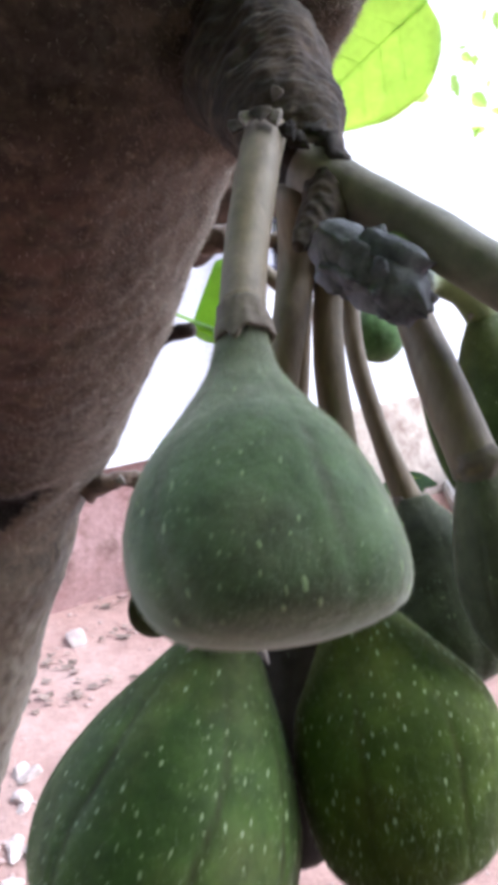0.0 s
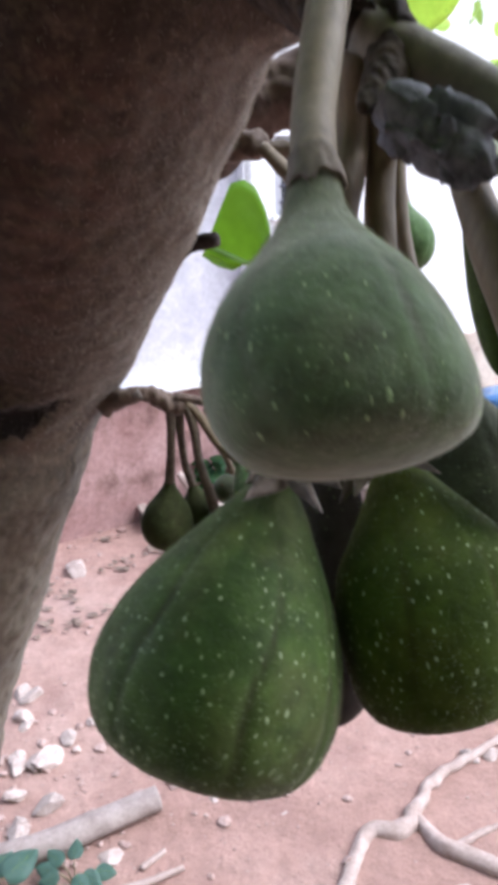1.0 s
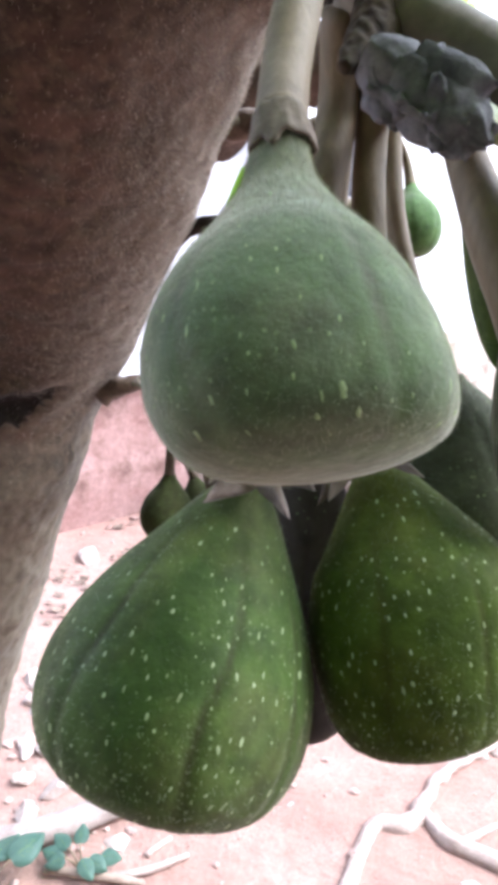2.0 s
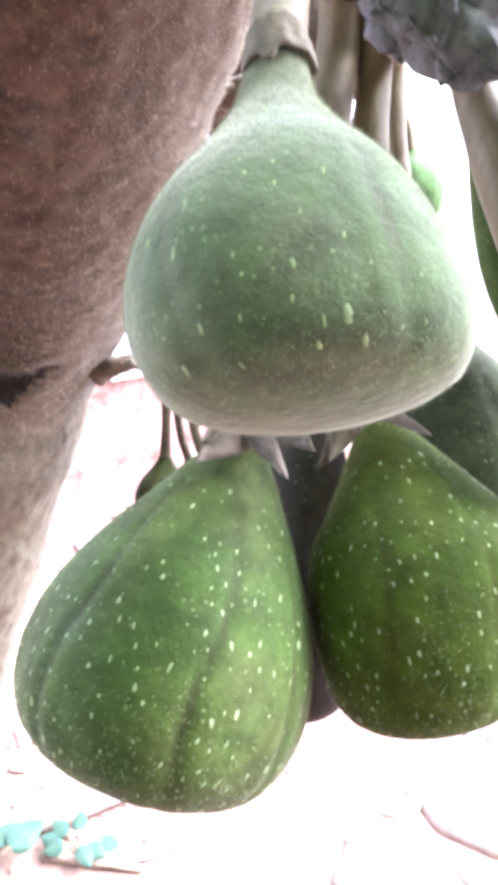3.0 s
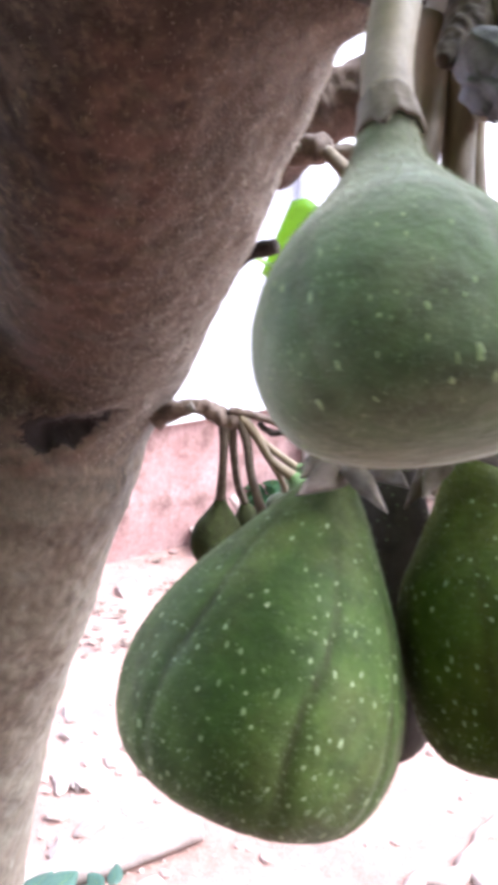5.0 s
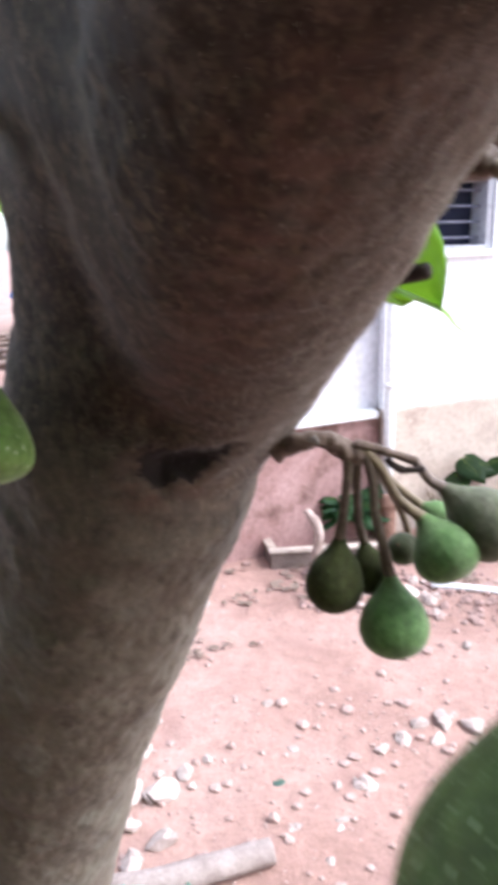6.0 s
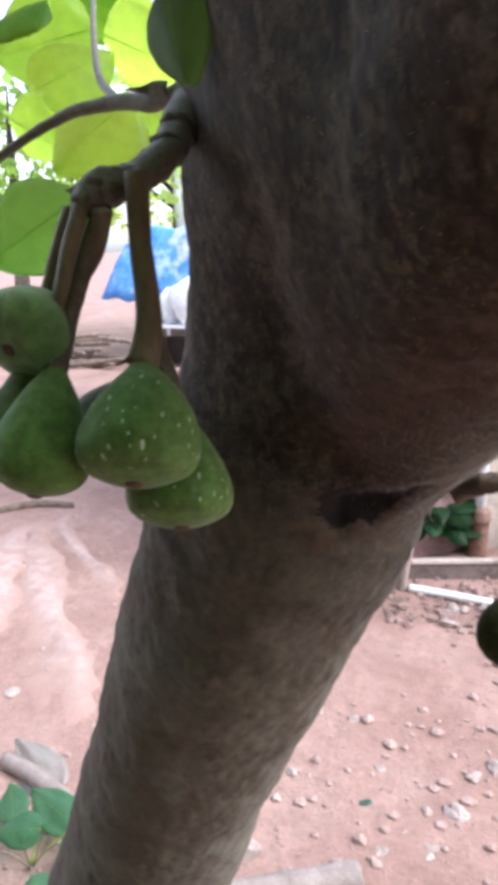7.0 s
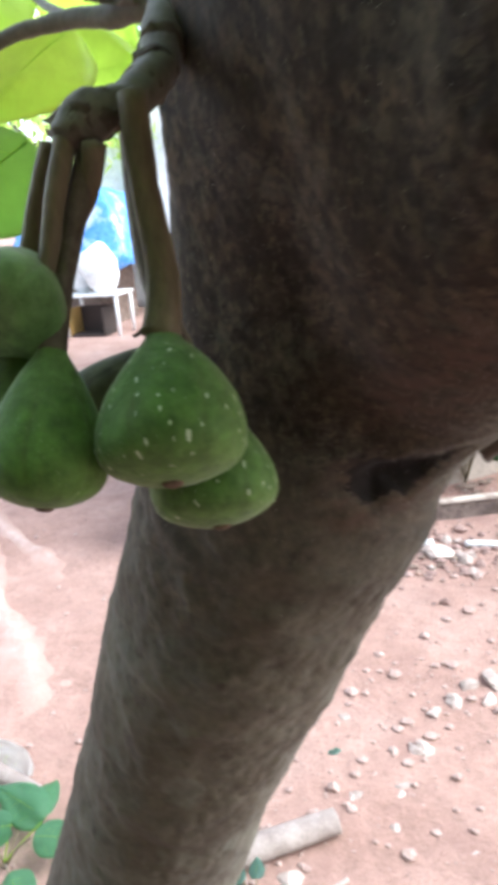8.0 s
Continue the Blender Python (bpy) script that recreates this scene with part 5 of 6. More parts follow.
def sheath(neck, axis, r0, r1, up, seed, parent):
    """A torn papery sheath round a stalk's end, its lower edge ragged."""
    neck, axis = Vector(neck), Vector(axis).normalized()
    side, other = frame_of(axis)
    bm = bmesh.new()
    seg, rows = 40, 9
    rings = []
    for skin in (0.00035, -0.00035):
        for i in range(rows):
            t = i / (rows - 1)
            ring = []
            for k in range(seg):
                a = 2 * math.pi * k / seg
                d = math.cos(a) * side + math.sin(a) * other
                rag = noise.noise(d * 1.6 + Vector((seed, 0, 0)))
                low = up * (0.1 + 0.85 * max(0, rag) + 0.1 * noise.noise(d * 6))
                r = r0 + (r1 - r0) * t**0.8 + 0.0007 * noise.noise(d * 3 + Vector((0, 0, t * 2 + seed))) + (0.0012 * max(0, rag) * t)
                ring.append(bm.verts.new(neck + axis * (-up * (1 - t) + low * t) + d * (r + skin)))
            rings.append(ring)
    for base, flip in ((0, 0), (rows, 1)):
        for a, b in zip(rings[base:base + rows - 1], rings[base + 1:base + rows]):
            for k in range(seg):
                q = (a[k], a[(k + 1) % seg], b[(k + 1) % seg], b[k])
                bm.faces.new(q[::-1] if flip else q)
    for a, b in ((rings[0], rings[rows]), (rings[rows - 1], rings[-1])):
        for k in range(seg):
            bm.faces.new((a[k], a[(k + 1) % seg], b[(k + 1) % seg], b[k]))
    bmesh.ops.recalc_face_normals(bm, faces=bm.faces[:])
    part("collar", bm, TWIG, parent, "torn papery collar")


sheath((0.0010, 0.1613, 1.8499), Vector((0.0115, 0.1253, 1.8013)) - Vector((0.0, 0.1653, 1.8552)), 0.0043, 0.0057, 0.0075, 3, pale_fig)
# slender figs on a branching stalk
slender_fig = fig((0.0520, 0.1864, 1.8149), (0.0602, 0.1741, 1.7686), 0.0102, FIG_BROWN, "slender young fig on a thick brown stalk", [(0.0303, 0.2089, 1.8735), (0.0378, 0.2079, 1.8526), (0.0436, 0.1942, 1.8348)], [0.0034, 0.0044, 0.0058, 0.0062], SPINDLE, "near figs", 70, 0.0005, 1200, 0, 0.006, ring=False)
part("collar", tube([(0.0508, 0.1874, 1.8180), (0.0518, 0.1866, 1.8155), (0.0524, 0.1860, 1.8130), (0.0528, 0.1856, 1.8112)], [0.0056, 0.0062, 0.006, 0.0052], 20, 5, 0.3, 300), TWIG, slender_fig, "dark knobbly joint")
fig((0.0437, 0.2326, 1.8481), (0.0547, 0.2200, 1.7962), 0.005194, FIG_DEEP, "slender dark green fig beside a stalk", [(0.0278, 0.2102, 1.8717), (0.0294, 0.1955, 1.8555), (0.0358, 0.2318, 1.8616)], [0.003, 0.0032, 0.003, 0.003], SPINDLE, "near figs", 0, 0.0005, 600, 0, 0.006, ring=False)
fig((0.0591, 0.2220, 1.8486), (0.0691, 0.2101, 1.8023), 0.01334, FIG_DEEP, "dark green fig at the end of a green stalk", [(0.0343, 0.2038, 1.8684), (0.0354, 0.1861, 1.8547), (0.0425, 0.2124, 1.8579), (0.0529, 0.2178, 1.8544)], [0.0036, 0.0042, 0.0044, 0.0044, 0.005], CONE, "near figs", 40, 0.0006, 500, 2, 0.006, ring=False, stalk_mat=GREEN_STALK)
fig((0.0410, 0.3951, 1.8443), (0.0443, 0.3777, 1.8120), 0.0135, FIG_YOUNG, "small young green fig further back", [(0.0311, 0.3981, 1.8698), (0.0382, 0.3992, 1.8560)], [0.002, 0.002, 0.003], BALL, "back figs", 0, 0.0006, 300, 0, 0.004, ring=False)

# ---- cluster on the trunk ----
part("spur", tube([(-0.1776, 0.533, 1.6964), (-0.1583, 0.527, 1.702), (-0.1461, 0.53, 1.7034), (-0.1357, 0.535, 1.6999), (-0.1247, 0.54, 1.692), (-0.1120, 0.541, 1.6905)], [0.012, 0.0075, 0.0066, 0.0072, 0.0082, 0.0055], 22, 9, 0.35, 150), SPUR, TREE, "knobbly red-brown fruiting spur on the trunk")
part("twig", tube([(-0.1204, 0.54, 1.6983), (-0.1039, 0.542, 1.695), (-0.0917, 0.545, 1.6908), (-0.0768, 0.55, 1.6852)], [0.0045, 0.0036, 0.0032, 0.0036], 12, 6, 0.3, 200), SPUR, TREE, "thin dark side twig")
part("twig", tube([(-0.098, 0.545, 1.687), (-0.0874, 0.545, 1.6796), (-0.0705, 0.545, 1.6814)], [0.0026, 0.003, 0.0018], 10, 5, 0.3, 200), SCAR_AND_SHADE, TREE, "short dead twig")
part("bark_flake", bract_mesh((-0.1490, 0.5210, 1.7070), (0, -1, 0.5), (0.7, -0.1, -0.5), 0.009, 0.004, 0.1), FLAKE, TREE, "pale curled bark flake")
SMALL = dict(group="trunk figs", spot=0.0006, bracts=0, ring=False, skin_rib=0.004)
fig((-0.1325, 0.549, 1.6192), (-0.1368, 0.54, 1.5579), 0.0236, FIG_SHADE, "small olive fig darkened as in shade on a thin stalk", [(-0.1246, 0.537, 1.6902), (-0.1253, 0.538, 1.673), (-0.1283, 0.542, 1.6462)], [0.0048, 0.0038, 0.0036, 0.0048], BALL, spots=40, stalk_mat=TWIG, eye_dot=False, **SMALL)
fig((-0.0927, 0.547, 1.5923), (-0.084, 0.533, 1.5294), 0.0272, FIG_YOUNG, "small bright green fig on a thin stalk", [(-0.1116, 0.54, 1.6909), (-0.1064, 0.54, 1.669), (-0.1048, 0.542, 1.6456), (-0.0989, 0.545, 1.6191)], [0.0046, 0.0038, 0.0036, 0.004, 0.0052], BALL, spots=40, stalk_mat=TWIG, eye_dot=False, **SMALL)
fig((-0.071, 0.547, 1.6435), (-0.0381, 0.535, 1.6039), 0.0264, FIG_YOUNG, "small bright green fig tilted outwards", [(-0.1124, 0.54, 1.6934), (-0.1016, 0.541, 1.6814), (-0.0881, 0.543, 1.6574)], [0.0046, 0.0038, 0.0036, 0.0052], BALL, spots=40, hairs=900, stalk_mat=STALK, eye_dot=False, **SMALL)
fig((-0.0569, 0.56, 1.663), (-0.0028, 0.552, 1.6216), 0.0272, FIG_GREY, "greyish green fig tilted outwards", [(-0.0785, 0.55, 1.6864), (-0.0735, 0.552, 1.6795), (-0.0669, 0.556, 1.6696)], [0.0036, 0.0036, 0.0038, 0.005], BALL, spots=30, hairs=2500, stalk_mat=BRACT, eye_dot=False, **SMALL)
fig((-0.1156, 0.562, 1.6127), (-0.1066, 0.558, 1.5693), 0.0165, FIG_SHADE, "small olive fig darkened as in shade between stalks", [(-0.1185, 0.541, 1.6893), (-0.1192, 0.545, 1.6619), (-0.1187, 0.553, 1.6332)], [0.0042, 0.0034, 0.0032, 0.004], BALL, spots=0, stalk_mat=TWIG, eye_dot=False, **SMALL)
fig((-0.0799, 0.6, 1.5864), (-0.0893, 0.565, 1.6103), 0.0135, FIG_GREY, "small grey fig with its dark eye turned outwards", [(-0.1098, 0.545, 1.6912), (-0.0991, 0.566, 1.6594), (-0.0864, 0.592, 1.6200)], [0.004, 0.003, 0.003, 0.004], BALL, spots=0, stalk_mat=STALK, **SMALL)
fig((-0.0752, 0.585, 1.6386), (-0.0547, 0.585, 1.6255), 0.0118, FIG_YOUNG, "small green fig behind the cluster", [(-0.1123, 0.545, 1.692), (-0.0959, 0.565, 1.6634)], [0.004, 0.003, 0.0036], BALL, spots=0, stalk_mat=STALK, eye_dot=False, **SMALL)

# ---- left cluster ----
part("limb", tube([(-0.3445, 0.5275, 1.9622), (-0.3342, 0.4566, 1.9396), (-0.3257, 0.4109, 1.9097), (-0.3284, 0.3823, 1.8950), (-0.3376, 0.3651, 1.8892), (-0.3426, 0.3547, 1.8811)], [0.016, 0.0118, 0.0092, 0.0086, 0.0102, 0.0068], 22, 8, 0.2, 130), SHOOT, TREE, "knobbly fruiting branch")
part("twig", tube([(-0.3352, 0.4597, 1.9507), (-0.3671, 0.4680, 1.9485), (-0.4016, 0.4772, 1.9528), (-0.4412, 0.4822, 1.9508), (-0.4824, 0.4834, 1.9387), (-0.5290, 0.4792, 1.9175)], [0.0068, 0.006, 0.005, 0.0042, 0.0035, 0.003], 14, 6, 0.2, 120), SHOOT, TREE, "grey twig running out from the fork")
part("twig", tube([(-0.3983, 0.4788, 1.9534), (-0.4512, 0.5334, 1.9820), (-0.4924, 0.5877, 2.0295), (-0.5323, 0.6506, 2.1022)], [0.003, 0.003, 0.0026, 0.002], 8, 4, 0.1, 120), SHOOT, TREE, "thin pale twig")
fig((-0.3091, 0.3493, 1.8057), (-0.2958, 0.3145, 1.7545), 0.02961, FIG_SIDE, "green fig with a flat brown eye on a long stalk", [(-0.3167, 0.3654, 1.896), (-0.3145, 0.362, 1.862), (-0.309, 0.357, 1.828)], [0.006, 0.0058, 0.0066, 0.0084], SQUAT, "side figs", 150, 0.0018, 1600, 2, 0.006, ring=False, fleck=LENTICEL_WHITE, stalk_mat=STALK, bend=(0.0018, 0.0005), ribs=7, skin_rib=0.008)
fig((-0.305, 0.3752, 1.7765), (-0.2888, 0.3434, 1.7225), 0.02816, FIG_SIDE, "green fig half hidden behind another", [(-0.3320, 0.3932, 1.8992), (-0.3346, 0.3954, 1.8663), (-0.3295, 0.3891, 1.8243)], [0.0052, 0.005, 0.0052, 0.006], SQUAT, "side figs", 150, 0.0018, 1200, 2, 0.006, ring=False, fleck=LENTICEL_WHITE, stalk_mat=SHOOT, bend=(-0.0025, -0.001), ribs=7, skin_rib=0.008)
fig((-0.3497, 0.3324, 1.8037), (-0.3469, 0.3037, 1.7459), 0.0248, FIG_SIDE, "shaded green fig on a long stalk", [(-0.3361, 0.3632, 1.8812), (-0.3413, 0.3521, 1.8536), (-0.3463, 0.3426, 1.8272)], [0.005, 0.0046, 0.0042, 0.006], BELL, "side figs", 60, 0.0008, 600, 1, 0.006, ring=False, stalk_mat=TWIG)
fig((-0.3686, 0.3654, 1.8335), (-0.3674, 0.3194, 1.8138), 0.02542, FIG_LIT, "sage green fig lightened for side light with a frayed collar", [(-0.3309, 0.356, 1.8787), (-0.336, 0.358, 1.8654), (-0.3458, 0.361, 1.8529)], [0.005, 0.0044, 0.0042, 0.0054], BELL, "side figs", 60, 0.0008, 3500, 5, 0.01, ring=False, stalk_mat=STALK)
fig((-0.336, 0.402, 1.788), (-0.390, 0.396, 1.748), 0.0185, FIG_BROWN, "dusky olive fig tilted behind green ones", [(-0.3300, 0.3896, 1.8285), (-0.3310, 0.3950, 1.8150)], [0.004, 0.004, 0.0045], BELL, "side figs", 20, 0.0008, 0, 0, 0.006, ring=False, eye_dot=False, stalk_mat=STALK)
for p, q, r in (((-0.3287, 0.4290, 1.9230), (-0.3280, 0.4270, 1.9215), 0.0112), ((-0.3262, 0.4140, 1.9122), (-0.3259, 0.4120, 1.9106), 0.0102), ((-0.3268, 0.3990, 1.9030), (-0.3270, 0.3970, 1.9020), 0.0096)):
    p, q = Vector(p), Vector(q)
    part("joint", tube([p + (p - q), p, q, q + (q - p)], [r * 0.78, r, r * 0.97, r * 0.75], 22, 4, 0.22, 260), TWIG, TREE, "raised leaf-scar ring")
part("spur", tube([(-0.3290, 0.3790, 1.8940), (-0.3345, 0.3690, 1.8905), (-0.3395, 0.3610, 1.8865), (-0.3432, 0.3540, 1.8800)], [0.0085, 0.0092, 0.0088, 0.0055], 24, 9, 0.28, 230), TWIG, TREE, "dark ragged node at the branch's end")
part("bark_flake", bract_mesh((-0.3400, 0.3560, 1.8900), (-0.4, -1, 0.4), (-1, 0.1, -0.15), 0.012, 0.006, 0.1), FLAKE, TREE, "peeling grey bark flap")
part("bark_flake", bract_mesh((-0.3500, 0.4560, 1.9530), (0, -1, 0.2), (-1, 0.1, 0.05), 0.03, 0.005, 0.05), FLAKE, TREE, "peeling grey bark flap")
part("stalk", tube([(-0.3426, 0.3547, 1.8811), (-0.3462, 0.3461, 1.8591), (-0.3517, 0.3409, 1.8328), (-0.3628, 0.3323, 1.8032)], [0.0045, 0.0044, 0.0042, 0.004], 12, 4, 0.05, 120), STALK, TREE)
fig((-0.3700, 0.3418, 1.8071), (-0.3665, 0.3178, 1.7452), 0.02586, FIG_DEEP, "dark green fig in the shade of others", [(-0.3508, 0.3566, 1.8803), (-0.3634, 0.3514, 1.8458)], [0.0042, 0.004, 0.0055], BELL, "side figs", 40, 0.0008, 0, 1, 0.006, ring=False)

# ---- leaves of the tree ----
leaf((0.215, 1.5, 2.318), (-0.045, 1.5, 2.121), (-0.3, -0.92, -0.3), 0.25, LEAF_YELLOW, TREE, 0.05, label="large bright back-lit yellow green leaf", stem=(0.2438, 1.6457, 2.7628))
folded_leaf((-0.1541, 0.9, 1.7956), (-0.077, 0.9, 1.7612), (-0.0475, 0.9, 1.7345), LEAF_GREEN, TREE, "bright green leaf folded along its midrib")
leaf((-0.4554, 0.5050, 1.8993), (-0.4896, 0.4429, 1.8578), (-0.1, -1, -0.2), 0.085, LEAF_LIT, TREE, 0.1, label="light green leaf")
leaf((-0.4584, 0.5845, 1.9742), (-0.4945, 0.5209, 1.9306), (-0.3, -0.92, -0.3), 0.08, LEAF_YELLOW, TREE, 0.15, label="back-lit yellow green leaf")
leaf((-0.5938, 0.7313, 2.0820), (-0.6714, 0.6655, 2.0517), (-0.3, -0.92, -0.3), 0.11, LEAF_YELLOW, TREE, 0.1, label="back-lit yellow green leaf")
leaf((-0.6148, 0.7821, 2.0917), (-0.5154, 0.7742, 2.0400), (-0.3, -0.92, -0.3), 0.10, LEAF_YELLOW, TREE, 0.1, label="back-lit yellow green leaf")
leaf((-0.5066, 0.6379, 1.9574), (-0.4380, 0.6453, 1.9595), (-0.3, -0.92, -0.3), 0.07, LEAF_YELLOW, TREE, 0.1, label="back-lit yellow green leaf")
leaf((-0.3118, 0.3969, 1.9889), (-0.3019, 0.3847, 1.9378), (-0.4, -1, 0.1), 0.056, LEAF_PALE, TREE, 0.1, label="pale olive green leaf beside the trunk")
leaf((-0.5664, 0.6272, 2.0749), (-0.6195, 0.5989, 2.0577), (0, -0.6, 0.8), 0.08, LEAF_GREEN, TREE, 0.1, label="green leaf")
leaf((-0.6824, 0.8111, 2.0959), (-0.7240, 0.7673, 2.0152), (-0.3, -0.92, -0.3), 0.09, LEAF_YELLOW, TREE, 0.1, label="back-lit yellow green leaf")

leaf((-0.5835, 0.6198, 2.0039), (-0.5334, 0.6778, 2.0469), (-0.3, -0.92, -0.3), 0.075, LEAF_YELLOW, TREE, 0.1, label="back-lit yellow green leaf")
leaf((-0.6485, 0.9477, 2.1223), (-0.5952, 0.9619, 2.0245), (-0.3, -0.92, -0.3), 0.10, LEAF_YELLOW, TREE, 0.12, label="back-lit yellow green leaf")
leaf((-0.7421, 0.8688, 2.1786), (-0.6463, 0.9185, 2.1346), (-0.3, -0.92, -0.3), 0.11, LEAF_GREEN, TREE, 0.12, label="green leaf")
leaf((-0.7041, 0.7161, 2.0059), (-0.6434, 0.7282, 1.9625), (-0.3, -0.92, -0.3), 0.08, LEAF_YELLOW, TREE, 0.1, label="back-lit yellow green leaf")
# leaf clouds; those over the trunk are out of view and block light
def leaf_cloud(name, centre, size, count, length, mat, parent, seed, label=""):
    rng = np.random.default_rng(seed)
    verts, faces = [], []
    for i in range(count):
        while True:
            d = rng.uniform(-1, 1, 3)
            q = float(d @ d)
            if 0.25 < q < 1 and noise.noise(Vector(d * 2.3) + Vector((seed, 0, 0))) > -0.15:
                break
        c = np.array(centre) + d * np.array(size)
        a, w = rng.normal(0, 1, 3), rng.normal(0, 1, 3)
        a[2] -= 0.8
        a /= np.linalg.norm(a)
        w = np.cross(a, w)
        w /= np.linalg.norm(w)
        n = np.cross(a, w)
        ln = length * rng.uniform(0.6, 1.2)
        b = len(verts)
        for t, k in ((0, 0), (0.12, 0.21), (0.36, 0.34), (0.7, 0.25), (1.06, 0), (0.7, -0.25), (0.36, -0.34), (0.12, -0.21)):
            verts.append(tuple(c + a * ln * t + w * ln * k + n * ln * (0.12 * abs(k) - 0.15 * t * t)))
        faces += [(b, b + 1, b + 2, b + 3, b + 4), (b, b + 4, b + 5, b + 6, b + 7)]
    me = bpy.data.meshes.new(name)
    me.from_pydata(verts, [], faces)
    me.materials.append(mat)
    base = ORIGIN[parent]
    me.transform(Matrix.Translation(-base))
    ob = new(name, me)
    ob.parent = parent
    return tagged(ob, label, kind="stuff")


# Unseen overhead foliage, placed to shade the figs, trunk and near ground.
leaf_cloud("crown", (0.95, -0.65, 3.1), (2.1, 1.05, 0.5), 1000, 0.26, LEAF_GREEN, TREE, 5, "unseen spreading crown of broad leaves added to cast shade")
leaf_cloud("crown", (-0.8, -0.75, 2.95), (1.6, 0.95, 0.4), 600, 0.26, LEAF_GREEN, TREE, 9, "unseen low crown of broad leaves added to cast shade")
leaf_cloud("crown", (2.5, -0.75, 3.4), (1.6, 1.2, 0.5), 600, 0.26, LEAF_GREEN, TREE, 6, "unseen outer crown of broad leaves added to cast shade")


# ---- yard ----
def background_tree(base, height, spread_r, seed, label, mat, count=1300, leaf_len=0.22):
    t = thing("tree", base, label, "tree", "background trees")
    b = Vector(base)
    rng = random.Random(seed)
    lean = Vector((rng.uniform(-0.4, 0.4), rng.uniform(-0.4, 0.4), 0))
    tops = [b + Vector((0, 0, -0.05)), b + lean * 0.3 + Vector((0, 0, height * 0.3)), b + lean + Vector((0, 0, height * 0.65)), b + lean * 1.2 + Vector((0, 0, height * 0.9))]
    bm = tube(tops, [0.2, 0.15, 0.1, 0.04], 14, 5, 0.1, 3)
    for i in range(5):
        a = i * 1.3 + rng.random()
        s = tops[1].lerp(tops[2], 0.2 + 0.15 * i)
        tube([s, s + Vector((math.cos(a), math.sin(a), 0.7)) * spread_r * 0.4, s + Vector((math.cos(a), math.sin(a), 0.9)) * spread_r * 0.8], [0.06, 0.04, 0.015], 8, 4, bm=bm)
    part("trunk", bm, BARK, t)
    leaf_cloud("crown", tuple(b + lean + Vector((0, 0, height * 0.72))), (spread_r, spread_r, height * 0.33), count, leaf_len, mat, t, seed)
    return t


background_tree((-7.5, 13.0, 0), 5.5, 2.6, 11, "leafy green tree behind the yard", LEAF_YELLOW)
background_tree((-10.5, 11.5, 0), 5.0, 2.4, 12, "leafy green tree behind the yard", LEAF_GREEN)
background_tree((-4.6, 15.0, 0), 6.0, 2.6, 13, "leafy green tree behind the yard", LEAF_GREEN)
background_tree((2.6, 4.0, 0), 4.6, 1.9, 14, "thin-leaved tree beside the house", LEAF_GREEN, 650, 0.09)


def kerb():
    k = thing("kerb", (-1.2, 3.5, 0), "low concrete drain kerb in front of the house", "kerb")
    m = Matrix.Translation((-1.25, 3.46, 0)) @ Matrix.Rotation(math.atan2(0.345, 0.84), 4, "Z")
    part("face", box(0.212, 0.01, -0.05, 3.2, 0.09, 0.098, 0.006, m), KERB_FACE, k, "dark stained kerb face", smooth=False)
    part("cap", box(0.2, 0.0, 0.1, 3.2, 0.055, 0.121, 0.006, m), KERB_CAP, k, "worn cream cement cap", smooth=False)
    m = m @ Matrix.Translation((0.2, 0.06, 0)) @ Matrix.Rotation(radians(99), 4, "Z")
    part("face", box(0.0, -0.06, -0.05, 0.26, -0.01, 0.096, 0.006, m), KERB_FACE, k, "dark stained kerb return", smooth=False)
    part("cap", box(0.0, -0.055, 0.0985, 0.26, 0.0, 0.1195, 0.006, m), KERB_CAP, k, "worn cream cement cap", smooth=False)


kerb()


def rod(name, points, r, mat, label, category, group="", rough=0.08, scale=30, seg=14):
    base = Vector(points[0])
    return single(name, tube(points, r, seg, 6, rough, scale), mat, (base.x, base.y, 0), label, category, group)


def gnarled(name, points, radii, mat, label, category, group="", seed=0, cut=False):
    """Weathered wood on the soil: wandering, ridged along the grain, knotted, with sawn ends where cut."""
    base = Vector(points[0])
    bm = bmesh.new()
    path = spline(points, radii, 16)
    seg, rings, side, run = 22, [], None, 0.0
    for i, (p, r) in enumerate(path):
        way = (path[min(i + 1, len(path) - 1)][0] - path[max(i - 1, 0)][0]).normalized()
        run += (p - path[max(i - 1, 0)][0]).length
        side = way.orthogonal().normalized() if side is None else (side - way * side.dot(way)).normalized()
        up = way.cross(side)
        wob = Vector((noise.noise(Vector((run / r * 0.22, seed, 0))), noise.noise(Vector((run / r * 0.22, 1, seed + 9))), 0)) * r * (0.12 if cut else 0.55)
        ring = []
        for k in range(seg):
            a = 2 * math.pi * k / seg
            d = math.cos(a) * side + math.sin(a) * up
            knot = max(0, noise.noise(Vector((run / r * 0.3, math.cos(a), seed + math.sin(a)))) - 0.25)
            grain = noise.noise(Vector((math.cos(a) * 4.5, math.sin(a) * 4.5, run / r * 0.16 + seed)))
            ring.append(bm.verts.new(p + wob + d * r * (1 + 0.13 * grain + (0.35 if cut else 0.7) * knot)))
        rings.append(ring)
    for a, b in zip(rings, rings[1:]):
        for k in range(seg):
            bm.faces.new((a[k], a[(k + 1) % seg], b[(k + 1) % seg], b[k]))
    bm.faces.new(rings[0][::-1])
    bm.faces.new(rings[-1])
    return single(name, bm, mat, (base.x, base.y, 0), label, category, group)


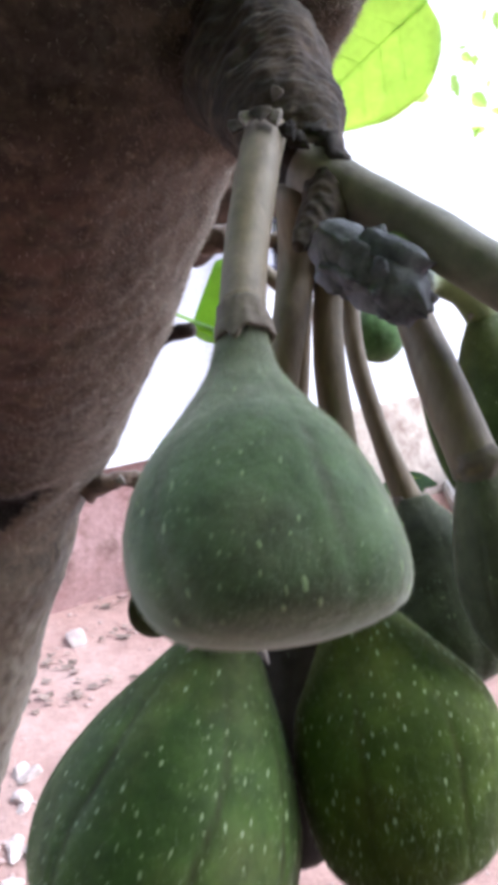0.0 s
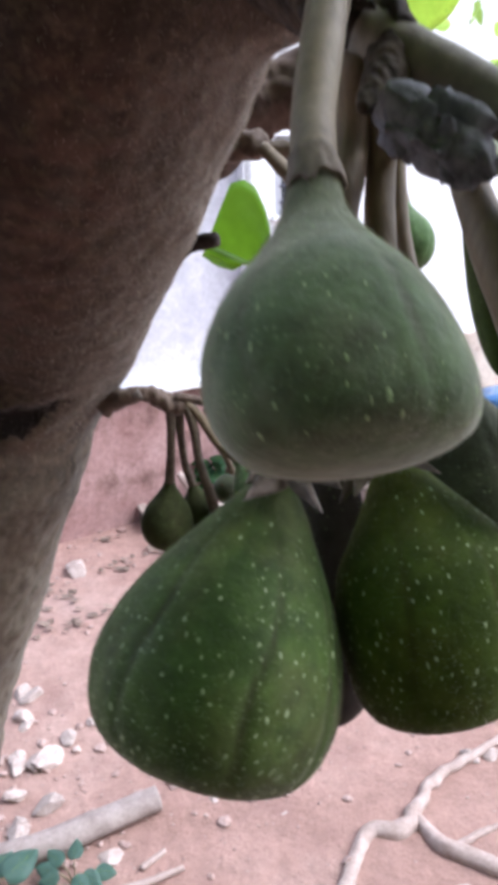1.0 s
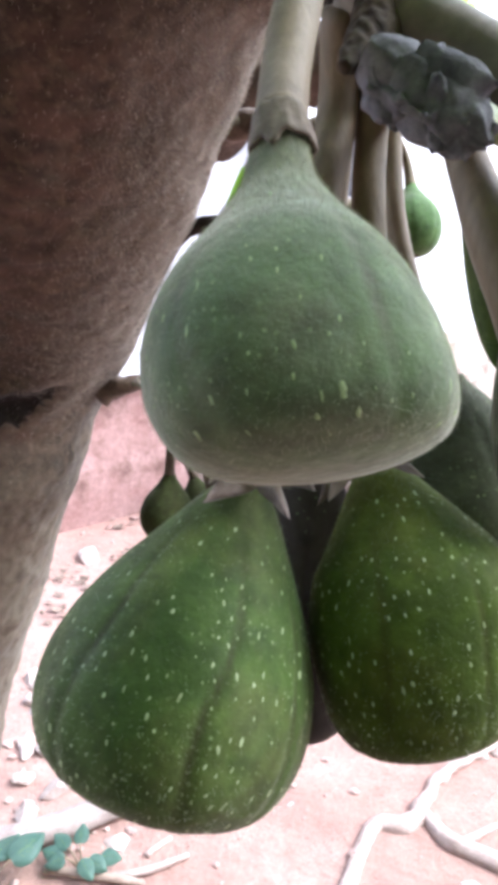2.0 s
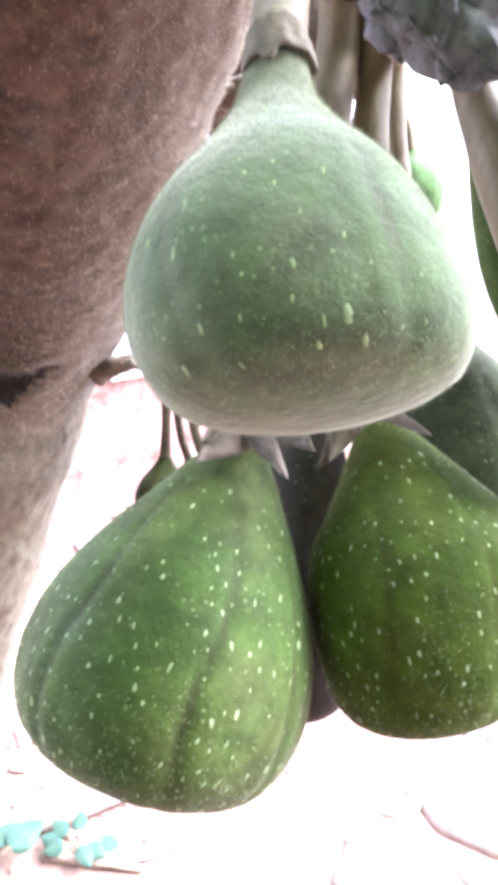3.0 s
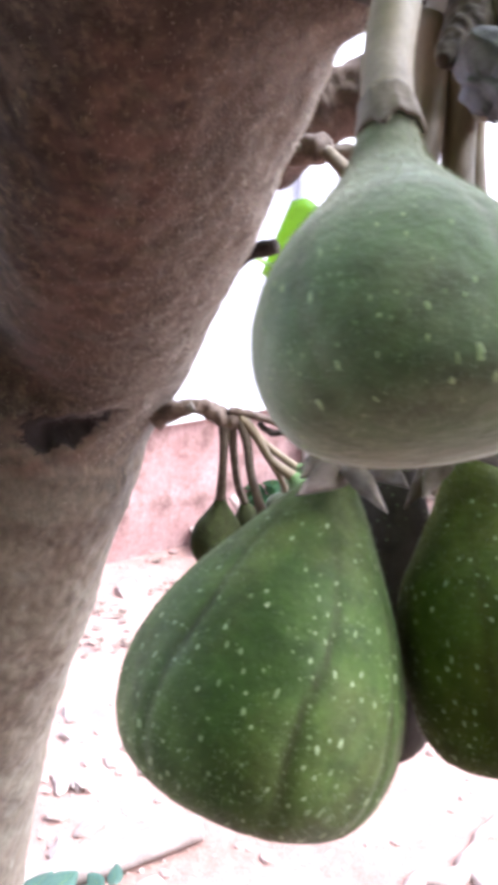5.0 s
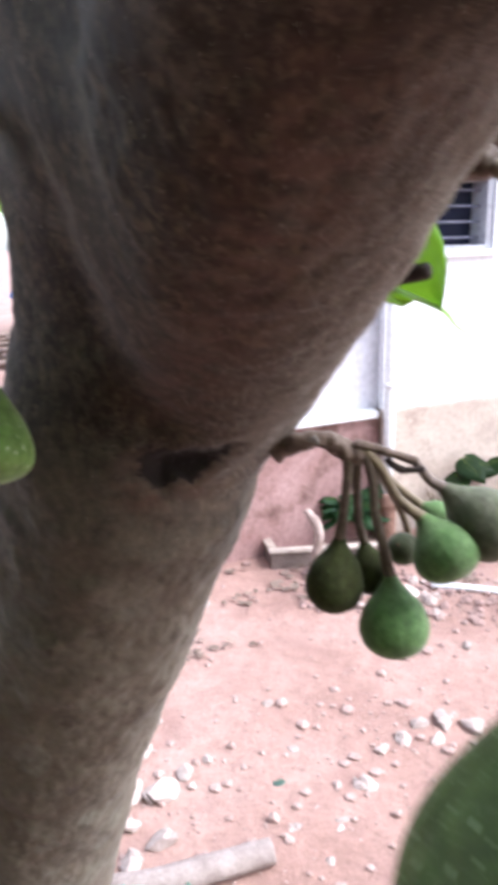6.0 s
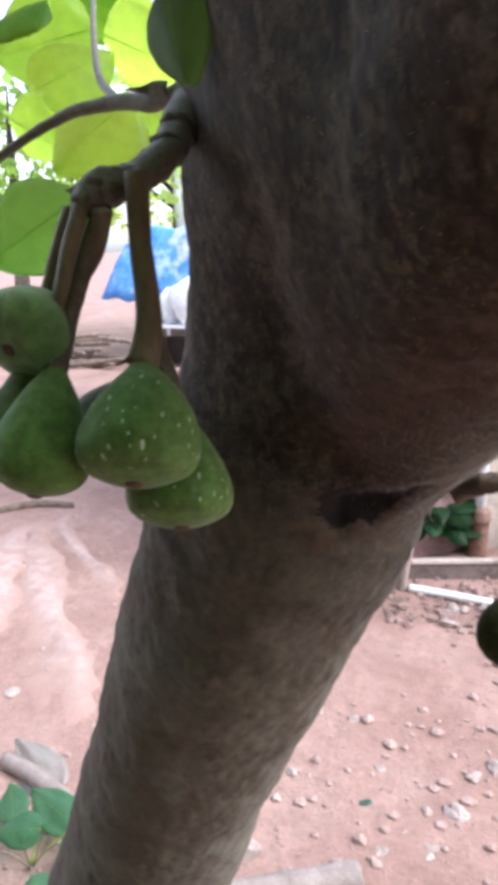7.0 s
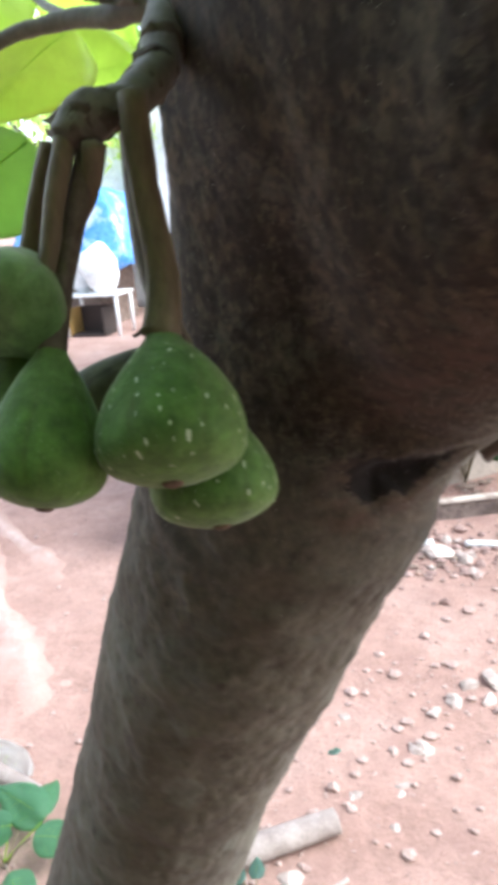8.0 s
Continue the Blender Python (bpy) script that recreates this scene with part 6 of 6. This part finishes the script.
rod("pipe", [(-0.755, 3.535, 0.022), (-0.56, 3.53, 0.024), (-0.32, 3.525, 0.022)], [0.022] * 3, WHITE_PAINT, "white plastic pipe lying on the soil", "pipe", "pipes", rough=0.0)
rod("pipe", [(-0.15, 3.565, 0.016), (0.03, 3.572, 0.02), (0.2, 3.58, 0.016)], [0.018] * 3, WHITE_PAINT, "white plastic pipe half buried in rubble", "pipe", "pipes", rough=0.0)
gnarled("branch", [(-0.80, 3.537, -0.01), (-0.787, 3.537, 0.13), (-0.771, 3.537, 0.26), (-0.79, 3.537, 0.33), (-0.845, 3.537, 0.40)], [0.025, 0.026, 0.027, 0.026, 0.019], DEADWOOD, "short curved pale branch standing by the kerb", "branch", seed=5, cut=True)
gnarled("log", [(-0.5227, 1.6549, 0.045), (-0.7176, 1.5274, 0.042), (-0.8997, 1.4183, 0.042), (-1.2449, 1.2572, 0.045)], [0.037, 0.04, 0.041, 0.042], LOG, "bleached bare log lying on the soil", "log", seed=2, cut=True)
gnarled("root", [(0.050, 1.36, 0.014), (0.0857, 1.474, 0.018), (0.1229, 1.5787, 0.02), (0.1625, 1.6244, 0.022), (0.2402, 1.6299, 0.022), (0.2959, 1.7179, 0.02), (0.3861, 1.8582, 0.018), (0.4801, 1.9338, 0.015), (0.7034, 2.12, 0.006)], [0.022, 0.023, 0.022, 0.025, 0.03, 0.021, 0.018, 0.016, 0.01], DEADWOOD, "pale crooked root on the soil", "root", "roots", 11)
gnarled("root", [(0.2872, 1.6943, 0.018), (0.3073, 1.6554, 0.02), (0.3495, 1.5949, 0.022), (0.4211, 1.5569, 0.024), (0.5346, 1.5214, 0.022), (0.66, 1.505, 0.018)], [0.015, 0.02, 0.026, 0.028, 0.027, 0.022], DEADWOOD, "thick weathered root on the soil", "root", "roots", 23)
gnarled("root", [(0.3891, 1.570, 0.022), (0.4327, 1.6102, 0.022), (0.49, 1.651, 0.018), (0.5538, 1.6846, 0.012)], [0.013, 0.011, 0.011, 0.008], DEADWOOD, "thin pale root on the soil", "root", "roots", 31)
rod("stick", [(-0.6184, 1.3416, 0.0200), (-0.4983, 1.3808, 0.0250), (-0.3975, 1.4431, 0.0200)], [0.009, 0.011, 0.008], DEADWOOD, "thin grey stick on the soil", "stick", "sticks", 0.2, 30)
rod("stick", [(-0.8026, 1.3451, 0.0200), (-0.6495, 1.3393, 0.0300), (-0.5040, 1.3414, 0.0200)], [0.012, 0.012, 0.01], FIREWOOD, "dark stick on the soil", "stick", "sticks", 0.2, 30)
rod("stick", [(-0.5214, 1.4309, 0.0150), (-0.4650, 1.4965, 0.0150)], [0.01, 0.008], DEADWOOD, "short pale stick on the soil", "stick", "sticks", 0.2, 30)
rod("stick", [(-3.7984, 3.6175, 0.0200), (-3.6355, 3.7999, 0.0300), (-3.3524, 3.9088, 0.0200)], [0.03, 0.03, 0.02], FIREWOOD, "dark branch on the soil", "stick", "sticks", 0.2, 20)


def stone(p, w, seed, label="pale broken stone on the soil", group="stones"):
    rng = random.Random(seed)
    bm = rock((p[0], p[1], p[2]), w, w * rng.uniform(0.6, 0.9), w * rng.uniform(0.4, 0.6), seed, rng.uniform(0, 3), 3, 0.36, 9)
    single("stone", bm, STONE, (p[0], p[1], 0), label, "stone", group, smooth=False)


for i, (p, w) in enumerate((
    ((-1.1530, 2.1277, 0.0000), 0.06), ((-1.1118, 1.9744, 0.0000), 0.05), ((-0.9704, 1.8134, 0.0000), 0.085), ((-0.9248, 1.9250, 0.0000), 0.055), ((-1.0599, 1.7760, 0.0000), 0.055),
    ((-1.0102, 1.6551, 0.0000), 0.05), ((-0.8873, 1.6285, 0.0000), 0.07), ((-0.9433, 1.5214, 0.0000), 0.06), ((-0.8671, 2.0046, 0.0000), 0.035), ((-0.8778, 1.8734, 0.0000), 0.03),
    ((-1.3267, 3.0947, 0.0000), 0.11), ((-0.0479, 2.4589, 0.0000), 0.075), ((0.0665, 2.4619, 0.0000), 0.068), ((-0.0633, 2.3402, 0.0000), 0.048), ((-0.2831, 2.0394, 0.0000), 0.05),
    ((-0.2587, 2.2315, 0.0000), 0.045), ((-0.3441, 1.8349, 0.0000), 0.03), ((-0.4849, 1.8007, 0.0000), 0.032), ((-0.4298, 1.8901, 0.0000), 0.028), ((-0.5828, 2.1524, 0.0000), 0.028),
    ((-0.8717, 2.0111, 0.0000), 0.03), ((-0.7457, 2.3726, 0.0000), 0.035), ((0.5104, 1.9634, 0.0000), 0.045), ((0.5845, 1.9815, 0.0000), 0.045), ((-0.0149, 1.5799, 0.0000), 0.025),
    ((0.2660, 1.7899, 0.0000), 0.02), ((0.4108, 1.4496, 0.0000), 0.06), ((-0.6292, 1.4694, 0.0000), 0.05), ((-0.9877, 1.8128, 0.0000), 0.07), ((-1.2020, 2.1492, 0.0000), 0.07),
    ((-1.1393, 2.0103, 0.0000), 0.06), ((-1.0674, 1.8049, 0.0000), 0.05), ((-0.9489, 1.5471, 0.0000), 0.05), ((-1.8143, 1.6435, 0.0000), 0.05), ((-2.1656, 1.9817, 0.0000), 0.05),
    ((-0.1879, 2.3195, 0.0000), 0.061), ((-0.1272, 2.4161, 0.0000), 0.054), ((-0.2871, 3.4404, 0.0000), 0.1), ((-0.6583, 1.6309, 0.0000), 0.05), ((-0.4991, 1.7930, 0.0000), 0.035),
    ((-0.4302, 1.8942, 0.0000), 0.025), ((-0.3107, 2.0263, 0.0000), 0.05), ((-0.3425, 1.8670, 0.0000), 0.04), ((-0.3515, 1.7080, 0.0000), 0.03), ((-0.1158, 1.6676, 0.0000), 0.035))):
    stone(p, w * 0.85, i + 3)
rubble = random.Random(61)
for i in range(16):
    stone((-0.30 + rubble.gauss(0, 0.16), 3.42 + rubble.gauss(0, 0.14), 0), rubble.uniform(0.02, 0.062), 200 + i, "broken stone in the rubble before the kerb", "rubble")
single("leaf_scrap", rock((-0.5844, 1.9661, 0.0000), 0.03, 0.02, 0.008, 77, 0.4, 2, 0.2), LEAF_TEAL, (-0.5844, 1.9661, 0.0000), "small green leaf scrap on the soil", "leaf")


def lumps_of_grit(name, grit, mat, label, seed):
    """Loose grit and clods, too many to count."""
    rng = np.random.default_rng(seed)
    ico = bmesh.new()
    bmesh.ops.create_icosphere(ico, subdivisions=1, radius=1)
    base = np.array([v.co for v in ico.verts])
    tri = [[v.index for v in f.verts] for f in ico.faces]
    ico.free()
    verts, faces = [], []
    for x, y, r in grit:
        k = base * (1 + rng.uniform(-0.35, 0.35, base.shape)) * [r, r * rng.uniform(0.6, 1), r * rng.uniform(0.4, 0.8)]
        b = len(verts)
        verts += [tuple(q + [x, y, ground_height(x, y) + r * 0.25]) for q in k]
        faces += [[b + j for j in f] for f in tri]
    me = bpy.data.meshes.new(name)
    me.from_pydata(verts, [], faces)
    me.materials.append(mat)
    tagged(new(name, me), label, "gravel", kind="stuff")


def gravel():
    rng = np.random.default_rng(8)
    grit, clods = [], []
    for i in range(3000):
        x, y = rng.uniform(-3.4, 1.6), rng.uniform(1.1, 5.0)
        if noise.noise(Vector((x * 1.4, y * 1.4, 4))) < rng.uniform(-0.5, 0.5):
            continue
        grit.append((x, y, 0.0035 + 0.014 * rng.random() ** 4))
    for c, reach, count in ((Vector((-0.8717, 1.6307, 0.0)), 0.36, 200), (Vector((-0.2563, 1.9835, 0.0)), 0.45, 55), (Vector((-0.1682, 2.3566, 0.0)), 0.22, 110), (Vector((-0.25, 3.45, 0)), 0.2, 90)):
        for i in range(count):
            grit.append((c.x + rng.normal(0, reach), c.y + rng.normal(0, reach), 0.005 + 0.024 * rng.random() ** 4))
    for c, reach, count in ((Vector(hp(-0.3, 0.5, 0)), 0.4, 260), (Vector((0.05, 3.45, 0)), 0.28, 240)):
        for i in range(count):
            clods.append((c.x + rng.normal(0, reach * 1.5), c.y + rng.normal(0, reach * 0.55), 0.007 + 0.03 * rng.random() ** 3))
    lumps_of_grit("gravel", grit, GRAVEL, "loose pale grit on red soil", 8)
    lumps_of_grit("soil_clods", clods, CLOD, "broken red-brown clods and brick rubble", 9)


gravel()


def plant(base, height, spread_r, count, mat, seed, label):
    """A small plant: stems with broad leaves."""
    p = thing("plant", base, label, "plant", "yard plants")
    rng = random.Random(seed)
    b = Vector(base)
    for i in range(count):
        a = i * 2.4 + rng.random()
        top = b + Vector((math.cos(a) * spread_r * rng.uniform(0.3, 0.8), math.sin(a) * spread_r * rng.uniform(0.3, 0.8), height * rng.uniform(0.5, 1)))
        part("stem", tube([b, b.lerp(top, 0.5) + Vector((0, 0, height * 0.12)), top], [0.004, 0.003, 0.002], 6, 3), STALK, p)
        leaf(top, top + Vector((math.cos(a), math.sin(a), rng.uniform(-0.5, 0.3))) * spread_r * 0.7, (rng.uniform(-0.3, 0.3), -0.4, 1), spread_r * 0.55, mat, p)
    return p


plant((-0.6946, 1.3628, 0.0000), 0.11, 0.085, 7, LEAF_TEAL, 1, "small blue green plant beside the log")
plant((-0.9250, 1.2479, 0.0000), 0.22, 0.15, 5, LEAF_TEAL, 2, "low blue green plant by the log")
corner_plant = plant((-1.4814, 1.3105, 0.0000), 0.16, 0.2, 5, LEAF_MINT, 3, "low green plant with broad folded leaves")
leaf((-1.39, 1.42, 0.10), (-1.60, 1.46, 0.15), (0.1, -0.5, 1), 0.13, LEAF_MINT, corner_plant, 0.1, 0.05, "broad mid green leaf", (-1.4814, 1.3105, 0.02))
leaf((-1.47, 1.36, 0.12), (-1.62, 1.30, 0.10), (0.2, -0.6, 1), 0.11, LEAF_MINT, corner_plant, 0.15, 0.05, "broad mid green leaf", (-1.4814, 1.3105, 0.02))
dry = thing("dry_leaf", (-1.72, 1.62, 0.02), "large bleached dry leaf curled on the soil", "leaf")
leaf((-1.60, 1.58, 0.03), (-1.86, 1.68, 0.07), (0, -0.5, 1), 0.17, BLEACHED, dry, -0.1, 0.12)
plant((-0.72, 4.1064, 0.0000), 0.34, 0.2, 46, LEAF_SHRUB, 4, "leafy green plant behind the kerb")
plant((-1.0113, 4.2570, 0.0000), 0.3, 0.18, 34, LEAF_SHRUB, 5, "leafy green plant behind the kerb")
plant((-0.15, 4.42, 0), 0.62, 0.3, 12, LEAF_DARK, 6, "grey green plant against the plinth")
plant((0.35, 4.75, 0), 0.45, 0.35, 12, LEAF_DARK, 7, "dark green plant against the plinth")

rod("dead_branch", [(-1.8773, 1.6275, 0.0300), (-1.7203, 1.6032, 0.0350), (-1.5186, 1.5564, 0.0300)], [0.03, 0.034, 0.024], LOG, "bleached split branch beside the low plant", "branch", rough=0.25, scale=14, seg=14)
# low pale streaks on the soil
for a, b, w in (((-3.5341, 3.7713, 0.0000), (-1.6747, 1.7494, 0.0000), 0.15), ((-3.4106, 3.8793, 0.0000), (-2.2151, 2.7696, 0.0000), 0.07), ((-3.4789, 3.6154, 0.0000), (-2.6729, 2.1990, 0.0000), 0.2)):
    a, b = Vector(a), Vector(b)
    bm = bmesh.new()
    bmesh.ops.create_grid(bm, x_segments=44, y_segments=14, size=1)
    way = (b - a).normalized()
    across = Vector((-way.y, way.x, 0))
    pale_share = bm.verts.layers.float.new("pale_share")
    for v in bm.verts:
        t, k = v.co.x * 0.5 + 0.5, v.co.y
        p = a.lerp(b, t) + across * (k * 1.35 * w * (0.8 + 0.9 * noise.noise(Vector((t * 6, a.x, k)))) + 0.08 * math.sin(t * 6 + a.x))
        edge = max(0.0, (1 - abs(k)) * (1 - abs(t * 2 - 1) ** 2)) ** 0.8
        v.co = Vector((p.x, p.y, ground_height(p.x, p.y) - 0.008 + 0.028 * edge + 0.012 * noise.noise(p * 9)))
        soft = min(1.0, max(0.0, (edge - 0.25) / 0.65))
        v[pale_share] = 0.62 * soft * soft * (3 - 2 * soft)
    single("dust_ridge", bm, PALE_SOIL, a, "low pale ridge on the soil", "soil ridge", "soil ridges", "structure")


# ---- far end of the yard ----
def far_yard():
    rng = random.Random(4)
    o = Vector((-5.8035, 10.0134, 0.0000))
    t = thing("tarp_stack", o, "blue plastic tarp draped over stacked goods", "tarp")
    bm = bmesh.new()
    bmesh.ops.create_grid(bm, x_segments=30, y_segments=30, size=1)
    for v in bm.verts:
        d = max(abs(v.co.x), abs(v.co.y))
        v.co.z = 2.05 - 1.5 * max(0, d - 0.55) ** 1.2 * 2 + 0.12 * noise.noise(v.co * 3)
        v.co.x *= 1.15
    bm.transform(Matrix.Translation(o + Vector((-0.62, 1.2, 0.15))))
    cloth = part("sheet", bm, TARP, t, "blue plastic sheet")
    th = cloth.modifiers.new("thickness", "SOLIDIFY")
    th.thickness = 0.01
    part("crate", box(-0.5, -0.45, 0, 0.5, 0.45, 1.95, 0.02, Matrix.Translation(o + Vector((-0.62, 1.2, 0)))), FIREWOOD, t, smooth=False)
    sheet = bmesh.new()
    bmesh.ops.create_grid(sheet, x_segments=40, y_segments=24, size=1)
    for v in sheet.verts:
        x, z = v.co.x, v.co.y
        v.co = Vector((1.7 * x, 0.14 * math.sin(x * 9 + z) + 0.12 * noise.noise(Vector((x * 4, z * 2, 3))), 2.1 + 2.1 * z))
    sheet.transform(Matrix.Translation(o + Vector((0.2, 2.6, 0))))
    hung = single("hung_sheet", sheet, SACK, o + Vector((0.2, 2.6, 0)), "creased white plastic sheet hung behind stacked goods", "plastic sheet")
    th = hung.modifiers.new("thickness", "SOLIDIFY")
    th.thickness = 0.01
    table = thing("table", o, "white plastic table on thin legs", "table")
    part("top", box(-0.5, -0.3, 0.62, 0.5, 0.3, 0.66, 0.01, Matrix.Translation(o)), WHITE_PAINT, table, smooth=False)
    for x in (-0.45, 0.45):
        for y in (-0.25, 0.25):
            part("leg", tube([o + Vector((x, y, 0)), o + Vector((x, y, 0.63))], [0.03, 0.03], 8, 1), WHITE_PAINT, table)
    single("sack", rock(o + Vector((0.1, 0, 0.66)), 0.3, 0.24, 0.42, 5, 0.2, 3, 0.05), SACK, o + Vector((0.1, 0, 0.66)), "bulging white plastic sack on a table", "sack", "sacks")
    single("sack", rock(o + Vector((-0.3, 0.05, 0.66)), 0.22, 0.2, 0.3, 6, 0.2, 3, 0.05), SACK, o + Vector((-0.3, 0.05, 0.66)), "white plastic sack on a table", "sack", "sacks")
    crate = thing("crate", o, "yellow plastic crate under a table with its inner shade painted dark", "crate")
    m = Matrix.Translation(o + Vector((-0.1, -0.1, 0)))
    part("wall", box(-0.31, -0.2, 0, -0.28, 0.2, 0.45, 0.006, m), CRATE, crate, smooth=False)
    # Remaining crate sides are near-black to paint the shade under the table.
    part("wall", box(0.28, -0.2, 0, 0.32, 0.2, 0.45, 0.006, m), SCAR_AND_SHADE, crate, smooth=False)
    part("base", box(-0.28, -0.2, 0.0, 0.28, 0.2, 0.04, 0.006, m), SCAR_AND_SHADE, crate, smooth=False)
    part("back", box(-0.28, 0.17, 0.04, 0.28, 0.2, 0.45, 0.006, m), SCAR_AND_SHADE, crate, "back painted dark for shade", smooth=False)
    f = o + Vector((-1.9, -0.5, 0))
    for i in range(34):
        a = rng.uniform(-0.5, 0.5)
        c = f + Vector((rng.uniform(-1.2, 0.9), rng.uniform(-0.4, 0.4), 0.05 + 0.5 * rng.random() ** 1.5))
        d = Vector((math.cos(a), math.sin(a), rng.uniform(-0.12, 0.12))) * rng.uniform(0.3, 0.6)
        rod("firewood", [c - d, c, c + d], [0.035, 0.045, 0.035], FIREWOOD, "split firewood stick in a heap", "firewood", "firewood heap", 0.25, 12, 8)
    tub = Vector((1.4014, 5.1925, 0.0000))
    b = thing("blue_tub", tub, "blue plastic tub on a concrete slab", "tub")
    part("wall", tube([tub + Vector((0, 0, 0.1)), tub + Vector((0, 0, 0.2)), tub + Vector((0, 0, 0.4))], [0.2, 0.23, 0.26], 28, 3), TARP, b)
    part("rim", tube([tub + Vector((0, 0, 0.4)), tub + Vector((0, 0, 0.425))], [0.275, 0.275], 28, 1), TARP, b)
    single("slab", box(-0.5, -0.4, -0.02, 0.6, 0.4, 0.1, 0.015, Matrix.Translation(tub)), CONCRETE, tub, "rough concrete slab on the soil", "slab", smooth=False)


far_yard()


def litter():
    """Dry dark leaf scraps and clods at the foot of the plinth."""
    rng = np.random.default_rng(21)
    verts, faces = [], []
    for i in range(900):
        c = hp(rng.uniform(-1.7, 1.3), 0.1 + 0.75 * rng.random() ** 1.6, 0)
        if noise.noise(c * 2.5) < 0.05:
            continue
        r = rng.uniform(0.012, 0.04)
        a = rng.uniform(0, 6.28)
        z = ground_height(c.x, c.y) + 0.008
        b = len(verts)
        for k in range(5):
            t = a + k * 1.2566
            q = r * rng.uniform(0.5, 1.2)
            verts.append((c.x + q * math.cos(t), c.y + 0.6 * q * math.sin(t), z + rng.uniform(0, 0.02)))
        verts.append((c.x, c.y, z + 0.015))
        faces += [(b + k, b + (k + 1) % 5, b + 5) for k in range(5)]
    me = bpy.data.meshes.new("leaf_litter")
    me.from_pydata(verts, [], faces)
    me.materials.append(FIREWOOD)
    tagged(new("leaf_litter", me), "dry brown leaf litter along the plinth", "leaf litter", kind="stuff")


litter()
